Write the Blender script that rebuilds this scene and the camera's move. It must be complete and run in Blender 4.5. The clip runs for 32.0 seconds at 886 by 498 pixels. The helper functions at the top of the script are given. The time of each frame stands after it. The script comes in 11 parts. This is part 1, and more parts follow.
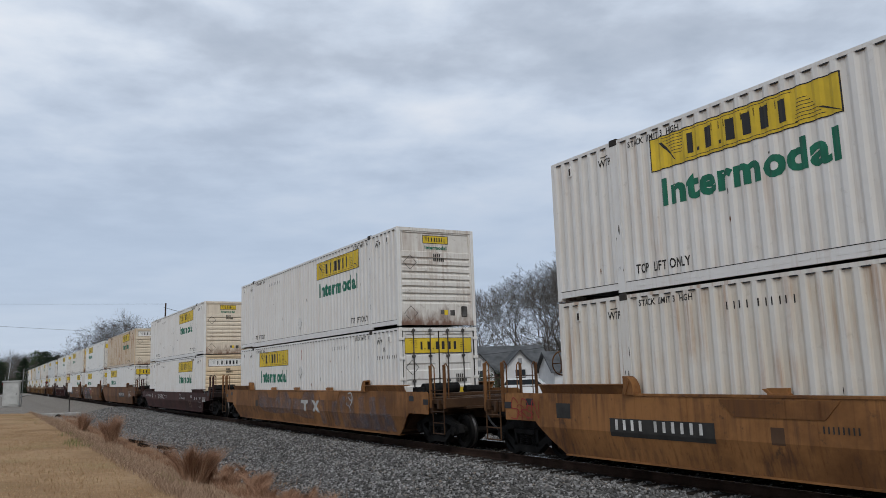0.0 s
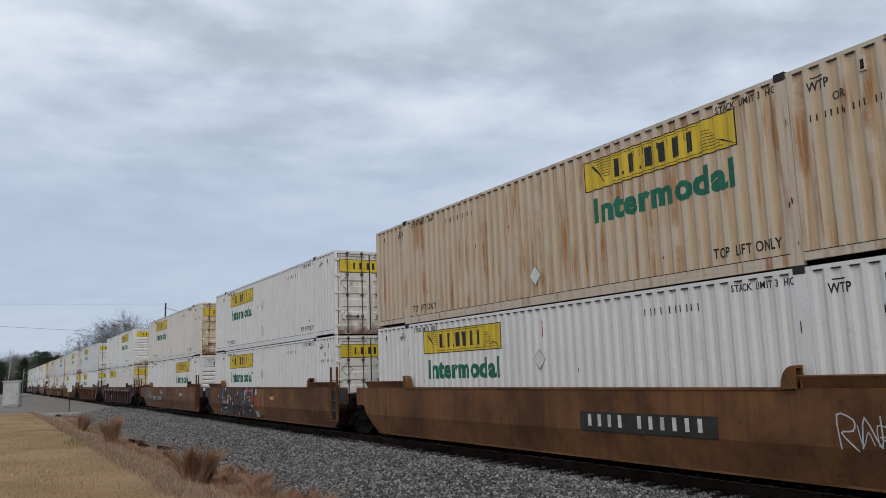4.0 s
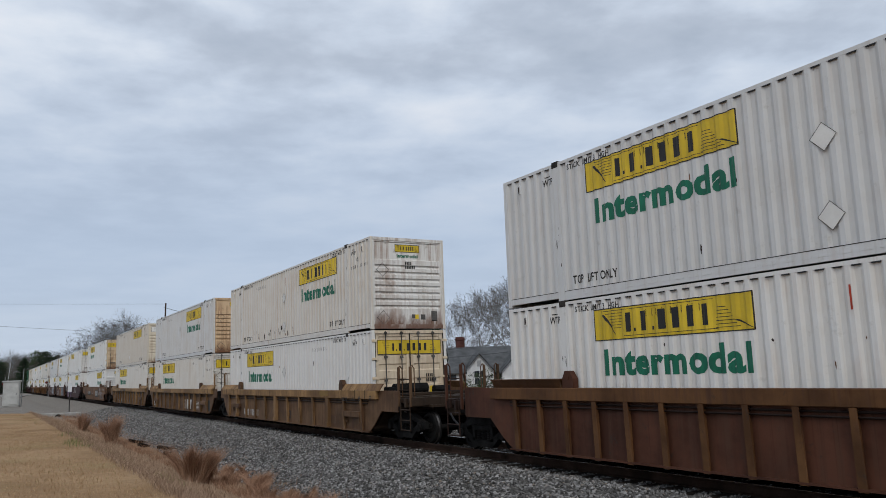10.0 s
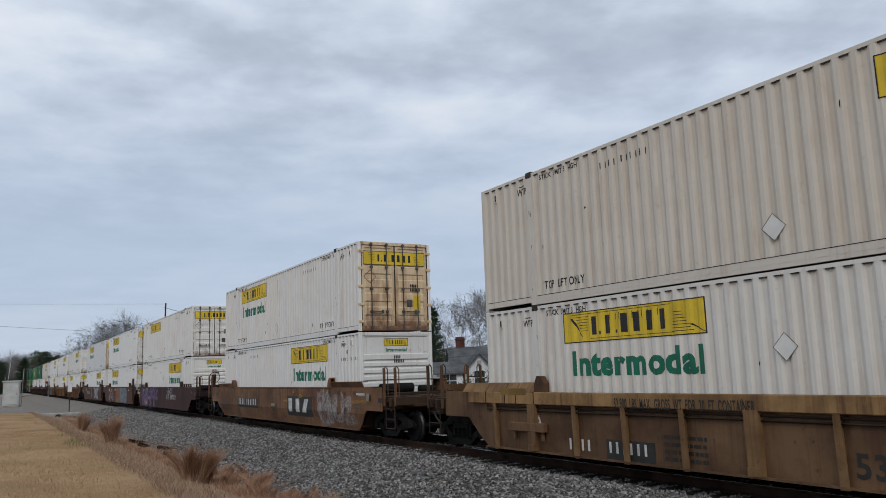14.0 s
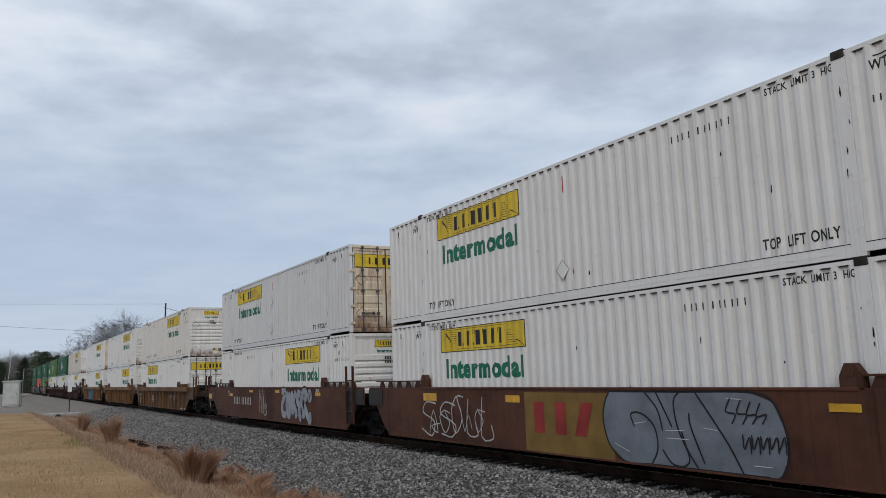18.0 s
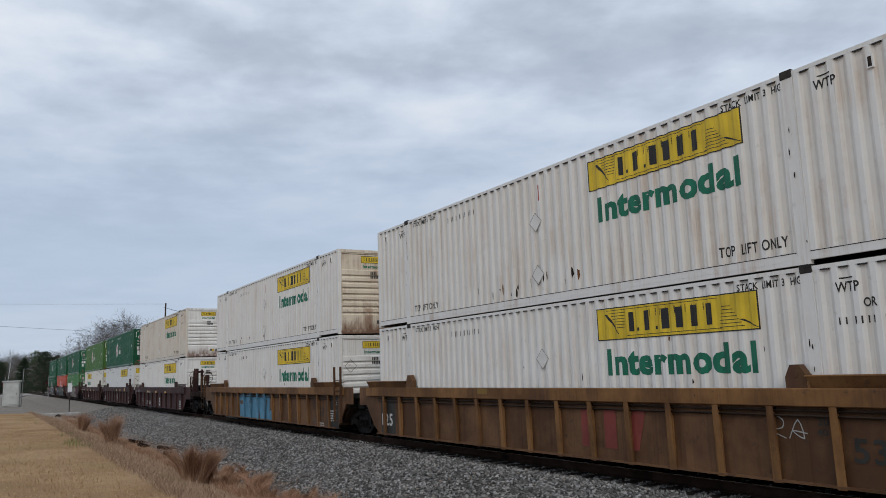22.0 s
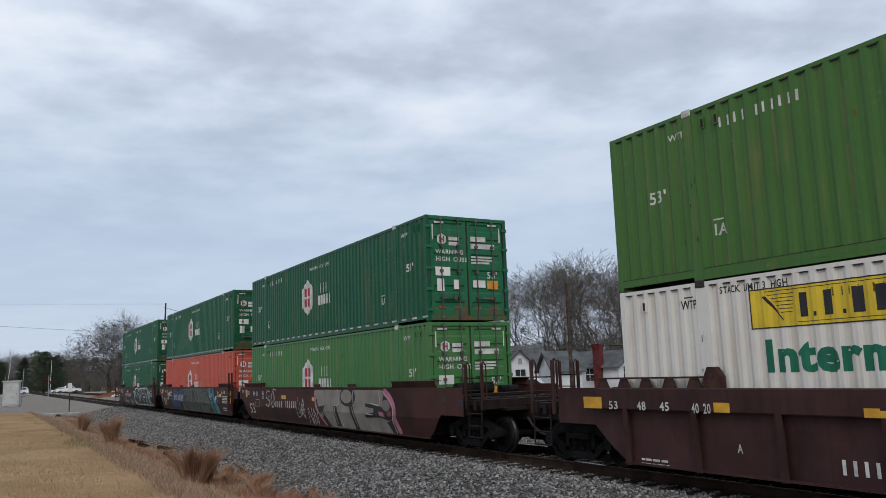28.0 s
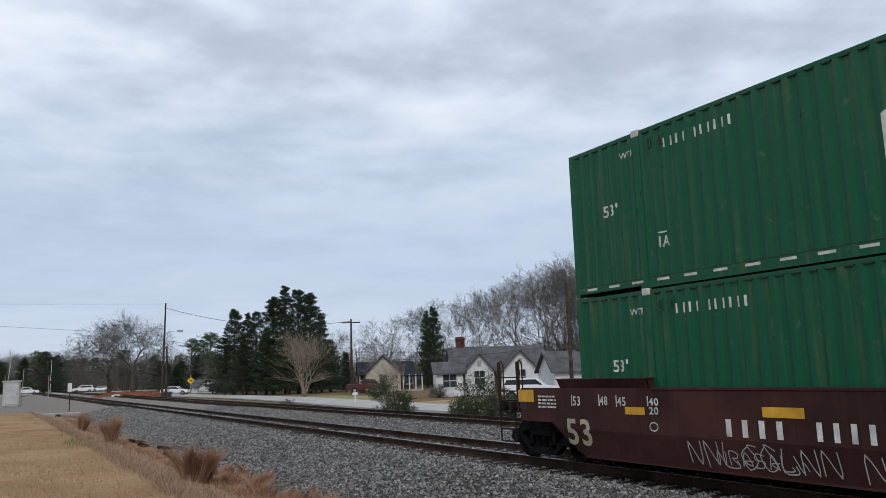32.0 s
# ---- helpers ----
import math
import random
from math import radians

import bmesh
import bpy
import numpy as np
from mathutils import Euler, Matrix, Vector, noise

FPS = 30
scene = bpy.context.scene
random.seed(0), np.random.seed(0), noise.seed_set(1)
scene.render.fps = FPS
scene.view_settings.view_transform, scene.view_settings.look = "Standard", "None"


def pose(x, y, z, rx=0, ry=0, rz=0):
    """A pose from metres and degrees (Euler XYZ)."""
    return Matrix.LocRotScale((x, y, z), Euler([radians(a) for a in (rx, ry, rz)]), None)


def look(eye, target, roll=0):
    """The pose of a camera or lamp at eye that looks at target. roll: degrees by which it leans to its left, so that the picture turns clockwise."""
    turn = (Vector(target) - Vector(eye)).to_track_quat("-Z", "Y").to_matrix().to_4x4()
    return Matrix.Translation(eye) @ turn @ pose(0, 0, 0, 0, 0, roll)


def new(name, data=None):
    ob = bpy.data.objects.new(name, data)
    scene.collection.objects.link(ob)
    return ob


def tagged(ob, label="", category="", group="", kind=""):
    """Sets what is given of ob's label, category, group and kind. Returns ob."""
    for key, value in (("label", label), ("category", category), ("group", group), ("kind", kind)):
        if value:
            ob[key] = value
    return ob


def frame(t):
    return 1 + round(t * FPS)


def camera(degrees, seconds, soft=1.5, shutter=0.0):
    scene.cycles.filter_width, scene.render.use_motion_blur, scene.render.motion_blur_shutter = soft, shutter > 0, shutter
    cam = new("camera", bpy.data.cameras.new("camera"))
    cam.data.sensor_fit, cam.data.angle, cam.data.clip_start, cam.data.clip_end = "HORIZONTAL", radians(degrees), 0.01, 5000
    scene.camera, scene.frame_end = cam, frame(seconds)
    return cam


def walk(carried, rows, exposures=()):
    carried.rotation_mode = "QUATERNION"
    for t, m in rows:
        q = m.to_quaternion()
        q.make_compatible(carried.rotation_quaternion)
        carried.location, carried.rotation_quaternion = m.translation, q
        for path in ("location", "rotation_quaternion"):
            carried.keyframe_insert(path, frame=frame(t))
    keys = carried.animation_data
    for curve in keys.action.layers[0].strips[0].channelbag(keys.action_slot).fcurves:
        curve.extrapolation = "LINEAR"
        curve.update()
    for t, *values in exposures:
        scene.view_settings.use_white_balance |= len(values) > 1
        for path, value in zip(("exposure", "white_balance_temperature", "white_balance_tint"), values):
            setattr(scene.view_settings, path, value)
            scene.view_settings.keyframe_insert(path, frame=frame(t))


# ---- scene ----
# ---------------------------------------------------------------- camera
cam = camera(58.57, 32.0, soft=0.5)
EYE = pose(0, 0, 1.92, 98.812, 1.915, -29.685)
# the picture brightens a little when the last, darker cars come
walk(cam, [(0.0, EYE), (32.0, EYE)], exposures=((0.0, 0.0), (25.5, 0.0), (28.0, 0.12), (31.0, 0.16), (32.0, 0.16)))

# ---------------------------------------------------------------- sky, sun, exposure
SUN_TURN, SUN_HEIGHT = 205.0, 40.0     # compass turn from +y towards +x, height in degrees


def node(tree, kind, **values):
    n = tree.nodes.new(kind)
    for key, value in values.items():
        n.inputs[key].default_value = value
    return n


def ramp(tree, fac, stops):
    n = tree.nodes.new("ShaderNodeValToRGB")
    els = n.color_ramp.elements
    while len(els) < len(stops):
        els.new(0.5)
    for e, (p, c) in zip(els, stops):
        e.position, e.color = p, (*c, 1) if len(c) == 3 else c
    tree.links.new(fac, n.inputs["Fac"])
    return n


def math_node(tree, op, a, b=None, c=None, clamp=False):
    n = tree.nodes.new("ShaderNodeMath")
    n.operation, n.use_clamp = op, clamp
    for i, v in enumerate((a, b, c)):
        if v is None:
            continue
        if isinstance(v, (int, float)):
            n.inputs[i].default_value = v
        else:
            tree.links.new(v, n.inputs[i])
    return n.outputs[0]


def mix_node(tree, fac, a, b, blend="MIX"):
    n = tree.nodes.new("ShaderNodeMix")
    n.data_type, n.blend_type = "RGBA", blend
    for i, v in ((0, fac), (6, a), (7, b)):
        if isinstance(v, (int, float)):
            n.inputs[i].default_value = v
        elif isinstance(v, tuple):
            n.inputs[i].default_value = (*v, 1) if len(v) == 3 else v
        else:
            tree.links.new(v, n.inputs[i])
    return n.outputs[2]


def noise_node(tree, vec, scale, detail=4.0, rough=0.55, distort=0.0):
    n = node(tree, "ShaderNodeTexNoise", Scale=scale, Detail=detail, Roughness=rough, Distortion=distort)
    if vec is not None:
        tree.links.new(vec, n.inputs["Vector"])
    return n.outputs["Fac"]


def mapping(tree, vec, scale=(1, 1, 1), loc=(0, 0, 0), rot=(0, 0, 0)):
    n = tree.nodes.new("ShaderNodeMapping")
    n.inputs["Scale"].default_value, n.inputs["Location"].default_value = scale, loc
    n.inputs["Rotation"].default_value = rot
    tree.links.new(vec, n.inputs["Vector"])
    return n.outputs[0]


def build_sky():
    world = bpy.data.worlds.new("overcast_sky")
    scene.world = world
    world.use_nodes = True
    t = world.node_tree
    t.nodes.clear()
    out, bg = t.nodes.new("ShaderNodeOutputWorld"), t.nodes.new("ShaderNodeBackground")
    sky = t.nodes.new("ShaderNodeTexSky")
    sky.sky_type, sky.sun_disc = "NISHITA", False
    sky.sun_elevation, sky.sun_rotation = radians(SUN_HEIGHT), radians(SUN_TURN)
    sky.air_density, sky.dust_density = 1.2, 2.0
    tc = t.nodes.new("ShaderNodeTexCoord")
    sep = t.nodes.new("ShaderNodeSeparateXYZ")
    t.links.new(tc.outputs["Generated"], sep.inputs[0])
    # cloud layer seen in perspective: direction divided by height
    h = math_node(t, "ADD", math_node(t, "MAXIMUM", sep.outputs[2], 0.0), 0.11)
    comb = t.nodes.new("ShaderNodeCombineXYZ")
    t.links.new(math_node(t, "DIVIDE", sep.outputs[0], h), comb.inputs[0])
    t.links.new(math_node(t, "DIVIDE", sep.outputs[1], h), comb.inputs[1])
    plane = mapping(t, comb.outputs[0], rot=(0, 0, radians(25)), loc=(2.6, -0.9, 0))
    big = noise_node(t, plane, 0.70, 2.0, 0.45, 0.1)
    mid = noise_node(t, mapping(t, plane, scale=(1.0, 1.15, 1), loc=(3.1, 1.7, 0)), 2.0, 5.0, 0.47, 0.1)
    fine = noise_node(t, mapping(t, plane, loc=(7.3, 2.2, 0)), 5.0, 6.0, 0.55, 0.15)
    thick = math_node(t, "ADD", math_node(t, "ADD", math_node(t, "MULTIPLY", big, 0.42), math_node(t, "MULTIPLY", mid, 0.40)), math_node(t, "MULTIPLY", fine, 0.21))
    tone = ramp(t, thick, [(0.36, (0.40, 0.465, 0.565)), (0.44, (0.49, 0.555, 0.66)), (0.50, (0.605, 0.68, 0.795)), (0.555, (0.72, 0.785, 0.88)), (0.63, (0.84, 0.875, 0.935))])
    # paler and bluer towards the horizon
    low = ramp(t, sep.outputs[2], [(0.0, (0.9, 0.9, 0.9)), (0.16, (0.85, 0.85, 0.85)), (0.27, (0.45, 0.45, 0.45)), (0.38, (0.0, 0.0, 0.0))])
    haze = ramp(t, sep.outputs[2], [(0.0, (0.56, 0.645, 0.77)), (0.10, (0.46, 0.555, 0.71)), (0.25, (0.43, 0.525, 0.68))])
    cloud = mix_node(t, low.outputs[0], tone.outputs[0], haze.outputs[0])
    blue = mix_node(t, 1.0, sky.outputs[0], (0.10, 0.10, 0.10), "MULTIPLY")
    col = mix_node(t, 0.93, blue, cloud)
    t.links.new(col, bg.inputs["Color"])
    bg.inputs["Strength"].default_value = 1.0
    t.links.new(bg.outputs[0], out.inputs[0])
    lamp = bpy.data.lights.new("sun", "SUN")
    lamp.energy, lamp.angle, lamp.color = 1.1, radians(22), (1.0, 0.95, 0.88)
    a, e = radians(SUN_TURN), radians(SUN_HEIGHT)
    far = Vector((math.sin(a) * math.cos(e), math.cos(a) * math.cos(e), math.sin(e))) * 50
    new("sun", lamp).matrix_world = look(far, (0, 0, 0))


build_sky()

# ---------------------------------------------------------------- materials
MATS = {}


def base_material(name):
    m = bpy.data.materials.new(name)
    m.use_nodes = True
    t = m.node_tree
    b = t.nodes["Principled BSDF"]
    MATS[name] = m
    return m, t, b


def local_coords(t, spread=37.0):
    """Object space, shifted by the object's own random number."""
    tc, info = t.nodes.new("ShaderNodeTexCoord"), t.nodes.new("ShaderNodeObjectInfo")
    v = t.nodes.new("ShaderNodeVectorMath")
    v.operation = "MULTIPLY_ADD"
    comb = t.nodes.new("ShaderNodeCombineXYZ")
    for i in range(3):
        t.links.new(info.outputs["Random"], comb.inputs[i])
    t.links.new(comb.outputs[0], v.inputs[0])
    v.inputs[1].default_value = (spread, spread * 0.7, spread * 0.4)
    t.links.new(tc.outputs["Object"], v.inputs[2])
    return v.outputs[0], info


def bump(t, b, height, strength, distance):
    n = node(t, "ShaderNodeBump", Strength=strength, Distance=distance)
    t.links.new(height, n.inputs["Height"])
    t.links.new(n.outputs[0], b.inputs["Normal"])


def plain(name, color, rough=0.6, metal=0.0, vary=0.18, scale=3.0, grain=40.0, relief=0.1, dark=None, distance=0.01):
    """A surface whose colour drifts at two scales, with fine relief."""
    m, t, b = base_material(name)
    v, _ = local_coords(t)
    n1, n2 = noise_node(t, v, scale, 5.0), noise_node(t, v, grain, 3.0)
    low = dark or tuple(c * (1 - vary * 2.2) for c in color)
    high = tuple(min(1, c * (1 + vary * 0.8)) for c in color)
    col = mix_node(t, ramp(t, n1, [(0.3, (0, 0, 0)), (0.7, (1, 1, 1))]).outputs[0], low, high)
    col = mix_node(t, math_node(t, "MULTIPLY", ramp(t, n2, [(0.35, (1, 1, 1)), (0.6, (0, 0, 0))]).outputs[0], vary), col, low)
    t.links.new(col, b.inputs["Base Color"])
    b.inputs["Roughness"].default_value, b.inputs["Metallic"].default_value = rough, metal
    b.inputs["Specular IOR Level"].default_value = 0.5 if rough < 0.4 else (0.25 if rough < 0.7 else 0.06)
    if relief:
        bump(t, b, n2, relief, distance)
    return m


def weathered(name, streak_color, streak_low=0.52, grime=(0.10, 0.085, 0.07), grime_amount=0.35, rough=0.5, wear=0.25, wear_scale=1.1, wear_tint=(0.82, 0.80, 0.78), runs_amount=0.45, rust_gain=1.0, low_rust=None, hollow=None):
    """Painted steel: the object's colour, with run-down streaks (as many as the colour's alpha says), grime and chips."""
    m, t, b = base_material(name)
    v, info = local_coords(t)
    base = info.outputs["Color"]
    cloud = noise_node(t, v, 0.5, 4.0)
    base = mix_node(t, math_node(t, "MULTIPLY", cloud, 0.30), base, mix_node(t, 1.0, base, (0.84, 0.81, 0.77), "MULTIPLY"))
    worn = ramp(t, noise_node(t, v, wear_scale, 6.0, 0.65), [(0.40, (0, 0, 0)), (0.60, (1, 1, 1))]).outputs[0]
    base = mix_node(t, math_node(t, "MULTIPLY", worn, wear), base, mix_node(t, 1.0, base, wear_tint, "MULTIPLY"))
    runs = noise_node(t, mapping(t, v, scale=(7.0, 7.0, 0.35)), 1.0, 5.0, 0.6)
    blotch = noise_node(t, v, 0.9, 5.0, 0.6)
    rust = math_node(t, "MULTIPLY", ramp(t, runs, [(streak_low, (0, 0, 0)), (streak_low + 0.16, (1, 1, 1))]).outputs[0],
                     ramp(t, blotch, [(0.38, (0, 0, 0)), (0.62, (1, 1, 1))]).outputs[0])
    rust = math_node(t, "MULTIPLY", rust, math_node(t, "MULTIPLY", info.outputs["Alpha"], rust_gain), clamp=True)
    col = mix_node(t, rust, base, streak_color)
    thin = ramp(t, noise_node(t, mapping(t, v, scale=(16.0, 16.0, 0.22)), 1.0, 4.0, 0.6), [(0.56, (0, 0, 0)), (0.72, (1, 1, 1))]).outputs[0]
    col = mix_node(t, math_node(t, "MULTIPLY", thin, runs_amount), col, mix_node(t, 1.0, col, (0.55, 0.46, 0.36), "MULTIPLY"))
    spots = ramp(t, noise_node(t, v, 5.0, 6.0, 0.7), [(0.60, (0, 0, 0)), (0.70, (1, 1, 1))]).outputs[0]
    col = mix_node(t, math_node(t, "MULTIPLY", spots, grime_amount), col, grime)
    if hollow:          # warm tint that puts the shade of the corrugation's hollows into the colour
        tc, sp = t.nodes.new("ShaderNodeTexCoord"), t.nodes.new("ShaderNodeSeparateXYZ")
        t.links.new(tc.outputs["Object"], sp.inputs[0])
        deep = math_node(t, "SUBTRACT", 1.296, math_node(t, "ABSOLUTE", sp.outputs[0], 0.0))
        deep = ramp(t, math_node(t, "MULTIPLY", deep, 10.0), [(0.05, (0, 0, 0)), (0.22, (1, 1, 1)), (0.6, (1, 1, 1)), (0.7, (0, 0, 0))]).outputs[0]
        much = math_node(t, "MULTIPLY", math_node(t, "ADD", math_node(t, "MULTIPLY", info.outputs["Alpha"], 1.3), 0.06), ramp(t, blotch, [(0.25, (0.35, 0.35, 0.35)), (0.65, (1, 1, 1))]).outputs[0], clamp=True)
        col = mix_node(t, math_node(t, "MULTIPLY", deep, much), col, mix_node(t, 1.0, col, hollow, "MULTIPLY"))
    if low_rust:          # rust eats upwards from the bottom sill and spreads from the corners
        tc, sp = t.nodes.new("ShaderNodeTexCoord"), t.nodes.new("ShaderNodeSeparateXYZ")
        t.links.new(tc.outputs["Object"], sp.inputs[0])
        rag = math_node(t, "MULTIPLY", noise_node(t, mapping(t, v, scale=(2.2, 2.2, 0.8)), 1.6, 6.0, 0.65), 1.5)
        reach = math_node(t, "SUBTRACT", math_node(t, "ADD", rag, math_node(t, "MULTIPLY", info.outputs["Alpha"], 0.34)), math_node(t, "ADD", sp.outputs[2], 0.42))
        col = mix_node(t, ramp(t, reach, [(0.0, (0, 0, 0)), (0.45, (0.9, 0.9, 0.9))]).outputs[0], col, low_rust)
    t.links.new(col, b.inputs["Base Color"])
    b.inputs["Roughness"].default_value, b.inputs["Specular IOR Level"].default_value = rough, 0.22
    bump(t, b, noise_node(t, v, 9.0, 4.0), 0.12, 0.02)
    return m


weathered("container_paint", (0.36, 0.20, 0.10), 0.50, (0.26, 0.23, 0.19), 0.22, 0.45, 0.5, 1.6, (0.91, 0.90, 0.885), 0.24, 1.5, hollow=(0.90, 0.78, 0.62))
weathered("end_paint", (0.22, 0.105, 0.05), 0.42, (0.16, 0.11, 0.08), 0.45, 0.5, low_rust=(0.13, 0.055, 0.028))
weathered("car_paint", (0.075, 0.036, 0.022), 0.46, (0.035, 0.026, 0.021), 0.65, 0.7, 0.9, 0.55, (0.42, 0.39, 0.38), 0.6)
plain("stencil_cream", (0.44, 0.39, 0.28), 0.6, 0, 0.16, 2.0, 22, 0.05)
plain("yellow_panel", (0.66, 0.47, 0.035), 0.45, 0, 0.12, 1.5, 30, 0.05)
plain("pale_panel", (0.70, 0.695, 0.665), 0.5, 0, 0.10, 1.5, 30, 0.05)
plain("logo_black", (0.025, 0.025, 0.027), 0.5, 0, 0.15, 3, 30, 0.0)
plain("logo_green", (0.012, 0.145, 0.085), 0.45, 0, 0.12, 3, 30, 0.0)
plain("logo_red", (0.36, 0.035, 0.055), 0.5, 0, 0.12, 3, 30, 0.0)
plain("stencil_white", (0.62, 0.61, 0.58), 0.6, 0, 0.2, 4, 40, 0.0)
plain("stencil_black", (0.035, 0.033, 0.03), 0.6, 0, 0.2, 4, 40, 0.0)
plain("reflector_yellow", (0.62, 0.33, 0.02), 0.35, 0, 0.15, 4, 40, 0.0)
plain("sticker_orange", (0.70, 0.33, 0.05), 0.4, 0, 0.15, 4, 40, 0.0)
plain("sticker_red", (0.45, 0.06, 0.03), 0.5, 0, 0.15, 4, 40, 0.0)
plain("dark_steel", (0.045, 0.038, 0.033), 0.6, 0.3, 0.3, 3, 30, 0.2)
plain("rod_steel", (0.13, 0.12, 0.11), 0.5, 0.5, 0.3, 3, 30, 0.1)
plain("running_gear", (0.017, 0.0165, 0.016), 0.75, 0.1, 0.35, 3, 20, 0.3)
plain("tread_steel", (0.16, 0.15, 0.145), 0.45, 1.0, 0.15, 5, 50, 0.05)
plain("rail_side", (0.050, 0.031, 0.023), 0.85, 0.0, 0.3, 2, 25, 0.3)
plain("rail_top", (0.45, 0.43, 0.41), 0.25, 1.0, 0.12, 4, 30, 0.05)
plain("sleeper_wood", (0.036, 0.029, 0.024), 0.9, 0, 0.35, 4, 30, 0.5)
plain("scuff_dark", (0.05, 0.04, 0.035), 0.7, 0, 0.3, 6, 40, 0)
plain("scuff_rust", (0.20, 0.09, 0.04), 0.8, 0, 0.3, 6, 40, 0)
plain("stone", (0.30, 0.29, 0.28), 0.9, 0, 0.30, 1.2, 18, 0.3)
plain("stone_dark", (0.16, 0.15, 0.145), 0.9, 0, 0.30, 1.2, 18, 0.3)

# ---------------------------------------------------------------- mesh helpers
def bm_box(bm, x0, x1, y0, y1, z0, z1):
    v = [bm.verts.new((x, y, z)) for x in (x0, x1) for y in (y0, y1) for z in (z0, z1)]
    for f in ((0, 1, 3, 2), (4, 6, 7, 5), (0, 4, 5, 1), (2, 3, 7, 6), (0, 2, 6, 4), (1, 5, 7, 3)):
        bm.faces.new([v[i] for i in f])
    return v


def bm_block(bm, x0, x1, y0, y1, z0, z1, b=0.01):
    """A box with its edges chamfered."""
    made = bm_box(bm, x0, x1, y0, y1, z0, z1)
    edges = {e for v in made for e in v.link_edges}
    bmesh.ops.bevel(bm, geom=list(edges), offset=b, segments=1, affect="EDGES")


def bm_prism(bm, outline, x0, x1):
    """An outline in y and z, drawn out from x0 to x1."""
    a = [bm.verts.new((x0, y, z)) for y, z in outline]
    b = [bm.verts.new((x1, y, z)) for y, z in outline]
    bm.faces.new(a), bm.faces.new(b[::-1])
    for i in range(len(a)):
        j = (i + 1) % len(a)
        bm.faces.new((a[j], a[i], b[i], b[j]))


def bm_tube(bm, p, q, r0, r1=None, n=6, caps=True):
    p, q = Vector(p), Vector(q)
    r1 = r0 if r1 is None else r1
    turn = (q - p).to_track_quat("Z", "Y")
    rings = []
    for c, r in ((p, r0), (q, r1)):
        rings.append([bm.verts.new(c + turn @ Vector((math.cos(a) * r, math.sin(a) * r, 0))) for a in (2 * math.pi * i / n for i in range(n))])
    for i in range(n):
        j = (i + 1) % n
        bm.faces.new((rings[0][i], rings[0][j], rings[1][j], rings[1][i]))
    if caps:
        bm.faces.new(rings[0][::-1]), bm.faces.new(rings[1])


def bm_pipe(bm, points, r, n=6):
    for p, q in zip(points, points[1:]):
        bm_tube(bm, p, q, r, r, n)


def done(bm, name="mesh", fix=True):
    if fix:
        bmesh.ops.recalc_face_normals(bm, faces=bm.faces)
    me = bpy.data.meshes.new(name)
    bm.to_mesh(me)
    bm.free()
    return me


def part(name, shape, material, parent=None, label="", color=None):
    """Link a mesh (or a bmesh) as one object under a thing or a part."""
    me = done(shape, name) if isinstance(shape, bmesh.types.BMesh) else shape
    if not me.materials:
        for m in (material if isinstance(material, (list, tuple)) else [material]):
            me.materials.append(MATS[m])
    ob = new(name, me)
    ob.parent = parent
    if color:
        ob.color = color
    if label:
        ob["label"] = label
    return ob


CACHE = {}


def cached(key, build):
    if key not in CACHE:
        bm = bmesh.new()
        build(bm)
        CACHE[key] = done(bm, key if isinstance(key, str) else key[0])
    return CACHE[key]


TEXTS = {}


def text_outline(words, heavy):
    """Flat letters of size 1 in the built-in font as (points, faces), start at x = 0, base line at y = 0."""
    key = (words, heavy)
    if key not in TEXTS:
        cu = bpy.data.curves.new("letters", "FONT")
        cu.body, cu.size, cu.offset, cu.resolution_u = words, 1.0, (0.044 if heavy else 0.02), 3
        cu.space_word, cu.space_character = 1.9, 1.1
        ob = bpy.data.objects.new("letters", cu)
        scene.collection.objects.link(ob)
        bpy.context.view_layer.update()
        me = bpy.data.meshes.new_from_object(ob.evaluated_get(bpy.context.evaluated_depsgraph_get()))
        TEXTS[key] = ([tuple(v.co) for v in me.vertices], [tuple(p.vertices) for p in me.polygons])
        bpy.data.objects.remove(ob)
        bpy.data.curves.remove(cu)
        bpy.data.meshes.remove(me)
    return TEXTS[key]


# every stencil is cut once, before the place is filled
for stencil in ("TOP LIFT ONLY", "STACK LIMIT 3 HIGH", "WTP", "OR", "WARNING HIGH CUBE", "WARNING", "HIGH CUBE", "53'", "IA", "53", "48", "45", "40", "20", "40/20", "40 20", "125", "125 T", "A", "B", "2018",
                "52,900 LBS MAX", "52,900 LBS MAX. GROSS WT FOR 20 FT CONTAINER", "Intermodal"):
    text_outline(stencil, stencil == "Intermodal")


def spread(words, size, width):
    pts, faces = text_outline(words, words == "Intermodal")
    xs = [p[0] for p in pts]
    return pts, faces, (width / (max(xs) - min(xs)) if width else size)


def letters(bm, words, y, z, size, x, width=None):
    """Letters on a side that faces -x: they read towards -y from y, base line z."""
    pts, faces, k = spread(words, size, width)
    v = [bm.verts.new((x, y - p[0] * k, z + p[1] * size)) for p in pts]
    for f in faces:
        bm.faces.new([v[i] for i in f])


def letters_end(bm, words, x, z, size, y, width=None):
    """Letters on an end that faces -y: they read towards +x from x."""
    pts, faces, k = spread(words, size, width)
    v = [bm.verts.new((x + p[0] * k, y, z + p[1] * size)) for p in pts]
    for f in faces:
        bm.faces.new([v[i] for i in f])


def flat(bm, corners):
    bm.faces.new([bm.verts.new(c) for c in corners])


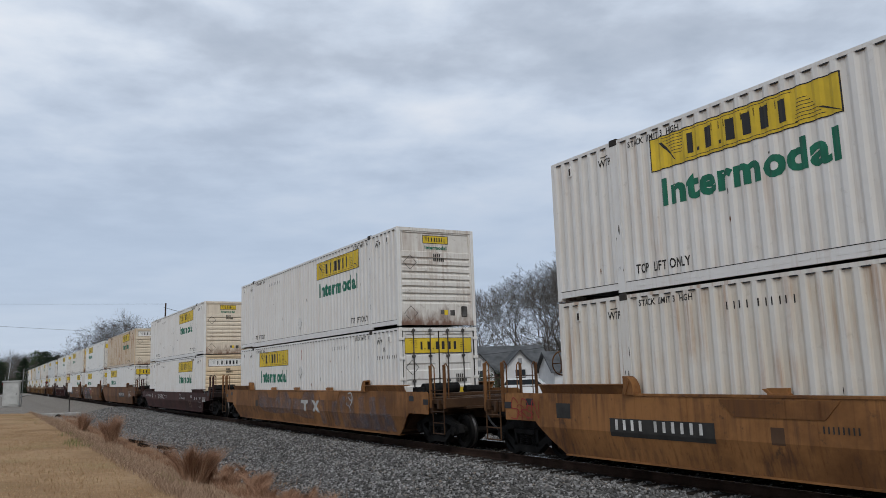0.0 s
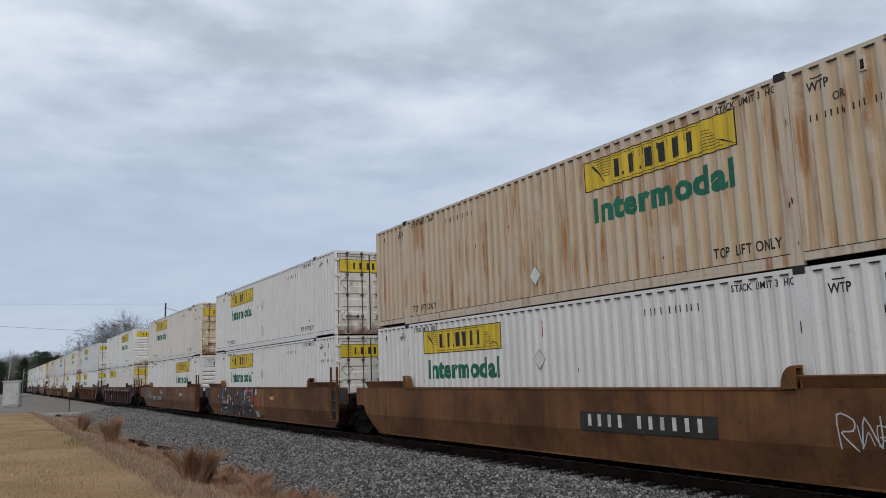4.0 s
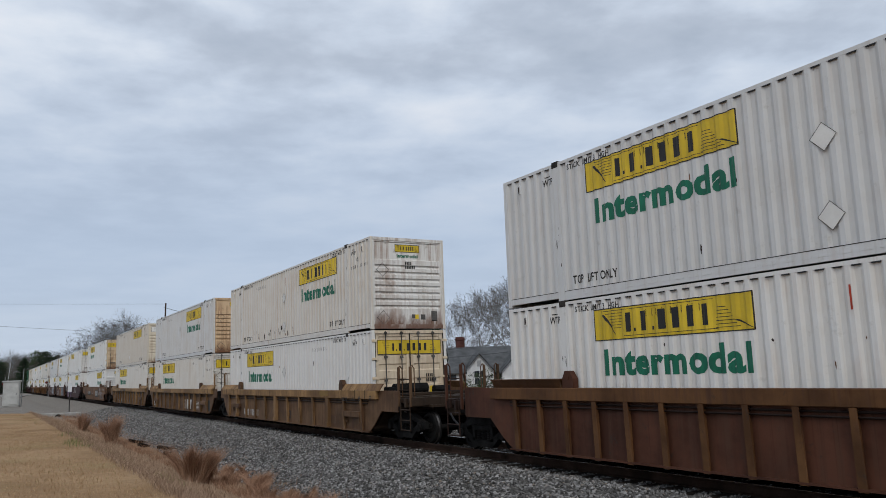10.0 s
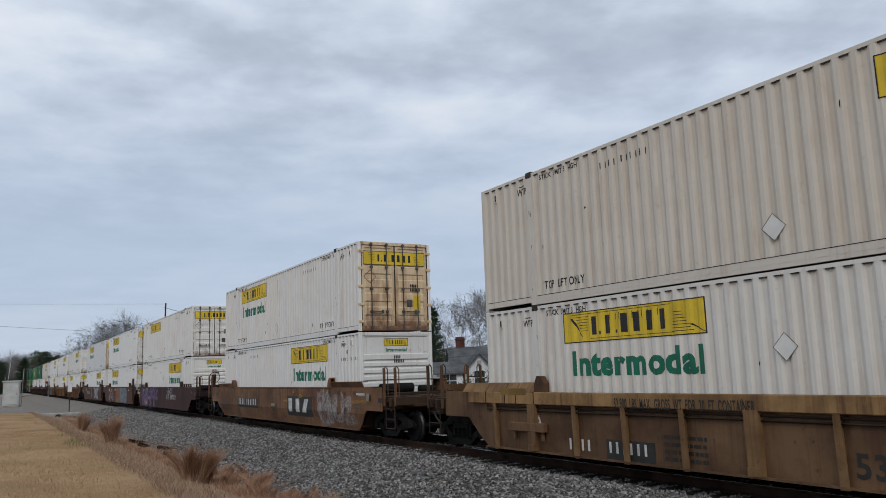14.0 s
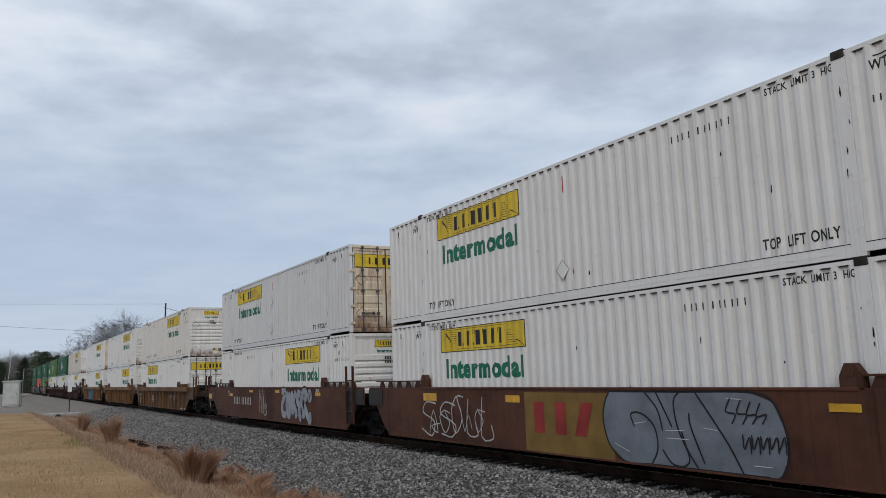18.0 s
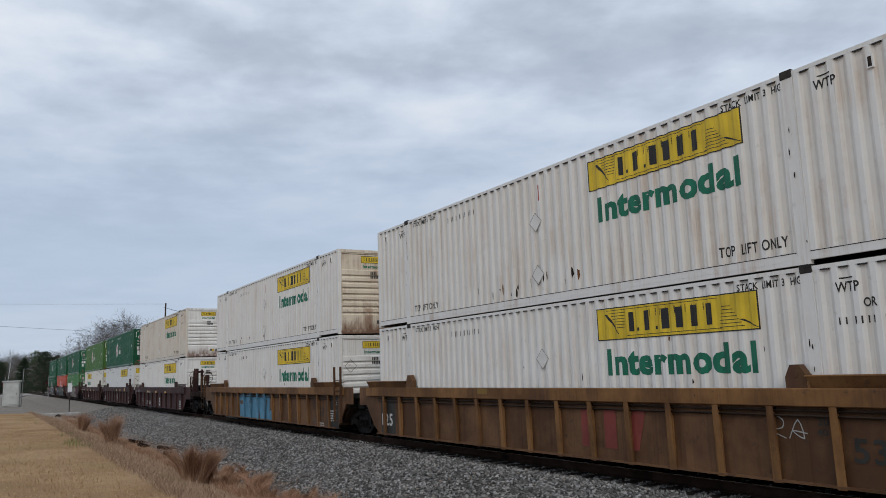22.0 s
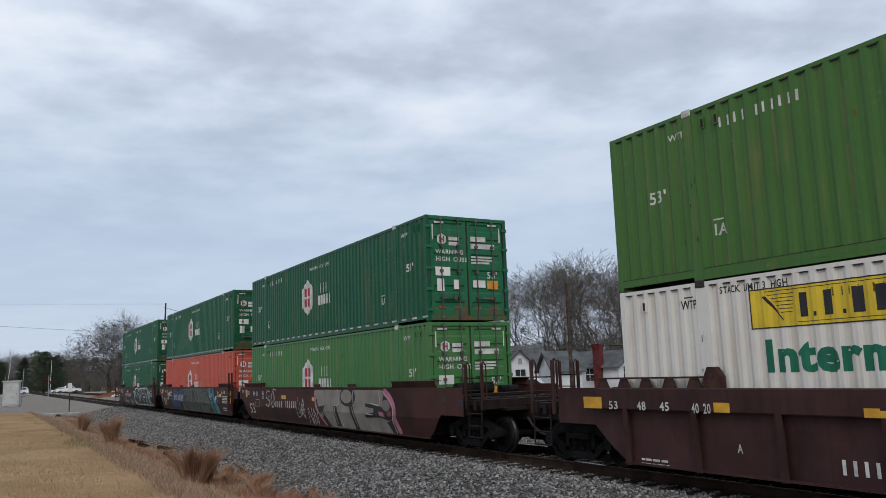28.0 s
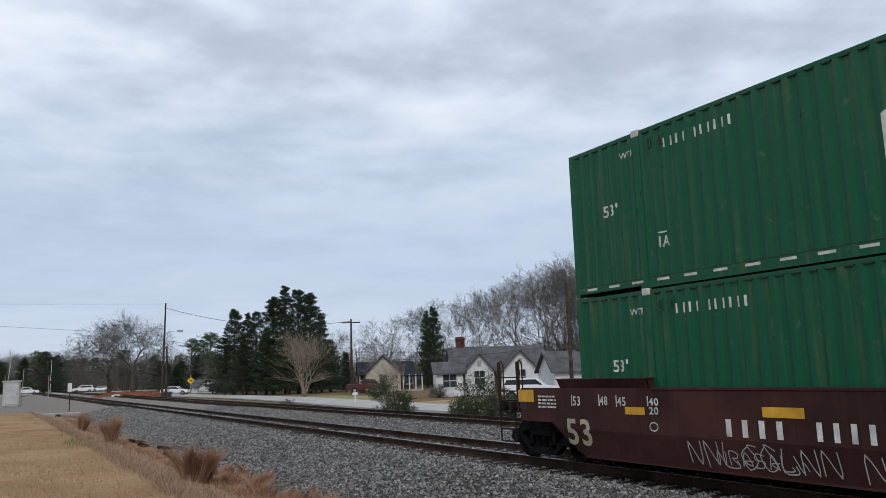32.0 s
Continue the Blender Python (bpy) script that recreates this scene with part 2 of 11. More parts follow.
def bars(bm, y, z, height, x, widths, gap):
    """Plain bars for a line of writing, towards -y."""
    for w in widths:
        flat(bm, ((x, y, z), (x, y - w, z), (x, y - w, z + height), (x, y, z + height)))
        y -= w + gap


# ---------------------------------------------------------------- corrugated sides
PERIOD, DEEP, FACE = 0.275, 0.027, 1.290
SLOPE, OUTER = 0.060, 0.075


def rib(y):
    """How far the corrugated sheet lies behind its outer flats."""
    d = abs((y + PERIOD / 2) % PERIOD - PERIOD / 2)
    return DEEP * min(1.0, max(0.0, (d - OUTER / 2) / SLOPE))


def breaks(y0, y1):
    out = []
    k = math.floor(y0 / PERIOD) - 1
    while k * PERIOD < y1 + PERIOD:
        for s in (-OUTER / 2 - SLOPE, -OUTER / 2, OUTER / 2, OUTER / 2 + SLOPE):
            y = k * PERIOD + s
            if y0 + 1e-4 < y < y1 - 1e-4:
                out.append(y)
        k += 1
    return out


def conform(bm, lift=0.004):
    """Lay a flat picture (in y and z) onto the corrugated side."""
    ys = [v.co.y for v in bm.verts]
    for y in breaks(min(ys), max(ys)):
        bmesh.ops.bisect_plane(bm, geom=bm.verts[:] + bm.edges[:] + bm.faces[:], dist=1e-6, plane_co=(0, y, 0), plane_no=(0, 1, 0))
    for v in bm.verts:
        v.co.x = -(FACE - rib(v.co.y)) - lift - v.co.x


def corrugated(bm, y0, y1, z0, z1):
    ys = [y0, *breaks(y0, y1), y1]
    lo = [bm.verts.new((-(FACE - rib(y)), y, z0)) for y in ys]
    hi = [bm.verts.new((-(FACE - rib(y)), y, z1)) for y in ys]
    for i in range(len(ys) - 1):
        bm.faces.new((lo[i], lo[i + 1], hi[i + 1], hi[i]))


# ---------------------------------------------------------------- shipping containers
LONG, TALL, WIDE = 8.077, 2.868, 1.295
POST = 6.17            # middle of the lifting posts, from the container's middle


def side_panel(bm):
    for a, b in ((-LONG + 0.10, -POST - 0.09), (-POST + 0.09, POST - 0.09), (POST + 0.09, LONG - 0.10)):
        corrugated(bm, a, b, 0.17, TALL - 0.06)


def lifting_post(bm):
    bm_box(bm, -WIDE, -WIDE + 0.07, -0.10, 0.10, 0.0, TALL)
    bm_box(bm, -WIDE - 0.004, -WIDE, -0.10, -0.085, 0.15, TALL - 0.18)
    bm_box(bm, -WIDE - 0.004, -WIDE, 0.085, 0.10, 0.15, TALL - 0.18)


def lifting_casting(bm):
    bm_block(bm, -WIDE - 0.012, -WIDE + 0.16, -0.10, 0.10, TALL - 0.10, TALL + 0.028, 0.012)
    bm_box(bm, -WIDE - 0.016, -WIDE - 0.012, -0.035, 0.035, TALL - 0.06, TALL - 0.005)


def corner_post(bm):
    bm_block(bm, -WIDE, -WIDE + 0.11, -0.06, 0.06, 0.0, TALL, 0.008)


def top_rail(bm):
    bm_box(bm, -WIDE + 0.004, -WIDE + 0.07, -LONG + 0.06, LONG - 0.06, TALL - 0.065, TALL - 0.004)


def bottom_rail(bm):
    # the rail is deep between the lifting posts and shallow in the overhangs
    bm_box(bm, -WIDE + 0.003, -WIDE + 0.06, -POST, POST, 0.0, 0.175)
    for s in (-1, 1):
        a, b = sorted((s * POST, s * (LONG - 0.06)))
        bm_box(bm, -WIDE + 0.003, -WIDE + 0.06, a, b, 0.055, 0.175)
    for k in range(-20, 21):
        if abs(k * 0.3) < POST - 0.2:
            bm_box(bm, -WIDE - 0.0005, -WIDE + 0.003, k * 0.3 - 0.1, k * 0.3 + 0.1, 0.07, 0.10)


def rail_gap(bm):
    """Dark strips that paint the shade under the top rail, one at each recess of the sheet."""
    k = int(LONG / PERIOD)
    for i in range(-k, k):
        y = (i + 0.5) * PERIOD
        if abs(abs(y) - POST) > 0.2:
            bm_box(bm, -FACE - 0.0015, -FACE + 0.02, y - 0.066, y + 0.066, TALL - 0.084, TALL - 0.064)


def rail_seam(bm):
    """Dark joint between the sheet and the bottom rail."""
    for a, b in ((-LONG + 0.12, -POST - 0.11), (-POST + 0.11, POST - 0.11), (POST + 0.11, LONG - 0.12)):
        bm_box(bm, -WIDE + 0.001, -WIDE + 0.03, a, b, 0.174, 0.186)


def roof_sheet(bm):
    ys = np.arange(-LONG + 0.06, LONG - 0.05, 0.105)
    row = []
    for i, y in enumerate(ys):
        z = TALL - 0.012 - (0.016 if i % 2 else 0.0)
        row.append((bm.verts.new((-WIDE + 0.05, y, z)), bm.verts.new((WIDE - 0.05, y, z))))
    for (a, b), (c, d) in zip(row, row[1:]):
        bm.faces.new((a, b, d, c))


def under_floor(bm):
    bm_box(bm, -WIDE + 0.06, WIDE - 0.06, -LONG + 0.1, LONG - 0.1, 0.12, 0.20)


def end_sill(bm):
    bm_box(bm, -WIDE + 0.09, WIDE - 0.09, -LONG - 0.0, -LONG + 0.1, 0.02, 0.15)


def end_header(bm):
    bm_box(bm, -WIDE + 0.09, WIDE - 0.09, -LONG + 0.0, -LONG + 0.1, TALL - 0.10, TALL - 0.006)


def door_leaf(bm):
    """The leaf on the -x half of an end that faces -y, with pressed horizontal grooves."""
    y = -LONG + 0.035
    steps, z, k = [], 0.16, 0
    rows = [(0.16, 0.0)]
    for c in (0.42, 0.86, 1.30, 1.74, 2.18, 2.58):
        rows += [(c - 0.11, 0.0), (c - 0.07, 0.03), (c + 0.07, 0.03), (c + 0.11, 0.0)]
    rows.append((TALL - 0.105, 0.0))
    x0, x1 = -WIDE + 0.12, -0.012
    xs = ((x0, 0), (x0 + 0.10, 0), (x0 + 0.14, 1), (x1 - 0.14, 1), (x1 - 0.10, 0), (x1, 0))
    grid = [[bm.verts.new((x, y + d * on, zz)) for x, on in xs] for zz, d in rows]
    for a, b in zip(grid, grid[1:]):
        for i in range(len(xs) - 1):
            bm.faces.new((a[i], a[i + 1], b[i + 1], b[i]))
    bm_box(bm, x0, x1, y + 0.034, y + 0.07, 0.16, TALL - 0.105)


def lock_rod(bm):
    """One locking rod at x = 0, standing on an end that faces -y."""
    y = -LONG - 0.012
    bm_tube(bm, (0, y, 0.06), (0, y, TALL - 0.03), 0.019, n=6)
    for z in (0.10, 0.62, 1.35, 2.05, TALL - 0.09):
        bm_box(bm, -0.045, 0.045, y - 0.02, y + 0.05, z - 0.035, z + 0.035)


def rod_handle(bm):
    y = -LONG - 0.03
    bm_box(bm, -0.02, 0.36, y - 0.012, y + 0.012, 0.60, 0.64)
    bm_box(bm, 0.30, 0.36, y - 0.03, y + 0.03, 0.57, 0.67)


def hinge(bm):
    bm_block(bm, -WIDE - 0.012, -WIDE + 0.16, -LONG - 0.03, -LONG + 0.01, -0.04, 0.04, 0.006)


def door_gasket(bm):
    bm_box(bm, -0.016, 0.016, -LONG + 0.015, -LONG + 0.05, 0.15, TALL - 0.10)
    for s in (-1, 1):
        bm_box(bm, s * (WIDE - 0.112) - 0.012, s * (WIDE - 0.112) + 0.012, -LONG + 0.0, -LONG + 0.05, 0.15, TALL - 0.10)


def head_wall(bm):
    """The closed end: a flat header over pressed ribs, facing -y."""
    y = -LONG + 0.02
    rows = [(0.14, 0.0), (0.60, 0.0)]
    for c in (0.72, 0.93, 1.14, 1.35, 1.56, 1.77, 1.98):
        rows += [(c - 0.085, 0.0), (c - 0.020, 0.050), (c + 0.022, 0.050), (c + 0.026, 0.0)]
    rows += [(2.16, 0.0), (2.18, 0.03), (TALL - 0.16, 0.03), (TALL - 0.14, 0.0), (TALL - 0.06, 0.0)]
    x0, x1 = -WIDE + 0.10, WIDE - 0.10
    xs = ((x0, 0), (x0 + 0.05, 0), (x0 + 0.08, 1), (x1 - 0.08, 1), (x1 - 0.05, 0), (x1, 0))
    grid = [[bm.verts.new((x, y + d * on, z)) for x, on in xs] for z, d in rows]
    for a, b in zip(grid, grid[1:]):
        for i in range(len(xs) - 1):
            bm.faces.new((a[i], a[i + 1], b[i + 1], b[i]))


def vent_hood(bm):
    """A small pressed vent under the top rail, open below."""
    bm_prism(bm, [(-0.045, -0.15), (0.045, -0.15), (0.045, 0.03), (0.02, 0.06), (-0.02, 0.06), (-0.045, 0.03)], -FACE - 0.022, -FACE + 0.03)


def vent_mouth(bm):
    bm_box(bm, -FACE - 0.0235, -FACE - 0.02, -0.026, 0.026, -0.13, 0.01)


def dark_gap(bm):
    bm_box(bm, -WIDE + 0.10, WIDE - 0.10, -LONG + 0.12, -LONG + 0.14, 0.1, TALL - 0.1)


# signs on the sides: a yellow board with a slanted banner, its letters as plain blocks
BLOCKS = ((0.02, 0.14, 0), (0.235, 0.28, 1), (0.38, 0.55, 0), (0.665, 0.71, 1), (0.82, 1.00, 0), (1.14, 1.32, 0), (1.46, 1.65, 0), (1.79, 1.95, 0))


def block_faces(a, b, z0, z1, dot):
    """A plain block of one letter's size."""
    c, w = (a + b) / 2, (b - a) * (0.5 if dot else 0.42)
    return ((c - w, c + w, z0, z1),)


def board(bm, w=3.66, h=0.60):
    flat(bm, ((0, 0, 0), (0, -w, 0), (0, -w, h), (0, 0, h)))


def board_marks(bm, w=3.66, h=0.60, letters_w=2.0):
    x = 0.003
    for a, b, c, d in ((0, w, 0, 0.018), (0, w, h - 0.018, h), (0, 0.02, 0, h), (w - 0.02, w, 0, h)):
        flat(bm, ((x, -a, c), (x, -b, c), (x, -b, d), (x, -a, d)))
    s, left = letters_w / 2.0, (w - letters_w) / 2
    for a, b, dot in BLOCKS:
        z0, z1 = (h * 0.22, h * 0.32) if dot else (h * 0.22, h * 0.80)
        a, b = left + a * s, left + b * s
        for c, d, e, f in block_faces(a, b, z0, z1, dot):
            flat(bm, ((x, -c, e), (x, -d, e), (x, -d, f), (x, -c, f)))
    for k in range(7):          # thin slanted lines at both ends of the banner
        z = h * (0.90 - 0.09 * k)
        a = w * (0.075 + 0.012 * k)
        b = left - 0.06 * w / 3.66 - 0.01 * k
        flat(bm, ((x, -a, z), (x, -b, z), (x, -b, z + 0.010), (x, -a, z + 0.010)))
        z = h * (0.12 + 0.09 * k)
        flat(bm, ((x, -(w - a), z), (x, -(w - b), z), (x, -(w - b), z + 0.010), (x, -(w - a), z + 0.010)))
    for c, d in ((0.06, 0.10), (1 - 0.10, 1 - 0.06)):
        flat(bm, ((x, -c * w, h * (0.80 if c < 0.5 else 0.30)), (x, -(c + 0.02) * w, h * (0.80 if c < 0.5 else 0.30)),
                  (x, -(d + 0.06) * w, h * (0.12 if c < 0.5 else 0.0) + 0.03), (x, -(d + 0.055) * w, h * (0.12 if c < 0.5 else 0.0) + 0.03)))
    flat(bm, ((x, -(left - 0.08), h * 0.90), (x, -(left + letters_w + 0.05), h * 0.90), (x, -(left + letters_w + 0.05), h * 0.915), (x, -(left - 0.08), h * 0.915)))
    flat(bm, ((x, -(left - 0.03), h * 0.10), (x, -(left + letters_w + 0.12), h * 0.10), (x, -(left + letters_w + 0.12), h * 0.115), (x, -(left - 0.03), h * 0.115)))


def snap(y):
    return round(y / PERIOD) * PERIOD


def side_decal(key, build, y, z):
    """A picture that starts at the rib nearest y: built once, and moved by whole ribs."""
    def make(bm):
        build(bm)
        conform(bm)
    return cached(("decal", key), make), snap(y), z


def place(ob, y, z):
    ob.location = (0, y, z)
    return ob


def end_board(bm, w, h, z, y):
    flat(bm, ((-w / 2, y, z), (w / 2, y, z), (w / 2, y, z + h), (-w / 2, y, z + h)))


def end_board_marks(bm, w, h, z, y):
    for a, b, c, d in ((0, w, 0, 0.014), (0, w, h - 0.014, h), (0, 0.014, 0, h), (w - 0.014, w, 0, h)):
        flat(bm, ((a - w / 2, y, z + c), (b - w / 2, y, z + c), (b - w / 2, y, z + d), (a - w / 2, y, z + d)))
    s = w * 0.28
    for a, b, dot in BLOCKS:
        z0, z1 = (0.24, 0.34) if dot else (0.24, 0.76)
        for c, d, e, f in block_faces((a - 1) * s, (b - 1) * s, z + z0 * h, z + z1 * h, dot):
            flat(bm, ((c, y, e), (d, y, e), (d, y, f), (c, y, f)))
    for sg in (-1, 1):
        for k in range(5):
            zz = z + h * (0.84 - 0.12 * k if sg < 0 else 0.16 + 0.12 * k)
            a, b = sg * w * (0.43 - 0.014 * k), sg * w * 0.32
            flat(bm, ((a, y, zz), (b, y, zz), (b, y, zz + 0.008), (a, y, zz + 0.008)))


def diamond(bm, s=0.215):
    for a, b in ((0.0, 0.25), (0.25, 0.5), (0.5, 0.75), (0.75, 1.0)):
        p, q = 2 * math.pi * a, 2 * math.pi * b
        o = [(math.cos(p) * s, math.sin(p) * s), (math.cos(q) * s, math.sin(q) * s)]
        i = [(c * 0.94, d * 0.94) for c, d in o]
        flat(bm, ((0, o[0][0], o[0][1]), (0, o[1][0], o[1][1]), (0, i[1][0], i[1][1]), (0, i[0][0], i[0][1])))


def diamond_face(bm, s=0.20):
    flat(bm, [(0.002, math.cos(a) * s, math.sin(a) * s) for a in (0, math.pi / 2, math.pi, 3 * math.pi / 2)])


WHITE, CREAM, BEIGE, GREY, DINGY = (0.715, 0.718, 0.705), (0.675, 0.662, 0.625), (0.61, 0.575, 0.515), (0.62, 0.635, 0.640), (0.58, 0.50, 0.40)
GREEN, OLIVE, LEAF, RED = (0.003, 0.082, 0.036), (0.055, 0.145, 0.032), (0.050, 0.175, 0.055), (0.47, 0.090, 0.058)


def container(label, color, rust, end, end_color, end_rust, group, vents=(), casting="dark_steel"):
    """A 53 foot box: frame, corrugated sides, roof and both ends. Rear and far side included."""
    top = new("shipping_container")
    tagged(top, label, "shipping container", group)
    pale = 0.0 if end_rust > 0.95 or end_color[2] < 0.55 else 0.30          # the ends are a little cleaner than their stains
    side, face = (*color, rust), (*(c * (1 - pale) + d * pale for c, d in zip(end_color, (0.69, 0.655, 0.59))), end_rust * 0.7)
    half = Matrix.Rotation(math.pi, 4, "Z")
    for turned in (0, 1):
        ob = part("side_panel", cached("side_panel", side_panel), "container_paint", top, color=side)
        for name, build in (("top_rail", top_rail), ("bottom_rail", bottom_rail)):
            o2 = part(name, cached(name, build), "container_paint", top, color=side)
            if turned:
                o2.matrix_basis = half
        if turned:
            ob.matrix_basis = half
        for s in (-1, 1):
            for name, build, y, paint in (("lifting_post", lifting_post, s * POST, "container_paint"), ("corner_post", corner_post, s * (LONG - 0.06), "container_paint"),
                                          ("lifting_casting", lifting_casting, s * POST, casting)):
                me = cached(name + casting if name == "lifting_casting" else name, build)
                o2 = part(name, me, paint, top, color=side)
                o2.matrix_basis = (half if turned else Matrix()) @ Matrix.Translation((0, y, 0))
    tagged(part("rail_gap", cached("rail_gap", rail_gap), "logo_black", top), kind="stuff")
    tagged(part("rail_seam", cached("rail_seam", rail_seam), "dark_steel", top), kind="stuff")
    for y in vents:
        hood = part("vent", cached("vent_hood", vent_hood), "container_paint", top, color=side)
        hood.location = (0, y, TALL - 0.24)
        part("vent_mouth", cached("vent_mouth", vent_mouth), "scuff_dark", hood)
    part("roof", cached("roof", roof_sheet), "container_paint", top, color=side)
    part("floor", cached("under_floor", under_floor), "dark_steel", top)
    for turned, kind in ((0, end), (1, "head" if end == "door" else "door")):
        m = half if turned else Matrix()
        for name, build in (("end_sill", end_sill), ("end_header", end_header)):
            part(name, cached(name, build), "end_paint", top, color=face).matrix_basis = m
        if kind == "door":
            part("door_gasket", cached("door_gasket", door_gasket), "dark_steel", top).matrix_basis = m
            for s in (1, -1):
                leaf = part("door", cached("door_leaf", door_leaf), "end_paint", top, color=face)
                leaf.matrix_basis = m @ (Matrix.Identity(4) if s == 1 else Matrix.Translation((WIDE - 0.108, 0, 0)))
                if turned:
                    continue
                for x in (-0.84, -0.30) if s == 1 else (-0.90, -0.38):
                    rod = part("lock_rod", cached("lock_rod", lock_rod), "rod_steel", leaf)
                    rod.location = (x, 0, 0)
                han = part("handle", cached("rod_handle", rod_handle), "rod_steel", leaf)
                han.location = (-0.80, 0, 0)
            for x in () if turned else (0.0, 2 * WIDE - 0.148):
                for z in (0.30, 0.85, 1.42, 2.0, 2.55):
                    part("hinge", cached("hinge", hinge), "container_paint", top, color=face).location = (x, 0, z)
        else:
            part("end_wall", cached("head_wall", head_wall), "end_paint", top, color=face).matrix_basis = m
            part("end_backing", cached("dark_gap", dark_gap), "dark_steel", top).matrix_basis = m
    return top


def side_sign(top, where, with_word=True, panel="yellow_panel"):
    """The long board on the near side, with the word below it. where: rear or front."""
    y = LONG - 2.85 if where == "rear" else LONG - 9.72
    me, y, z = side_decal("board", board, y, 2.03)
    sign = place(part("sign_board", me if panel == "yellow_panel" else me.copy(), panel, top), y, z)
    me, y, z = side_decal("board_marks", board_marks, y, 2.03)
    place(part("sign_print", me, "logo_black", top), y, z)
    if with_word:
        me, y, z = side_decal("word", lambda bm: letters(bm, "Intermodal", -0.18, 0, 0.63, 0, 3.36), y, 1.41)
        place(part("lettering", me, "logo_green", top, "green lettering"), y, z)


def stencils(top, rear_text=True, dark="stencil_black", pin=False):
    jobs = [("top lift", lambda bm: letters(bm, "TOP LIFT ONLY", 0, 0, 0.23, 0, 1.25), LONG - 12.85, 0.30),
            ("stack", lambda bm: letters(bm, "STACK LIMIT 3 HIGH", 0, 0, 0.155, 0, 1.22), LONG - 12.90, TALL - 0.235),
            ("number", lambda bm: bars(bm, 0, 0, 0.125, 0, (0.022, 0.022, 0.022, 0.022, 0, 0.022, 0.022, 0.022, 0.022, 0.022, 0.022), 0.10), LONG - 11.0, TALL - 0.46),
            ("wtp", lambda bm: (letters(bm, "WTP", 0, 0, 0.20, 0, 0.34), bars(bm, -0.06, 0.18, 0.02, 0, (0.2,), 0)), LONG - 14.72, TALL - 0.42)]
    if rear_text:
        jobs += [("top lift", None, LONG - 2.42, 0.30), ("stack", None, LONG - 2.42, TALL - 0.235), ("number", None, LONG - 4.2, TALL - 0.46), ("wtp", None, LONG - 1.50, TALL - 0.42)]
    if pin:
        jobs += [("pin lift", lambda bm: (letters(bm, "OR", -0.36, 0.22, 0.17, 0, 0.2), bars(bm, 0, 0, 0.10, 0, (0.02, 0.02, 0.0, 0.02, 0.02, 0.02, 0.02, 0, 0.02, 0.02, 0.02, 0, 0.02, 0.02, 0.02, 0.02), 0.065)), LONG - 14.6, TALL - 0.86)]
    for key, build, y, z in jobs:
        me, y, z = side_decal(key + dark, build, y, z)
        tagged(place(part("lettering", me, dark, top), y, z), kind="stuff")


def end_sign(top, kind):
    """The board on the end that the camera meets: wide (doors), framed, or small with a word."""
    if kind == "wide":
        y = -LONG + 0.028
        part("end_sign", cached("end_wide", lambda bm: end_board(bm, 2.22, 0.44, 2.13, y)), "yellow_panel", top)
        part("end_print", cached("end_wide_marks", lambda bm: end_board_marks(bm, 2.22, 0.44, 2.13, y - 0.003)), "logo_black", top)
    elif kind in ("framed", "framed_yellow"):
        y = -LONG + 0.045
        part("end_sign", cached(kind, lambda bm: end_board(bm, 2.06, 0.40, 2.24, y)), "pale_panel" if kind == "framed" else "yellow_panel", top)
        part("end_print", cached("framed_marks", lambda bm: end_board_marks(bm, 2.06, 0.40, 2.24, y - 0.003)), "logo_black", top)
    else:
        y = -LONG + 0.045
        part("end_sign", cached("end_small", lambda bm: end_board(bm, 0.86, 0.24, 2.42, y)), "yellow_panel" if kind == "small" else "pale_panel", top)
        part("end_print", cached("end_small_marks", lambda bm: end_board_marks(bm, 0.86, 0.24, 2.42, y - 0.003)), "logo_black", top)
        part("lettering", cached("end_word", lambda bm: letters_end(bm, "Intermodal", -0.37, 2.25, 0.15, y, 0.74)), "logo_green", top, "green lettering")



# ---------------------------------------------------------------- well cars
SIDE, SILL, FOOT = 1.45, 1.52, 0.225     # half width, top and foot of the side plates
BOGIE = LONG + 1.65
BEND, FOLD = 0.74, 0.25     # the smooth sides lean inwards below this height, by this much a metre
REACH = 1.86            # how far the side plates run on over the bogie of a coupled end
RECESS = 0.055          # how far the plate of a ribbed car lies behind its chord


def side_outline(front, rear, top, foot=FOOT):
    """Side plate in y and z: deep along the well, cut up over the bogies."""
    pts = []
    for s, kind in ((-1, front), (1, rear)):
        far = LONG + (REACH if kind == "coupled" else 1.30)
        cut = 0.84 if kind == "coupled" else 1.00
        slope = [(s * (LONG - 0.05), foot), (s * (LONG + 0.30), foot + 0.22), (s * (LONG + 0.78), cut), (s * far, cut), (s * far, top - 0.04), (s * (far - 0.06), top)]
        pts.append(slope)
    return pts[0][::-1] + pts[1]


def fold(bm):
    """Lean what lies below the bend inwards, as the side plate does."""
    bmesh.ops.bisect_plane(bm, geom=bm.verts[:] + bm.edges[:] + bm.faces[:], dist=1e-6, plane_co=(0, 0, BEND), plane_no=(0, 0, 1))
    for v in bm.verts:
        v.co.x += max(0.0, BEND - v.co.z) * FOLD


def side_plate(front, rear, top, x=SIDE, folded=False):
    def build(bm):
        bm_prism(bm, side_outline(front, rear, top), -x, -x + 0.03)
        if folded:
            fold(bm)
    return build


def sill_lip(bm):
    bm_block(bm, -SIDE - 0.015, -SIDE + 0.10, -6.05, 6.05, -0.035, 0.012, 0.006)


def foot_flange(bm):
    bm_box(bm, -SIDE - 0.02, -SIDE + 0.15, -LONG + 0.05, LONG - 0.05, FOOT - 0.02, FOOT + 0.012)


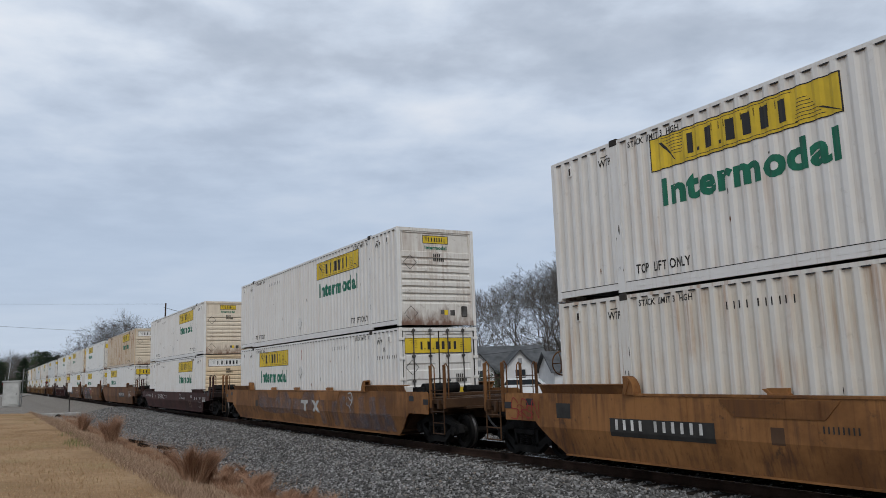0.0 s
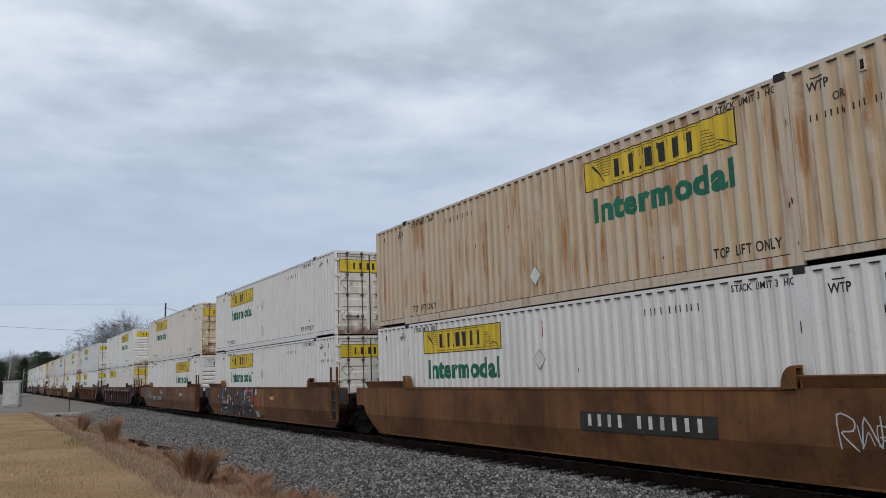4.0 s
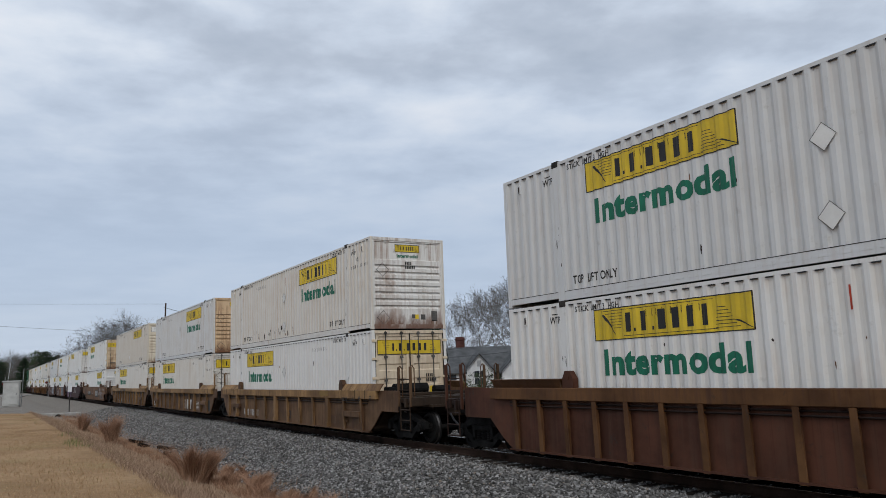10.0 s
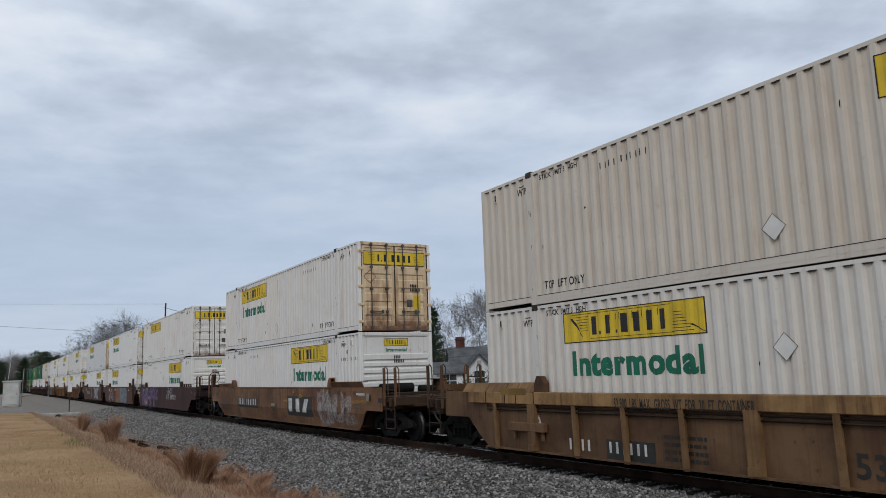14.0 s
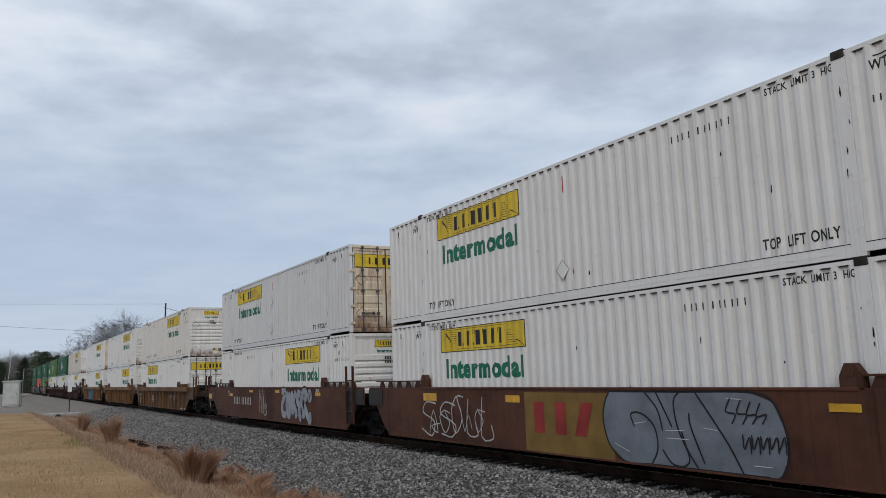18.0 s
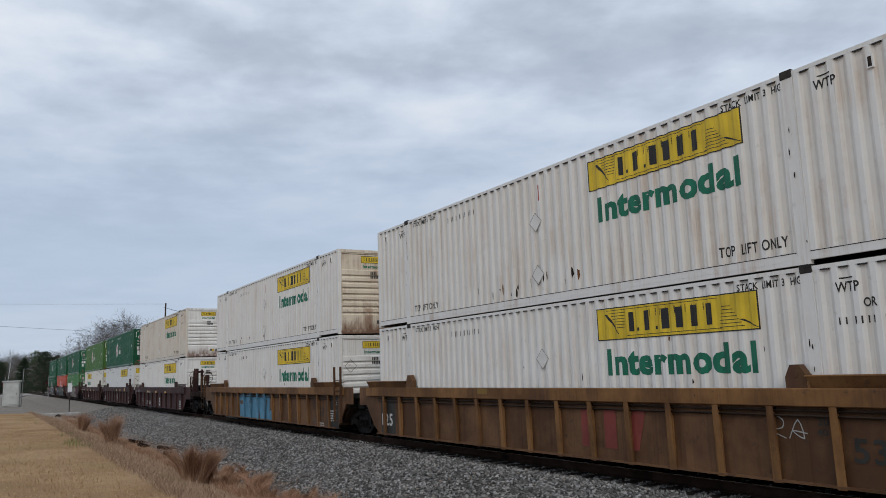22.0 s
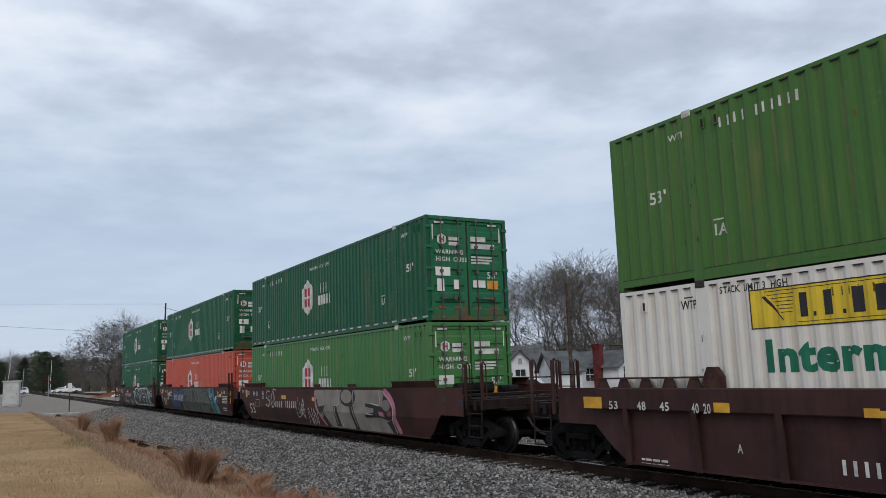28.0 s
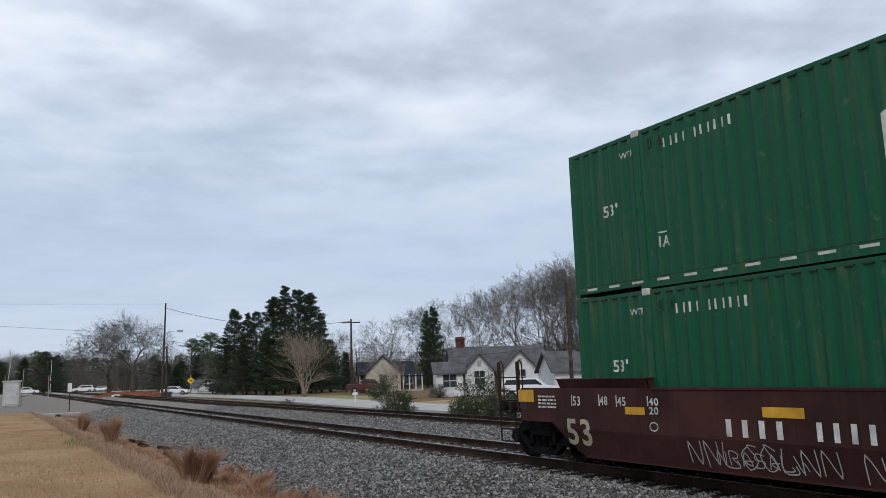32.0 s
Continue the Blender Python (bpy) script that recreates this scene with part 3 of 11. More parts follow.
def top_chord(bm):
    bm_block(bm, -SIDE - 0.05, -SIDE + 0.07, -LONG - 0.6, LONG + 0.6, -0.25, 0.0, 0.012)


def side_rib(bm):
    # web and flange, deeper at the chord than at the foot
    for w, x0, x1, x2 in ((0.018, -SIDE - 0.045, -SIDE - 0.005, -SIDE + RECESS + 0.01), (0.055, -SIDE - 0.055, -SIDE - 0.015, None)):
        a = [bm.verts.new((x0, y, 1.08)) for y in (-w, w)] + [bm.verts.new((x1, y * 1.25, 0.0)) for y in (w, -w)]
        b = [bm.verts.new((x0 + 0.012 if x2 is None else x2, y, 1.08)) for y in (-w, w)] + [bm.verts.new((x1 + 0.012 if x2 is None else x2, y * 1.25, 0.0)) for y in (w, -w)]
        bm.faces.new(a), bm.faces.new(b[::-1])
        for i in range(4):
            j = (i + 1) % 4
            bm.faces.new((a[j], a[i], b[i], b[j]))


def wide_rib(bm):
    bm_prism(bm, [(-0.11, 0.06), (0.11, 0.06), (0.13, 1.10), (-0.13, 1.10)], -SIDE - 0.06, -SIDE + RECESS + 0.01)
    bm_box(bm, -SIDE - 0.085, -SIDE - 0.06, -0.11, 0.11, 0.06, 0.20)


def end_shelf(bm):
    """The raised guide over an end of the side plate: a flat shelf on an undercut web (front end; z from the sill)."""
    y0, y1 = -LONG - 0.56, -6.12
    web = [(-SIDE + 0.035, 0.0), (-SIDE + 0.065, 0.0), (-SIDE - 0.01, 0.165), (-SIDE - 0.045, 0.165)]
    ends = [[bm.verts.new((x, y, z)) for x, z in web] for y in (y0 + 0.03, y1 - 0.02)]
    for i in range(4):
        j = (i + 1) % 4
        bm.faces.new((ends[0][i], ends[0][j], ends[1][j], ends[1][i]))
    bm.faces.new(ends[0][::-1]), bm.faces.new(ends[1])
    bm_block(bm, -SIDE - 0.055, -SIDE + 0.17, y0, y1, 0.165, 0.19, 0.006)
    bm_box(bm, -SIDE - 0.02, -SIDE + 0.15, y1 - 0.05, y1 - 0.02, 0.0, 0.166)


def rolled_horn(bm):
    """The rolled steel guide at the inner end of a shelf (front end; z from the sill)."""
    outer = [(-6.10 + 0.26 * math.sin(a) ** 0.8 if a > 0.01 else -6.10, 0.33 * math.cos(a)) for a in (math.pi / 2 * i / 8 for i in range(9))]
    inner = [(-6.10 + (y + 6.10) * 0.86, z * 0.88) for y, z in outer]
    for x0, x1, shape in ((-SIDE - 0.055, -SIDE - 0.03, [(-6.10, 0.0)] + outer), (-SIDE + 0.10, -SIDE + 0.125, [(-6.10, 0.0)] + outer)):
        bm_prism(bm, shape, x0, x1)
    for i in range(8):
        bm_prism(bm, [inner[i], outer[i], outer[i + 1], inner[i + 1]], -SIDE - 0.03, -SIDE + 0.10)
    bm_prism(bm, [(-6.07, 0.02), (-6.04, 0.0), (-5.93, 0.24), (-5.96, 0.25)], -SIDE - 0.075, -SIDE - 0.055)


def shelf_plate(bm):
    """One tilted guide plate, a metre long; z from the sill."""
    v = [bm.verts.new(p) for p in ((-SIDE - 0.05, 0, 0.0), (-SIDE - 0.05, 1, 0.0), (-SIDE + 0.10, 1, 0.20), (-SIDE + 0.10, 0, 0.20))]
    w = [bm.verts.new((p.co.x + 0.03, p.co.y, p.co.z - 0.01)) for p in v]
    bm.faces.new(v), bm.faces.new(w[::-1])
    for i in range(4):
        j = (i + 1) % 4
        bm.faces.new((v[j], v[i], w[i], w[j]))


def chord_slit(bm):
    bm_box(bm, -SIDE - 0.0525, -SIDE - 0.04, -0.016, 0.016, -0.245, 0.006)


def brake_pipe(bm):
    bm_tube(bm, (-SIDE + 0.02, -LONG + 0.1, 0), (-SIDE + 0.02, LONG - 0.1, 0), 0.018, n=5)


def box_step(bm):
    """A folded steel step that hangs between two ribs."""
    bm_block(bm, -SIDE - 0.07, -SIDE + 0.04, -0.62, 0.62, 0.62, 0.80, 0.012)
    for y in (-0.5, 0.5):
        bm_box(bm, -SIDE - 0.02, -SIDE + 0.03, y - 0.03, y + 0.03, 0.45, 0.62)


def guide_rail(bm):
    """Open guide over an end of the side plate: a flat bar on brackets (front end; z from the sill)."""
    bm_box(bm, -SIDE + 0.01, -SIDE + 0.12, -LONG - 0.85, -6.10, 0.155, 0.185)
    for k in range(5):
        y = -6.35 - k * 0.55
        bm_prism(bm, [(y - 0.16, 0.0), (y + 0.16, 0.0), (y + 0.08, 0.156), (y - 0.08, 0.156)], -SIDE + 0.03, -SIDE + 0.06)


def guide_horn(bm):
    """The ear that guides a container's corner into the well; z from the sill."""
    bm_prism(bm, [(-0.17, -0.02), (0.17, -0.02), (0.17, 0.16), (0.08, 0.33), (-0.06, 0.33), (-0.17, 0.18)], -SIDE + 0.00, -SIDE + 0.13)
    bm_tube(bm, (-SIDE - 0.01, 0, 0.2), (-SIDE + 0.15, 0, 0.2), 0.05, n=8)


def well_floor(bm):
    bm_box(bm, -SIDE + 0.20, SIDE - 0.20, -LONG + 0.05, LONG - 0.05, FOOT + 0.01, FOOT + 0.12)
    for s in (-1, 1):
        bm_box(bm, -SIDE + 0.10, SIDE - 0.10, *sorted((s * (LONG + 0.10), s * (LONG + 0.18))), FOOT + 0.1, 1.30)
        bm_prism(bm, [(s * (LONG - 0.02), FOOT + 0.05), (s * (LONG + 0.25), FOOT + 0.2), (s * (LONG + 0.75), 0.82), (s * (LONG + 0.75), 0.95), (s * (LONG + 0.05), 0.6)], -SIDE + 0.18, SIDE - 0.18)


def centre_sill(bm):
    """Draft sill and bolster of a coupled front end."""
    bm_block(bm, -0.26, 0.26, -LONG - 3.05, -LONG - 0.15, 0.72, 1.12, 0.02)
    bm_block(bm, -1.38, 1.38, -BOGIE - 0.28, -BOGIE + 0.28, 0.86, 1.14, 0.02)
    bm_box(bm, -0.9, -0.26, -LONG - 2.9, -LONG - 1.95, 0.98, 1.04)
    bm_box(bm, 0.26, 0.9, -LONG - 2.9, -LONG - 1.95, 0.98, 1.04)


def deck_plank(bm):
    bm_block(bm, -0.10, 0.10, -LONG - 2.35, -LONG - 0.25, 1.22, 1.26, 0.006)


def end_beam(bm):
    bm_block(bm, -1.42, 1.42, -LONG - 2.78, -LONG - 2.58, 1.02, 1.25, 0.012)


def cross_beam(bm):
    bm_block(bm, -1.42, 1.42, -LONG - 2.38, -LONG - 2.28, 0.98, 1.22, 0.012)


def deck_sill(bm):
    bm_block(bm, -1.36, -1.27, -LONG - 2.6, -LONG - 0.3, 1.10, 1.22, 0.01)


def walkway(bm):
    bm_block(bm, -1.30, 1.30, -LONG - 1.30, -LONG - 0.95, 1.26, 1.34, 0.01)


def coupler(bm):
    bm_block(bm, -0.09, 0.09, -LONG - 3.55, -LONG - 2.95, 0.78, 0.98, 0.02)
    bm_block(bm, -0.17, 0.20, -LONG - 3.70, -LONG - 3.40, 0.72, 1.02, 0.05)


def air_hose(bm):
    pts = [(-0.35, -LONG - 2.95, 0.80), (-0.36, -LONG - 3.15, 0.62), (-0.33, -LONG - 3.42, 0.46), (-0.30, -LONG - 3.64, 0.42)]
    bm_pipe(bm, pts, 0.028, 6)


def corner_post_tall(bm):
    """One handrail post with its grab iron, about y = 0."""
    h = 2.08
    bm_block(bm, -1.45, -1.38, -0.035, 0.035, 1.0, h, 0.012)
    bm_pipe(bm, [(-1.42, 0, h - 0.02), (-1.36, 0, h + 0.03), (-1.30, 0, h - 0.05), (-1.30, 0, 1.24)], 0.016, 5)


def step_ladder(bm):
    y0, y1 = -LONG - 2.66, -LONG - 2.10
    for y in (y0, y1):
        bm_tube(bm, (-1.43, y, 0.38), (-1.43, y, 1.20), 0.018, n=6)
    for z in (0.38, 0.64, 0.92):
        bm_tube(bm, (-1.43, y0, z), (-1.43, y1, z), 0.017, n=6)
    for z in (1.45, 1.74):
        bm_tube(bm, (-1.42, y0 + 0.05, z), (-1.42, y1 + 0.1, z), 0.015, n=6)


def tall_ladder(bm):
    """Side ladder of an articulated or late-built end, on the front end."""
    y0, y1 = -LONG - 0.62, -LONG - 0.10
    for y in (y0, y1):
        bm_block(bm, -SIDE - 0.10, -SIDE - 0.03, y - 0.025, y + 0.025, 0.42, 2.18, 0.006)
    for z in (0.46, 0.78, 1.10, 1.42, 1.74):
        bm_tube(bm, (-SIDE - 0.065, y0, z), (-SIDE - 0.065, y1, z), 0.016, n=6)
    for z in (0.9, 1.35):
        bm_box(bm, -SIDE - 0.06, -SIDE + 0.02, y1 - 0.03, y1 + 0.03, z, z + 0.05)


def hand_brake(bm):
    """Brake wheel on its gear box and stand, front end."""
    y, x, z = -LONG - 2.30, -0.55, 2.02
    bm_block(bm, x - 0.11, x + 0.11, y + 0.02, y + 0.16, z - 0.20, z + 0.16, 0.03)
    bm_block(bm, x - 0.05, x + 0.05, y + 0.06, y + 0.16, 1.2, z - 0.2, 0.01)
    bm_pipe(bm, [(x + 0.12, y + 0.1, 1.2), (x + 0.05, y + 0.1, z)], 0.02, 6)
    n, r = 20, 0.28
    ring = [(x + math.cos(2 * math.pi * i / n) * r, y - 0.04, z + math.sin(2 * math.pi * i / n) * r) for i in range(n + 1)]
    bm_pipe(bm, ring, 0.017, 5)
    for k in range(5):
        a = 2 * math.pi * k / 5
        bm_tube(bm, (x, y - 0.01, z), (x + math.cos(a) * r, y - 0.04, z + math.sin(a) * r), 0.012, n=5)


def end_stanchion(bm):
    """The heavy upright at an end of the newer cars, with a bent grab rail."""
    y = -LONG - 1.35
    bm_block(bm, -1.10, -0.86, y - 0.10, y + 0.10, 1.25, 2.55, 0.02)
    bm_block(bm, -0.72, -0.60, y - 0.08, y + 0.08, 1.25, 2.50, 0.02)
    bm_box(bm, -1.10, -0.58, y - 0.12, y + 0.12, 2.30, 2.42)
    bm_pipe(bm, [(-1.30, y - 0.10, 1.26), (-1.30, y - 0.75, 2.10), (-1.20, y - 0.35, 2.40), (-1.05, y, 2.45)], 0.02, 6)


def brake_cylinder(bm):
    """Pipes, reservoir and valve between the end and the well of a coupled end."""
    bm_tube(bm, (-0.9, -LONG - 0.62, 1.46), (0.2, -LONG - 0.62, 1.46), 0.15, n=12)
    bm_tube(bm, (0.4, -LONG - 0.70, 1.40), (0.95, -LONG - 0.70, 1.40), 0.12, n=10)
    bm_block(bm, -1.15, -0.92, -LONG - 0.80, -LONG - 0.45, 1.24, 1.52, 0.02)
    bm_pipe(bm, [(-1.05, -LONG - 1.9, 1.30), (-1.05, -LONG - 0.8, 1.34), (-0.4, -LONG - 0.7, 1.62)], 0.018, 5)


def articulation(bm):
    """The joint between two units over a shared bogie; y from the bogie's middle."""
    bm_block(bm, -0.30, 0.30, -1.5, 1.5, 0.70, 1.05, 0.03)
    bm_block(bm, -1.20, 1.20, -0.24, 0.24, 0.84, 1.10, 0.03)
    bm_block(bm, -1.30, 1.30, 0.55, 0.66, 0.9, 1.32, 0.01)
    bm_block(bm, -1.30, 1.30, -0.66, -0.55, 0.9, 1.32, 0.01)
    bm_box(bm, -1.25, 1.25, -0.5, 0.5, 1.18, 1.22)


# bogies: y from the bogie's middle
AXLE, WHEEL = 0.89, 0.42


def side_frame(bm):
    """Cast side frame with pedestals, spring window and bearing caps; x from the frame's middle."""
    out = [(-1.14, 0.40), (-1.10, 0.58), (-0.80, 0.66), (-0.42, 0.80), (0.42, 0.80), (0.80, 0.66), (1.10, 0.58), (1.14, 0.40), (0.92, 0.34), (0.66, 0.36), (0.40, 0.15), (-0.40, 0.15), (-0.66, 0.36), (-0.92, 0.34)]
    bars_ = ([(-1.14, 0.40), (-1.10, 0.58), (-0.80, 0.66), (-0.70, 0.54), (-0.72, 0.36), (-0.92, 0.34)],
             [(-0.80, 0.66), (-0.42, 0.80), (0.42, 0.80), (0.80, 0.66), (0.74, 0.56), (0.36, 0.64), (-0.36, 0.64), (-0.74, 0.56)],
             [(-0.72, 0.36), (-0.72, 0.52), (-0.30, 0.28), (0.30, 0.28), (0.72, 0.52), (0.72, 0.36), (0.40, 0.13), (-0.40, 0.13)],
             [(1.14, 0.40), (1.10, 0.58), (0.80, 0.66), (0.70, 0.54), (0.72, 0.36), (0.92, 0.34)],
             [(-0.44, 0.26), (-0.34, 0.26), (-0.34, 0.66), (-0.44, 0.66)], [(0.34, 0.26), (0.44, 0.26), (0.44, 0.66), (0.34, 0.66)])
    for b in bars_:
        bm_prism(bm, b, -0.08, 0.08)
    for s in (-1, 1):
        bm_tube(bm, (-0.14, s * AXLE, WHEEL), (0.05, s * AXLE, WHEEL), 0.10, n=10)
    bm_block(bm, -0.10, 0.10, -0.33, 0.33, 0.50, 0.63, 0.02)


def spring_coil(bm):
    """One coil spring as a ribbed column."""
    n, rows = 10, []
    for i in range(21):
        r = 0.085 if i % 4 in (1, 2) else 0.062
        rows.append([bm.verts.new((math.cos(2 * math.pi * j / n) * r, math.sin(2 * math.pi * j / n) * r, 0.29 + 0.21 * i / 20)) for j in range(n)])
    for a, b in zip(rows, rows[1:]):
        for j in range(n):
            bm.faces.new((a[j], a[(j + 1) % n], b[(j + 1) % n], b[j]))


def wheel_set(bm):
    """Axle with two wheels, about its own middle."""
    bm_tube(bm, (-1.02, 0, 0), (1.02, 0, 0), 0.075, n=8)
    for s in (-1, 1):
        rings = ((0.80, 0.30), (0.80, 0.395), (0.735, 0.42), (0.68, 0.425), (0.66, 0.445), (0.645, 0.445), (0.645, 0.30))
        n, rows = 40, []
        for x, r in rings:
            rows.append([bm.verts.new((s * x, math.cos(2 * math.pi * i / n) * r, math.sin(2 * math.pi * i / n) * r)) for i in range(n)])
        for a, b in zip(rows, rows[1:] + rows[:1]):
            for i in range(n):
                bm.faces.new((a[i], a[(i + 1) % n], b[(i + 1) % n], b[i]))
        bm_tube(bm, (s * 0.70, 0, 0), (s * 0.745, 0, 0), 0.31, n=18)
        bm_tube(bm, (s * 0.63, 0, 0), (s * 0.83, 0, 0), 0.13, n=10)
        for k in range(2):
            a = math.pi * k + 0.5
            bm_box(bm, s * 0.752, s * 0.748, math.cos(a) * 0.2 - 0.03, math.cos(a) * 0.2 + 0.03, math.sin(a) * 0.2 - 0.03, math.sin(a) * 0.2 + 0.03)


def tread_ring(bm):
    n = 40
    rows = [[bm.verts.new((x, math.cos(2 * math.pi * i / n) * r, math.sin(2 * math.pi * i / n) * r)) for i in range(n)] for x, r in ((-0.735, 0.423), (-0.68, 0.428))]
    for i in range(n):
        bm.faces.new((rows[0][i], rows[0][(i + 1) % n], rows[1][(i + 1) % n], rows[1][i]))


def bolster(bm):
    bm_block(bm, -0.95, 0.95, -0.20, 0.20, 0.48, 0.78, 0.03)
    bm_block(bm, -0.2, 0.2, -0.2, 0.2, 0.74, 0.86, 0.02)
    bm_box(bm, -0.86, 0.86, -0.36, 0.36, 0.26, 0.50)
    for s in (-1, 1):
        bm_box(bm, -0.8, 0.8, s * 0.46 - 0.05, s * 0.46 + 0.05, 0.36, 0.46)


WHEELSETS = []


def bogie(car, y, k):
    body = part("bogie", cached("bolster", bolster), "running_gear", car, "dark cast-steel bogie")
    body.location = (0, y, 0)
    for s in (-1, 1):
        f = part("side_frame", cached("side_frame", side_frame), "running_gear", body)
        f.location = (s * 1.0, 0, 0)
        for dy in (-0.22, 0.0, 0.22):
            part("spring", cached("spring_coil", spring_coil), "running_gear", body).location = (s * 1.0, dy, 0)
        w = part("wheelset", cached("wheel_set", wheel_set), "running_gear", body, "steel wheelset with a polished tread")
        w.location = (0, s * AXLE, WHEEL)
        WHEELSETS.append((w, k, y + s * AXLE))
        for x in (0, 1.415):
            part("wheel_tread", cached("tread_ring", tread_ring), "tread_steel", body).location = (x, s * AXLE, WHEEL)


FLIP = Matrix.Rotation(math.pi, 4, "Z")


def well_car(k, label, style, color, front, rear, rust=0.5, top=SILL, ribs=0.95, chord=None, horns=True, shelf=True, ladders=True, brake="", post=False, group="train of well cars"):
    car = new("well_car")
    tagged(car, label, "railway car", group)
    # the third tone puts the deep shade of floors, decks and steps into the paint
    paint, dirty, shaded = (*color, rust), tuple(c * 0.75 for c in color) + (1.0,), tuple(c * 0.20 + 0.005 for c in color) + (0.12,)
    deep = SIDE if style == "smooth" else SIDE - RECESS
    folded = style == "smooth" and not horns
    plate = cached(("side_plate", front, rear, top, deep, folded), side_plate(front, rear, top, deep, folded))
    part("side_plate", plate, "car_paint", car, color=paint)
    mirror = cached(("side_plate", rear, front, top, deep, folded), side_plate(rear, front, top, deep, folded))
    part("side_plate", mirror, "car_paint", car, color=paint).matrix_basis = FLIP
    for m in (Matrix(), FLIP):
        part("foot_flange", cached("foot_flange", foot_flange), "car_paint", car, color=paint).matrix_basis = m @ Matrix.Translation(((BEND - FOOT) * FOLD if folded else 0.0, 0, 0))
        if style == "smooth":
            part("sill_lip", cached("sill_lip", sill_lip), "car_paint", car, color=paint).matrix_basis = m @ Matrix.Translation((0, 0, top))
        else:
            part("top_chord", cached("top_chord", top_chord), "car_paint", car, color=(*(chord or color), rust)).matrix_basis = m @ Matrix.Translation((0, 0, top)) @ Matrix.Diagonal((1, 1, 1.0 if chord else 1.5, 1))
            n = 10 if ribs > 1.5 else int((2 * LONG - 0.5) / ribs)
            for i in range(n + 1):
                y = (i - n / 2) * ribs
                wide = style == "posts" and i % 4 == 2
                part("side_rib", cached("wide_rib" if wide else "side_rib", wide_rib if wide else side_rib), "car_paint", car,
                     color=(*(tuple(0.5 * (c + d) for c, d in zip(color, chord)) if style == "posts" else chord or color), rust)).matrix_basis = m @ Matrix.Translation((0, y, 0.19)) @ Matrix.Diagonal((1, 1, (top - 0.44) / 1.08, 1))
        if style != "smooth" and ribs < 1.5:
            for zz in (top - 0.31, top - 0.38):
                part("brake_pipe", cached("brake_pipe", brake_pipe), "car_paint", car, color=shaded).matrix_basis = m @ Matrix.Translation((0, 0, zz))
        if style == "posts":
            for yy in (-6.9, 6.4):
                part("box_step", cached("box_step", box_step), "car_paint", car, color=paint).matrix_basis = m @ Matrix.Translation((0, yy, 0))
    part("well_floor", cached("well_floor", well_floor), "car_paint", car, color=shaded)
    for kind, m, s in ((front, Matrix(), -1), (rear, FLIP, 1)):
        if shelf and style == "posts":
            for flip in (0, 1):
                mm = m @ (Matrix.Scale(-1, 4, (1, 0, 0)) if flip else Matrix()) @ Matrix.Translation((0, 0, top))
                for y0, y1 in ((-6.72, -6.12), (-7.14, -6.76), (-7.90, -7.18), (-LONG - 0.85, -7.94)):
                    part("guide_plate", cached("shelf_plate", shelf_plate), "car_paint", car, color=(*chord, rust)).matrix_basis = mm @ Matrix.Translation((0, y0, 0)) @ Matrix.Diagonal((1, y1 - y0, 1, 1))
                    part("chord_slit", cached("chord_slit", chord_slit), "scuff_dark", car).matrix_basis = mm @ Matrix.Translation((0, y1 + 0.02, 0))
        elif shelf:
            for flip in (0, 1):
                o = part("end_shelf", cached("end_shelf", end_shelf), "car_paint", car, color=(*(chord or color), rust))
                mm = m @ (Matrix.Scale(-1, 4, (1, 0, 0)) if flip else Matrix())
                o.matrix_basis = mm @ Matrix.Translation((0, 0, top - 0.01))
                if style == "smooth" and color != MAROON:
                    part("rolled_horn", cached("rolled_horn", rolled_horn), "car_paint", car, color=paint).matrix_basis = mm @ Matrix.Translation((0, 0, top - 0.01))
        if horns and not shelf:
            for flip in (0, 1):
                mm = m @ (Matrix.Scale(-1, 4, (1, 0, 0)) if flip else Matrix())
                part("guide_rail", cached("guide_rail", guide_rail), "car_paint", car, color=dirty).matrix_basis = mm @ Matrix.Translation((0, 0, top))
        if horns:
            for flip in (0, 1):
                o = part("guide_horn", cached("guide_horn", guide_horn), "car_paint", car, color=dirty)
                o.matrix_basis = (FLIP if flip else Matrix()) @ Matrix.Translation((0, (-s if flip else s) * 5.95, top))
        if kind == "coupled":
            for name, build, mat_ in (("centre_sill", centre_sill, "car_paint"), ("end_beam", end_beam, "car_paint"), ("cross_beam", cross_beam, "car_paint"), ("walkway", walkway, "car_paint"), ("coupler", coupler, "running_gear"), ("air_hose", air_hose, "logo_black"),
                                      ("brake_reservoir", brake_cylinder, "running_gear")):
                part(name, cached(name, build), mat_, car, color=shaded).matrix_basis = m
            for mm in (m, m @ Matrix.Scale(-1, 4, (1, 0, 0))):
                for yy in (-LONG - 2.70, -LONG - 1.98):
                    part("handrail_post", cached("corner_post_tall", corner_post_tall), "car_paint", car, color=dirty).matrix_basis = mm @ Matrix.Translation((0, yy, 0))
                part("deck_sill", cached("deck_sill", deck_sill), "car_paint", car, color=shaded).matrix_basis = mm
                part("step_ladder", cached("step_ladder", step_ladder), "car_paint", car, color=shaded).matrix_basis = mm
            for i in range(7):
                part("deck_plank", cached("deck_plank", deck_plank), "car_paint", car, color=shaded).matrix_basis = m @ Matrix.Translation((-1.20 + i * 0.40, 0, 0))
            bogie(car, s * BOGIE, k)
            if ("f" if s < 0 else "r") in brake:
                part("hand_brake", cached("hand_brake", hand_brake), "car_paint", car, "hand brake wheel on its stand", dirty).matrix_basis = m
            if post is True:
                part("end_stanchion", cached("end_stanchion", end_stanchion), "car_paint", car, color=dirty).matrix_basis = m
        elif s > 0:
            a = part("articulation", cached("articulation", articulation), "running_gear", car)
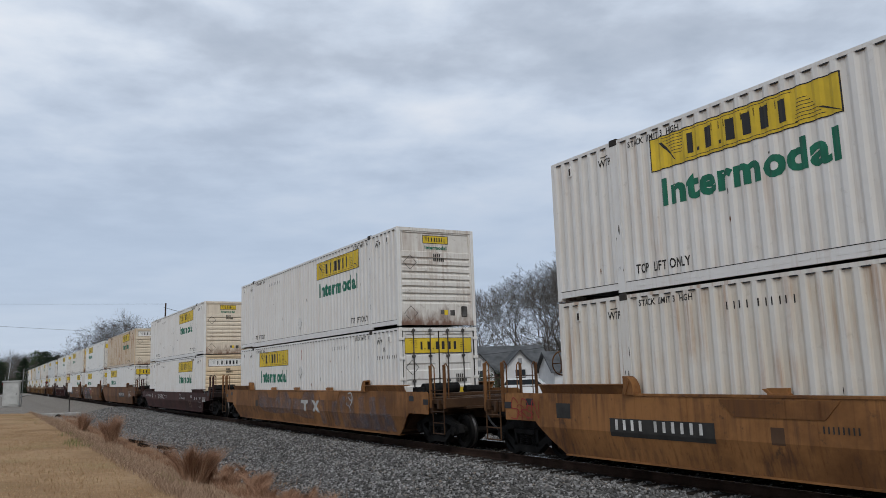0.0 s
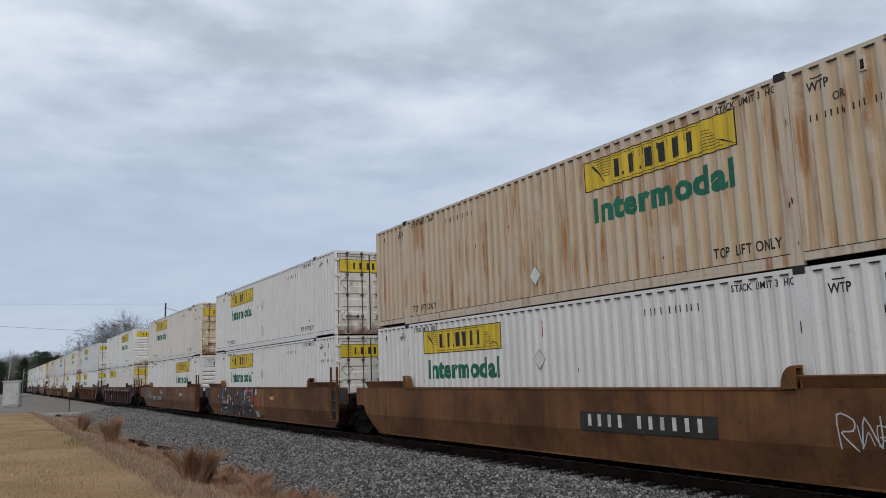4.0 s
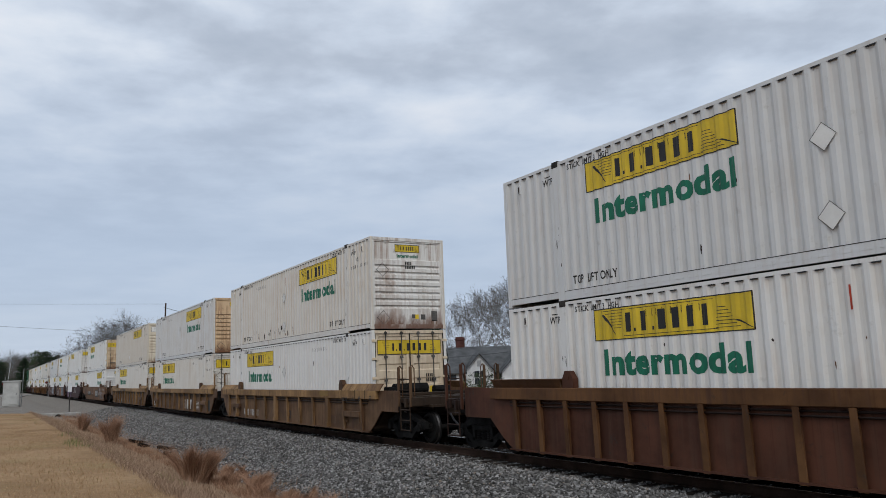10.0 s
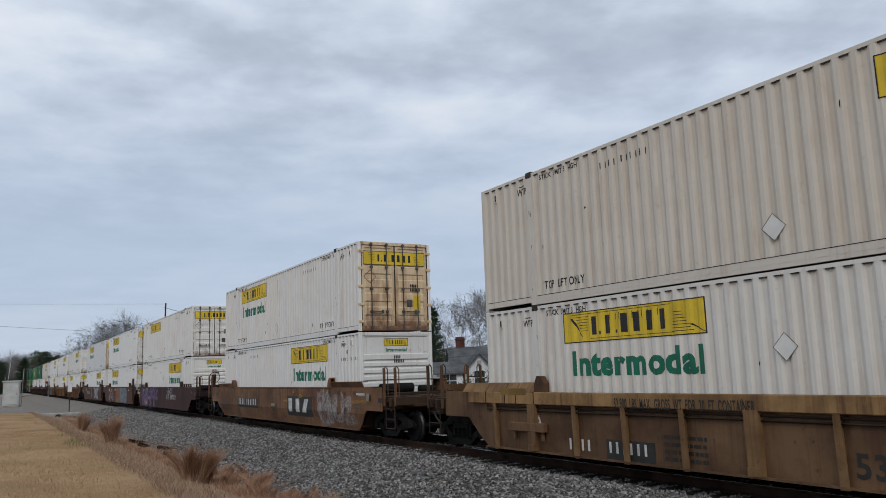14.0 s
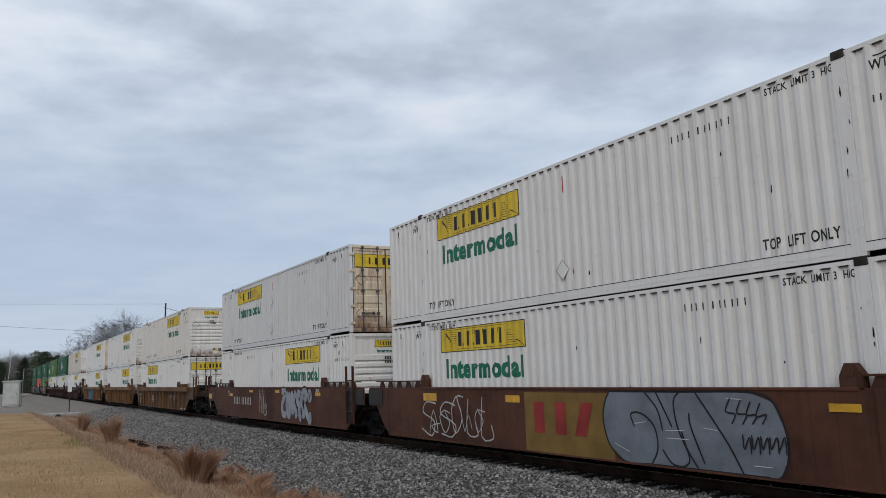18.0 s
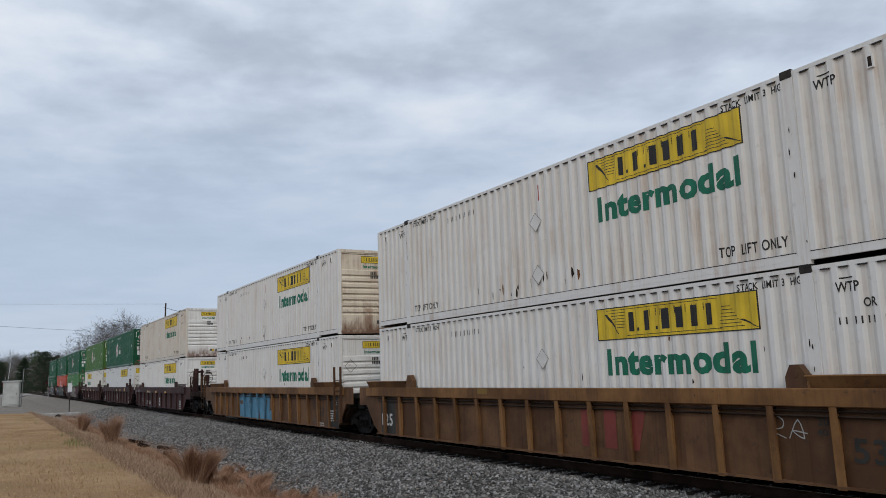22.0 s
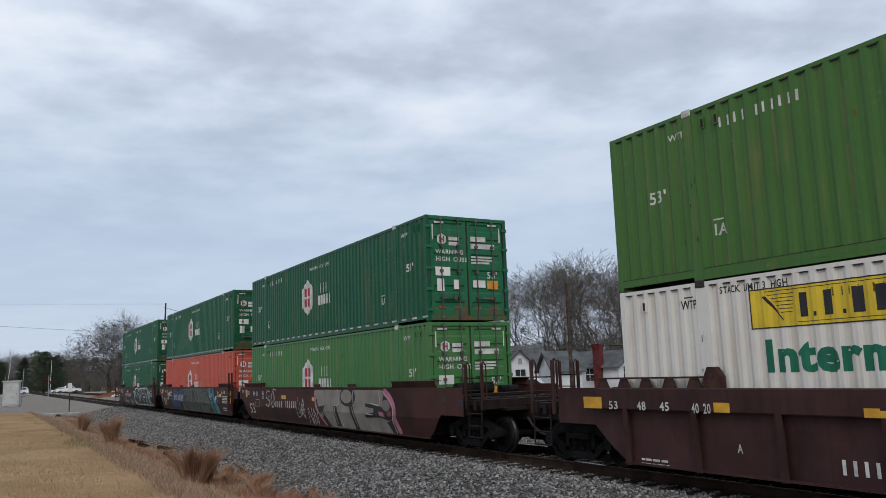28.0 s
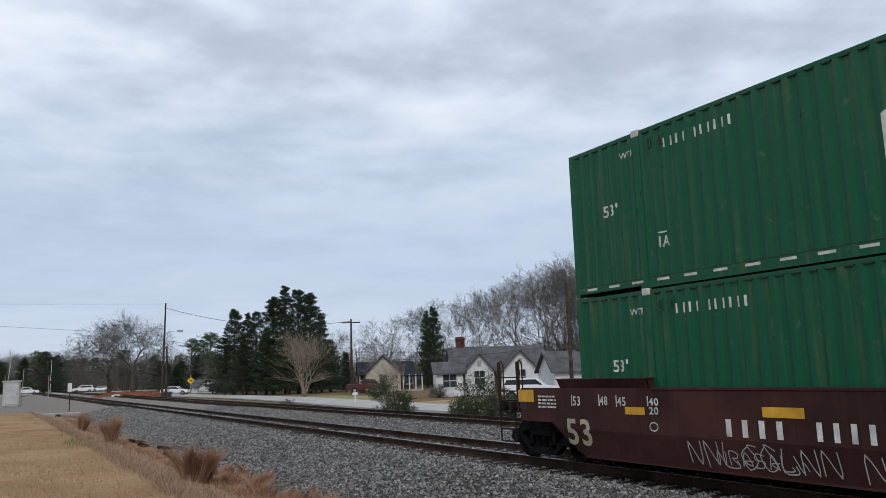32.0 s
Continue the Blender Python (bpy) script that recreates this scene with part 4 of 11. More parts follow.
            a.location = (0, BOGIE, 0)
            bogie(car, BOGIE, k)
            if post == "joint":
                part("end_stanchion", cached("end_stanchion", end_stanchion), "car_paint", car, color=dirty).matrix_basis = Matrix.Translation((0, 0.62, 0)) @ Matrix.Scale(-1, 4, (0, 1, 0))
                part("yellow_tab", cached("stanchion_tab", lambda bm: bm_box(bm, -1.112, -1.10, LONG + 2.0, LONG + 2.07, 2.46, 2.54)), "reflector_yellow", car)
        if style == "smooth":
            for yy, zz in ((1.75, 1.08), (0.95, 1.16)):
                if kind == "coupled":
                    part("access_hole", cached("access_hole", lambda bm: bm_box(bm, -SIDE - 0.006, -SIDE + 0.004, -0.13, 0.13, 0.0, 0.14)), "logo_black", car).location = (0, s * (LONG + yy), zz)
        if style == "posts" and kind != "coupled":
            part("handrail_post", cached("corner_post_tall", corner_post_tall), "car_paint", car, color=(*(chord or color), rust)).matrix_basis = Matrix.Translation((0.05, s * (LONG + 0.75), 0.08))
        if ladders and s < 0 and kind != "coupled":
            part("side_ladder", cached("tall_ladder", tall_ladder), "car_paint", car, color=dirty).matrix_basis = m
    return car



# ---------------------------------------------------------------- the train, front to rear
TRACK = 11.35
# where each well's rear end stands at the start, and how far the train has run
REAR = (12.80, 36.23, 59.65, 83.07, 102.55, 122.04, 145.30, 168.76, 192.25, 211.86, 231.38, 254.86, 278.48, 297.94, 317.08, 340.82, 360.17, 379.47, 402.94, 422.44, 441.68, 465.18, 484.44, 503.97)
RUN = ((0, 0.0), (1, 15.40), (2, 30.74), (3, 46.17), (5.5, 84.73), (6, 92.46), (7, 107.88), (8, 123.39), (9, 138.81), (10, 154.18), (11, 169.72), (12, 185.12), (13, 200.50), (14, 215.86),
       (15, 231.32), (15.5, 238.91), (17.5, 269.84), (18, 277.40), (19, 292.71), (20, 308.09), (21, 323.48), (22, 338.80), (23, 354.14), (24, 369.70), (25, 384.98), (25.5, 392.66), (27.5, 422.98),
       (28, 430.70), (29, 445.89), (30, 461.19), (31, 476.43), (32, 491.76))
FLOOR_Z, UPPER_Z = 0.359, 3.255

ORANGE, BROWN, RUSSET, MAROON, PLUM, TAN = (0.295, 0.137, 0.048), (0.19, 0.085, 0.032), (0.095, 0.036, 0.020), (0.060, 0.020, 0.017), (0.060, 0.025, 0.025), (0.335, 0.20, 0.085)
C, A = "coupled", "joined"
CARS, BOXES = [], []


def rolling(**spec):
    CARS.append(spec)


def loaded(color, rust, where, word, end, end_board, end_color, end_rust):
    BOXES.append((color, rust, where, word, end, end_board, end_color, end_rust))


# each car, then its upper and its lower box: colour, rust, board place, word under it, end kind, end board, end colour, end rust
rolling(label="orange-brown smooth-sided well car with worn paint", style="smooth", color=ORANGE, top=1.41, front=C, rear=C, rust=0.8, horns=False, ladders=False, brake="r")
loaded(WHITE, 0.2, "rear", 1, "door", "wide", WHITE, 0.3)
loaded(CREAM, 0.45, "front", 1, "door", "wide", WHITE, 0.3)
rolling(label="orange-brown smooth-sided well car with grey patches", style="smooth", color=ORANGE, top=1.41, front=C, rear=C, rust=0.9, horns=False, ladders=False, brake="r")
loaded(WHITE, 0.1, "front", 1, "head", "small", CREAM, 0.6)
loaded(WHITE, 0.1, "rear", 1, "door", "wide", WHITE, 0.1)
rolling(label="maroon low-sided well car with white stencils", style="smooth", color=MAROON, front=C, rear=C, rust=0.5, top=1.23, horns=False, ladders=False)
loaded(WHITE, 0.1, "front", 1, "head", "small", (0.69, 0.61, 0.495), 0.3)
loaded(WHITE, 0.15, "front", 1, "head", "framed", (0.70, 0.56, 0.38), 0.4)
rolling(label="brown smooth-sided well car, front unit of three", style="smooth", color=BROWN, front=C, rear=A, rust=0.7, horns=False, ladders=False)
loaded(DINGY, 1.0, "front", 1, "head", "framed", (0.64, 0.56, 0.44), 0.2)
loaded(WHITE, 0.1, "rear", 1, "door", "wide", WHITE, 0.2)
rolling(label="brown well car covered in painted graffiti", style="smooth", color=BROWN, front=A, rear=A, rust=0.6, horns=False)
loaded(WHITE, 0.1, "rear", 1, "door", "wide", CREAM, 0.6)
loaded(WHITE, 0.1, "rear", 1, "door", "wide", CREAM, 0.3)
rolling(label="brown smooth-sided well car with scrawled graffiti", style="smooth", color=BROWN, front=A, rear=C, rust=0.6, horns=False)
loaded(CREAM, 0.2, "rear", 1, "door", "wide", (0.66, 0.54, 0.38), 0.9)
loaded(WHITE, 0.2, "front", 1, "head", "framed", WHITE, 0.2)
rolling(label="maroon ribbed well car with a row of yellow reflectors", style="ribbed", color=PLUM, front=C, rear=C, rust=0.4, ribs=1.35, shelf=False, ladders=False, brake="r")
loaded(WHITE, 0.2, "front", 1, "head", "framed_yellow", WHITE, 0.5)
loaded(CREAM, 0.3, "rear", 0, "door", "wide", (0.68, 0.57, 0.42), 0.4)
rolling(label="rusty brown ribbed well car with an ochre sill", style="ribbed", color=RUSSET, front=C, rear=C, rust=0.8, ribs=0.86, chord=(0.14, 0.065, 0.024), ladders=False, brake="f")
loaded(GREY, 0.1, "rear", 1, "door", "wide", WHITE, 0.4)
loaded(WHITE, 0.2, "rear", 1, "door", "wide", CREAM, 0.4)
rolling(label="tan and brown ribbed well car, front unit of three", style="posts", color=(0.155, 0.088, 0.045), top=1.43, front=C, rear=A, rust=0.7, ribs=1.38, chord=TAN, ladders=False)
loaded(CREAM, 0.3, "front", 1, "head", "small_pale", WHITE, 0.9)
loaded(WHITE, 0.1, "rear", 1, "door", "wide", (0.66, 0.56, 0.42), 0.5)
rolling(label="tan and brown ribbed well car, middle unit of three", style="posts", color=(0.155, 0.088, 0.045), top=1.43, front=A, rear=A, rust=0.7, ribs=1.38, chord=TAN, ladders=False)
loaded(GREY, 0.2, "front", 1, "head", "small", (0.62, 0.45, 0.28), 1.0)
loaded(CREAM, 0.2, "rear", 1, "door", "wide", CREAM, 0.3)
rolling(label="tan and brown ribbed well car, rear unit of three", style="posts", color=(0.155, 0.088, 0.045), top=1.43, front=A, rear=C, rust=0.7, ribs=1.38, chord=TAN, ladders=False)
loaded(BEIGE, 0.2, "front", 0, "head", "framed", (0.68, 0.62, 0.50), 0.4)
loaded(CREAM, 0.2, "rear", 1, "door", "wide", CREAM, 0.3)
rolling(label="brown smooth-sided well car with silver graffiti", style="smooth", color=(0.215, 0.112, 0.055), front=C, rear=C, rust=0.8, horns=False, ladders=False)
loaded(WHITE, 0.25, "rear", 1, "door", "wide", (0.64, 0.50, 0.33), 1.0)
loaded(WHITE, 0.1, "front", 1, "head", "small_pale", GREY, 0.1)
rolling(label="dark red well car with purple graffiti, front unit", style="smooth", color=MAROON, front=C, rear=A, rust=0.5, shelf=False, ladders=False, brake="f")
loaded(WHITE, 0.2, "rear", 0, "door", "wide", WHITE, 0.2)
loaded(WHITE, 0.15, "front", 1, "head", "small", WHITE, 0.2)
rolling(label="rust-red well car with a large silver throw-up", style="smooth", color=RUSSET, front=A, rear=A, rust=0.6, shelf=False)
loaded(WHITE, 0.05, "rear", 1, "door", "wide", WHITE, 0.35)
loaded(WHITE, 0.1, "rear", 1, "door", "wide", WHITE, 0.25)
rolling(label="rust-red well car with silver bubble letters", style="smooth", color=RUSSET, front=A, rear=C, rust=0.5, shelf=False)
loaded(GREY, 0.1, "rear", 1, "door", "wide", (0.66, 0.57, 0.44), 0.8)
loaded(WHITE, 0.1, "front", 1, "head", "small", WHITE, 0.15)
rolling(label="brown ribbed well car, front unit of three", style="ribbed", color=(0.14, 0.074, 0.036), front=C, rear=A, rust=0.8, ribs=1.0, chord=(0.19, 0.095, 0.038))
loaded(CREAM, 0.2, "front", 1, "head", "small_pale", WHITE, 0.4)
loaded(WHITE, 0.1, "rear", 1, "door", "wide", WHITE, 0.3)
rolling(label="brown ribbed well car, middle unit of three", style="ribbed", color=(0.155, 0.080, 0.038), front=A, rear=A, rust=0.8, ribs=1.0, chord=(0.23, 0.115, 0.042))
loaded(WHITE, 0.3, "front", 1, "head", "small", CREAM, 0.7)
loaded(WHITE, 0.2, "front", 1, "head", "framed", CREAM, 0.3)
rolling(label="brown ribbed well car with blue graffiti, rear unit", style="ribbed", color=(0.155, 0.080, 0.038), front=A, rear=C, rust=0.8, ribs=1.0, chord=(0.23, 0.115, 0.042), brake="r")
loaded(WHITE, 0.2, "front", 1, "head", "small", (0.66, 0.58, 0.46), 0.9)
loaded(WHITE, 0.15, "front", 1, "head", "small", WHITE, 0.2)
rolling(label="dark maroon ribbed well car, front unit of three", style="ribbed", color=PLUM, front=C, rear=A, rust=0.25, ribs=1.585, shelf=False, brake="f", post=True)
loaded(BEIGE, 0.3, "front", 1, "head", "small", WHITE, 0.5)
loaded(WHITE, 0.15, "front", 1, "head", "small", WHITE, 0.2)
rolling(label="dark maroon ribbed well car, middle unit of three", style="ribbed", color=PLUM, front=A, rear=A, rust=0.25, ribs=1.585, shelf=False)
loaded(GREEN, 0.1, "crest", 0, "door", "crest", GREEN, 0.1)
loaded(GREY, 0.1, "front", 0, "head", "framed_yellow", CREAM, 0.2)
rolling(label="dark maroon ribbed well car, rear unit of three", style="ribbed", color=PLUM, front=A, rear=C, rust=0.25, ribs=1.585, shelf=False, post=True)
loaded(OLIVE, 0.15, "crest", 0, "door", "crest", OLIVE, 0.15)
loaded(CREAM, 0.2, "rear", 1, "door", "wide", CREAM, 0.3)
rolling(label="maroon smooth-sided well car with grey graffiti, front unit", style="smooth", color=MAROON, front=C, rear=A, rust=0.35, horns=False)
loaded(GREEN, 0.1, "crest", 0, "door", "crest", (0.014, 0.13, 0.06), 0.1)
loaded(LEAF, 0.2, "crest", 0, "door", "crest", LEAF, 0.15)
rolling(label="maroon well car with a long green graffiti piece", style="smooth", color=MAROON, front=A, rear=A, rust=0.35, horns=False, post="joint")
loaded(GREEN, 0.1, "crest", 0, "door", "crest", GREEN, 0.2)
loaded(RED, 0.15, "crest", 0, "door", "crest", RED, 0.15)
rolling(label="maroon well car with black graffiti, last of the train", style="smooth", color=MAROON, front=A, rear=C, rust=0.35, horns=False, post=True)
loaded(GREEN, 0.1, "crest", 0, "door", "crest", GREEN, 0.1)
loaded(GREEN, 0.1, "crest", 0, "door", "crest", GREEN, 0.1)
NAMES = {WHITE: "white", CREAM: "off-white", BEIGE: "dull cream", DINGY: "rust-streaked beige", GREY: "pale grey-white", GREEN: "dark green", OLIVE: "faded olive green", LEAF: "leaf green", RED: "orange-red"}


def hexagon(bm, s=0.66):
    flat(bm, [(0, math.sin(a) * s * 0.97, math.cos(a) * s) for a in (2 * math.pi * i / 6 for i in range(6))])


def hex_mark(bm):
    """Plain red blocks inside the emblem."""
    x = 0.003
    for a in (0.05, -0.27):
        for c in (-0.34, 0.04):
            flat(bm, ((x, a, c), (x, a + 0.22, c), (x, a + 0.22, c + 0.30), (x, a, c + 0.30)))


def crest_name(bm):
    """Two lines of plain blocks for the owner's name."""
    bars(bm, -0.18, 0.42, 0.34, 0, (0.13, 0.11, 0.13), 0.13)
    bars(bm, 0.0, 0.0, 0.34, 0, (0.17, 0.09, 0.13, 0.12, 0.13), 0.125)


def crest_side(top, full):
    """Emblem, name and stencils of a crest box; the red one carries no marks at its ends but a longer name."""
    for key, build, y, z, m in (("hex", hexagon, LONG - 7.08, 1.50, "stencil_white"), ("hexmark", hex_mark, LONG - 7.08, 1.50, "logo_red"), ("crestname", crest_name, LONG - 8.15, 1.12, "stencil_white")):
        me, yy, zz = side_decal(key, build, y, z)
        tagged(place(part("emblem" if key != "crestname" else "owner_name", me, m, top), yy, zz), kind="stuff" if key == "crestname" else "")
    for key, build, y, z in (("warn", lambda bm: letters(bm, "WARNING HIGH CUBE", 0, 0, 0.16, 0), LONG - 7.2, 2.44),
                             ("53w", lambda bm: letters(bm, "53'", 0, 0, 0.30, 0), LONG - 15.0, 1.45), ("53w", None, LONG - 0.80, 1.45),
                             ("wtpw", lambda bm: letters(bm, "WTP", 0, 0, 0.16, 0), LONG - 14.6, 2.45), ("wtpw", None, LONG - 1.45, 2.45),
                             ("iaw", lambda bm: (letters(bm, "IA", 0, 0, 0.26, 0), bars(bm, 0.0, 0.24, 0.025, 0, (0.2,), 0)), LONG - 13.3, 0.68), ("iaw", None, LONG - 2.35, 0.68),
                             ("numw", lambda bm: bars(bm, 0, 0, 0.17, 0, (0.04, 0.04, 0.04, 0.04, 0, 0.04, 0.04, 0.04, 0.04, 0.04, 0.04), 0.105), LONG - 2.5, 2.40)):
        me, yy, zz = side_decal(key, build, y, z)
        if full or key == "warn":
            tagged(place(part("lettering", me, "stencil_white", top), yy, zz), kind="stuff")
    if not full:
        me, yy, zz = side_decal("crestmore", lambda bm: bars(bm, 0, 0, 0.34, 0, (0.05, 0.13, 0.12), 0.12), LONG - 9.35, 1.12)
        tagged(place(part("owner_name", me, "stencil_white", top), yy, zz), kind="stuff")


def crest_tape(bm):
    for k in range(26):
        y = LONG - 0.35 - k * 0.62
        flat(bm, ((-WIDE - 0.003, y, 0.10), (-WIDE - 0.003, y - 0.28, 0.10), (-WIDE - 0.003, y - 0.28, 0.145), (-WIDE - 0.003, y, 0.145)))


def crest_end(top):
    y = -LONG + 0.024
    part("emblem", cached("crest_end_hex", lambda bm: flat(bm, [(-0.80 + math.sin(a) * 0.16, y, 2.22 + math.cos(a) * 0.16) for a in (2 * math.pi * i / 6 for i in range(6))])), "stencil_white", top)
    part("emblem_mark", cached("crest_end_mark", lambda bm: [flat(bm, ((a, y - 0.003, c), (b, y - 0.003, c), (b, y - 0.003, d), (a, y - 0.003, d))) for a, b, c, d in
                                                      ((-0.88, -0.84, 2.13, 2.31), (-0.76, -0.72, 2.13, 2.31), (-0.85, -0.75, 2.20, 2.24))]), "logo_red", top)

    def white(bm):
        letters_end(bm, "WARNING", -1.0, 1.82, 0.17, y)
        letters_end(bm, "HIGH CUBE", -1.0, 1.62, 0.17, y)
        letters_end(bm, "53'", 0.62, 1.18, 0.26, y)
        for a, b, c, d in ((-0.58, -0.25, 2.20, 2.30), (-0.58, -0.25, 2.06, 2.16), (0.12, 0.62, 2.20, 2.34), (0.12, 0.90, 2.00, 2.14), (0.12, 0.80, 1.74, 1.79), (0.12, 0.80, 1.66, 1.71), (0.12, 0.72, 1.58, 1.63),
                           (-1.10, -1.06, 2.2, 2.62), (1.06, 1.10, 2.2, 2.62), (-1.02, -0.72, 2.66, 2.71), (0.70, 1.0, 2.66, 2.71)):
            flat(bm, ((a, y, c), (b, y, c), (b, y, d), (a, y, d)))
    part("lettering", cached("crest_end_white", white), "stencil_white", top)
    for i, (a, b, c, d) in enumerate(((-1.02, -0.56, 1.22, 1.46), (-0.98, -0.76, 0.80, 1.14), (-0.46, -0.26, 0.86, 1.12), (0.16, 0.56, 0.92, 1.12))):
        part("sticker", cached(("crest_end_pale", i), lambda bm: flat(bm, ((a, y - 0.002, c), (b, y - 0.002, c), (b, y - 0.002, d), (a, y - 0.002, d)))), "pale_panel", top)
    part("sticker", cached("crest_end_orange", lambda bm: flat(bm, ((0.62, y - 0.002, 0.88), (0.98, y - 0.002, 0.88), (0.98, y - 0.002, 1.12), (0.62, y - 0.002, 1.12)))), "sticker_orange", top)
    part("sticker", cached("crest_end_red", lambda bm: [flat(bm, ((a, y - 0.002, 0.34), (a + 0.22, y - 0.002, 0.34), (a + 0.22, y - 0.002, 0.39), (a, y - 0.002, 0.39))) for a in (-0.95, -0.45, 0.2, 0.7)]), "sticker_red", top)


def placards(top, seed, end):
    """Empty placard holders, a red tally and small plates on side and end."""
    r = random.Random(seed)
    for z in (1.75, 0.62) if r.random() < 0.6 else ((0.62,)):
        part("placard_holder", cached("diamond", diamond), "rod_steel", top).location = (-FACE - 0.014, LONG - 7.95, z)
        part("placard", cached("diamond_face", diamond_face), "pale_panel", top).location = (-FACE - 0.014, LONG - 7.95, z)
    if r.random() < 0.6:
        me, y, zz = side_decal("tally", lambda bm: bars(bm, 0, 0, 0.34, 0, (0.03,), 0), LONG - 7.95, 2.2)
        place(part("tally_mark", me, "sticker_red", top), y, zz)
    y = -LONG + (0.026 if end == "door" else 0.016)
    zs = (1.74, 0.62) if end == "door" else (1.84, 0.36)
    for i, z in enumerate(zs):
        if r.random() < 0.75:
            part("placard_holder", cached(("end_diamond", end, i), lambda bm: [flat(bm, [(-0.88 + dx * s0, y, z + dz * s0), (-0.88 + ex * s0, y, z + ez * s0), (-0.88 + ex * s1, y, z + ez * s1), (-0.88 + dx * s1, y, z + dz * s1)])
                 for s0, s1 in ((0.22, 0.20),) for dx, dz, ex, ez in ((1, 0, 0, 1), (0, 1, -1, 0), (-1, 0, 0, -1), (0, -1, 1, 0))]), "rod_steel", top)
    def small(bm):
        for a, b, c, d in ((0.42, 0.58, 0.30, 0.46), (0.10, 0.22, 0.34, 0.46)) if end == "head" else ((0.42, 0.62, 0.78, 1.02),):
            flat(bm, ((a, y, c), (b, y, c), (b, y, d), (a, y, d)))
    part("sticker", cached(("end_small_sticker", end), small), "rod_steel", top)
    part("sticker", cached(("end_yellow_sticker", end), lambda bm: flat(bm, ((0.66, y, 0.70), (0.92, y, 0.70), (0.92, y, 1.14), (0.66, y, 1.14)) if end == "door" else ((0.22, y, 0.32), (0.34, y, 0.32), (0.34, y, 0.46), (0.22, y, 0.46)))), "yellow_panel", top)
    if end == "head":
        part("document_holder", cached("doc_holder", lambda bm: bm_block(bm, 0.80, 1.0, y - 0.03, y + 0.03, 0.26, 0.58, 0.02)), "rod_steel", top)
    def number(bm):
        z0 = 2.02 if end == "head" else 1.42
        for r_, zz in ((4, z0 + 0.0), (6, z0 - 0.13)):
            for i in range(r_):
                a = (0.0 if end == "head" else 0.55) + i * 0.062 - (0.1 if end == "head" else 0)
                flat(bm, ((a, y - 0.002, zz), (a + 0.042, y - 0.002, zz), (a + 0.042, y - 0.002, zz + 0.10), (a, y - 0.002, zz + 0.10)))
    part("lettering", cached(("end_number", end), number), "stencil_black", top)




def scuffs(top, k, level):
    """Scrapes, dents' dark edges and rust spots on the near side; the heavily knocked boxes have a row of them low down."""
    r = random.Random(k * 31 + level * 7 + 3)
    rows = {(8, 0): (3.5, 9.0, 22, 0.30, 0.62), (15, 0): (2.6, 6.0, 14, 0.32, 0.55), (16, 0): (5.0, 9.5, 12, 0.30, 0.62), (17, 0): (4.0, 8.5, 7, 0.30, 0.5)}.get((k, level), (1.0, 15.5, 5, 0.35, 2.2))
    a, b, n, z0, z1 = rows
    for mat_, count in (("scuff_dark", n), ("scuff_rust", max(3, n // 3))):
        bm = bmesh.new()
        for _ in range(count):
            y, z, w, h = LONG - r.uniform(a, b), r.uniform(z0, z1), r.uniform(0.008, 0.022 if n == 5 else 0.045), r.uniform(0.02, 0.09 if n == 5 else 0.16)
            ring = [(0, y + math.cos(t) * w * r.uniform(0.6, 1.3), z + math.sin(t) * h * r.uniform(0.5, 1.2)) for t in (2 * math.pi * i / 7 for i in range(7))]
            flat(bm, ring)
        conform(bm, 0.003)
        tagged(part("scuff", bm, mat_, top), kind="stuff")
    # small ragged scrapes and rust spots on the lifting posts
    bm = bmesh.new()
    for s in (-POST, POST):
        for _ in range(4):
            z, h, w = r.uniform(0.3, 2.3), r.uniform(0.02, 0.11), r.uniform(0.006, 0.014)
            y = s + r.uniform(-0.08, 0.08)
            flat(bm, [(-WIDE - 0.006, y + math.cos(t) * w * r.uniform(0.5, 1.3), z + math.sin(t) * h * r.uniform(0.5, 1.2)) for t in (2 * math.pi * i / 8 for i in range(8))])
    tagged(part("rust_run", bm, "scuff_dark", top), kind="stuff")


TRAIN = []          # (object, middle of the well at the start, height)


def build_train():
    for k, spec in enumerate(CARS):
        boxes = BOXES[2 * k:2 * k + 2]
        mid = REAR[k] - LONG
        car = well_car(k, **spec)
        TRAIN.append((car, mid, 0.0))
        for level, (color, rust, where, word, end, board_kind, end_color, end_rust) in enumerate(boxes):
            crest = where == "crest"
            what = f"{NAMES[color]} corrugated container, " + ("white hexagon emblem" if crest else "yellow board" + (" and green lettering" if word else "")) + (", stacked on top" if not level else ", low in the well")
            holes = (POST - 0.62, POST - 0.34, 0.70 - LONG, 0.42 - LONG) if crest else (LONG - 0.62, 0.62 - LONG)
            top = container(what, color, rust, end, end_color, end_rust, "containers of the train", holes, "stencil_white" if crest else "dark_steel")
            if crest:
                crest_side(top, color != RED), crest_end(top)
                if color == GREEN:
                    tagged(part("reflective_tape", cached("crest_tape", crest_tape), "stencil_white", top), kind="stuff")
            else:
                side_sign(top, where, bool(word))
                stencils(top, True, "stencil_black", (k * 7 + level * 3) % 5 < 2)
                end_sign(top, board_kind)
                placards(top, k * 2 + level, end)
            scuffs(top, k, level)
            TRAIN.append((top, mid, (UPPER_Z - (0.015 if k < 2 else 0.0) if not level else FLOOR_Z - (0.035 if k < 2 else 0.0))))          # the first two ride lower


build_train()
CAR = [ob for ob, mid, z in TRAIN if ob.name.startswith("well_car")]


def run_at(t):
    for (a, da), (b, db) in zip(RUN, RUN[1:]):
        if t <= b:
            return da + (db - da) * (t - a) / (b - a)
    return RUN[-1][1]


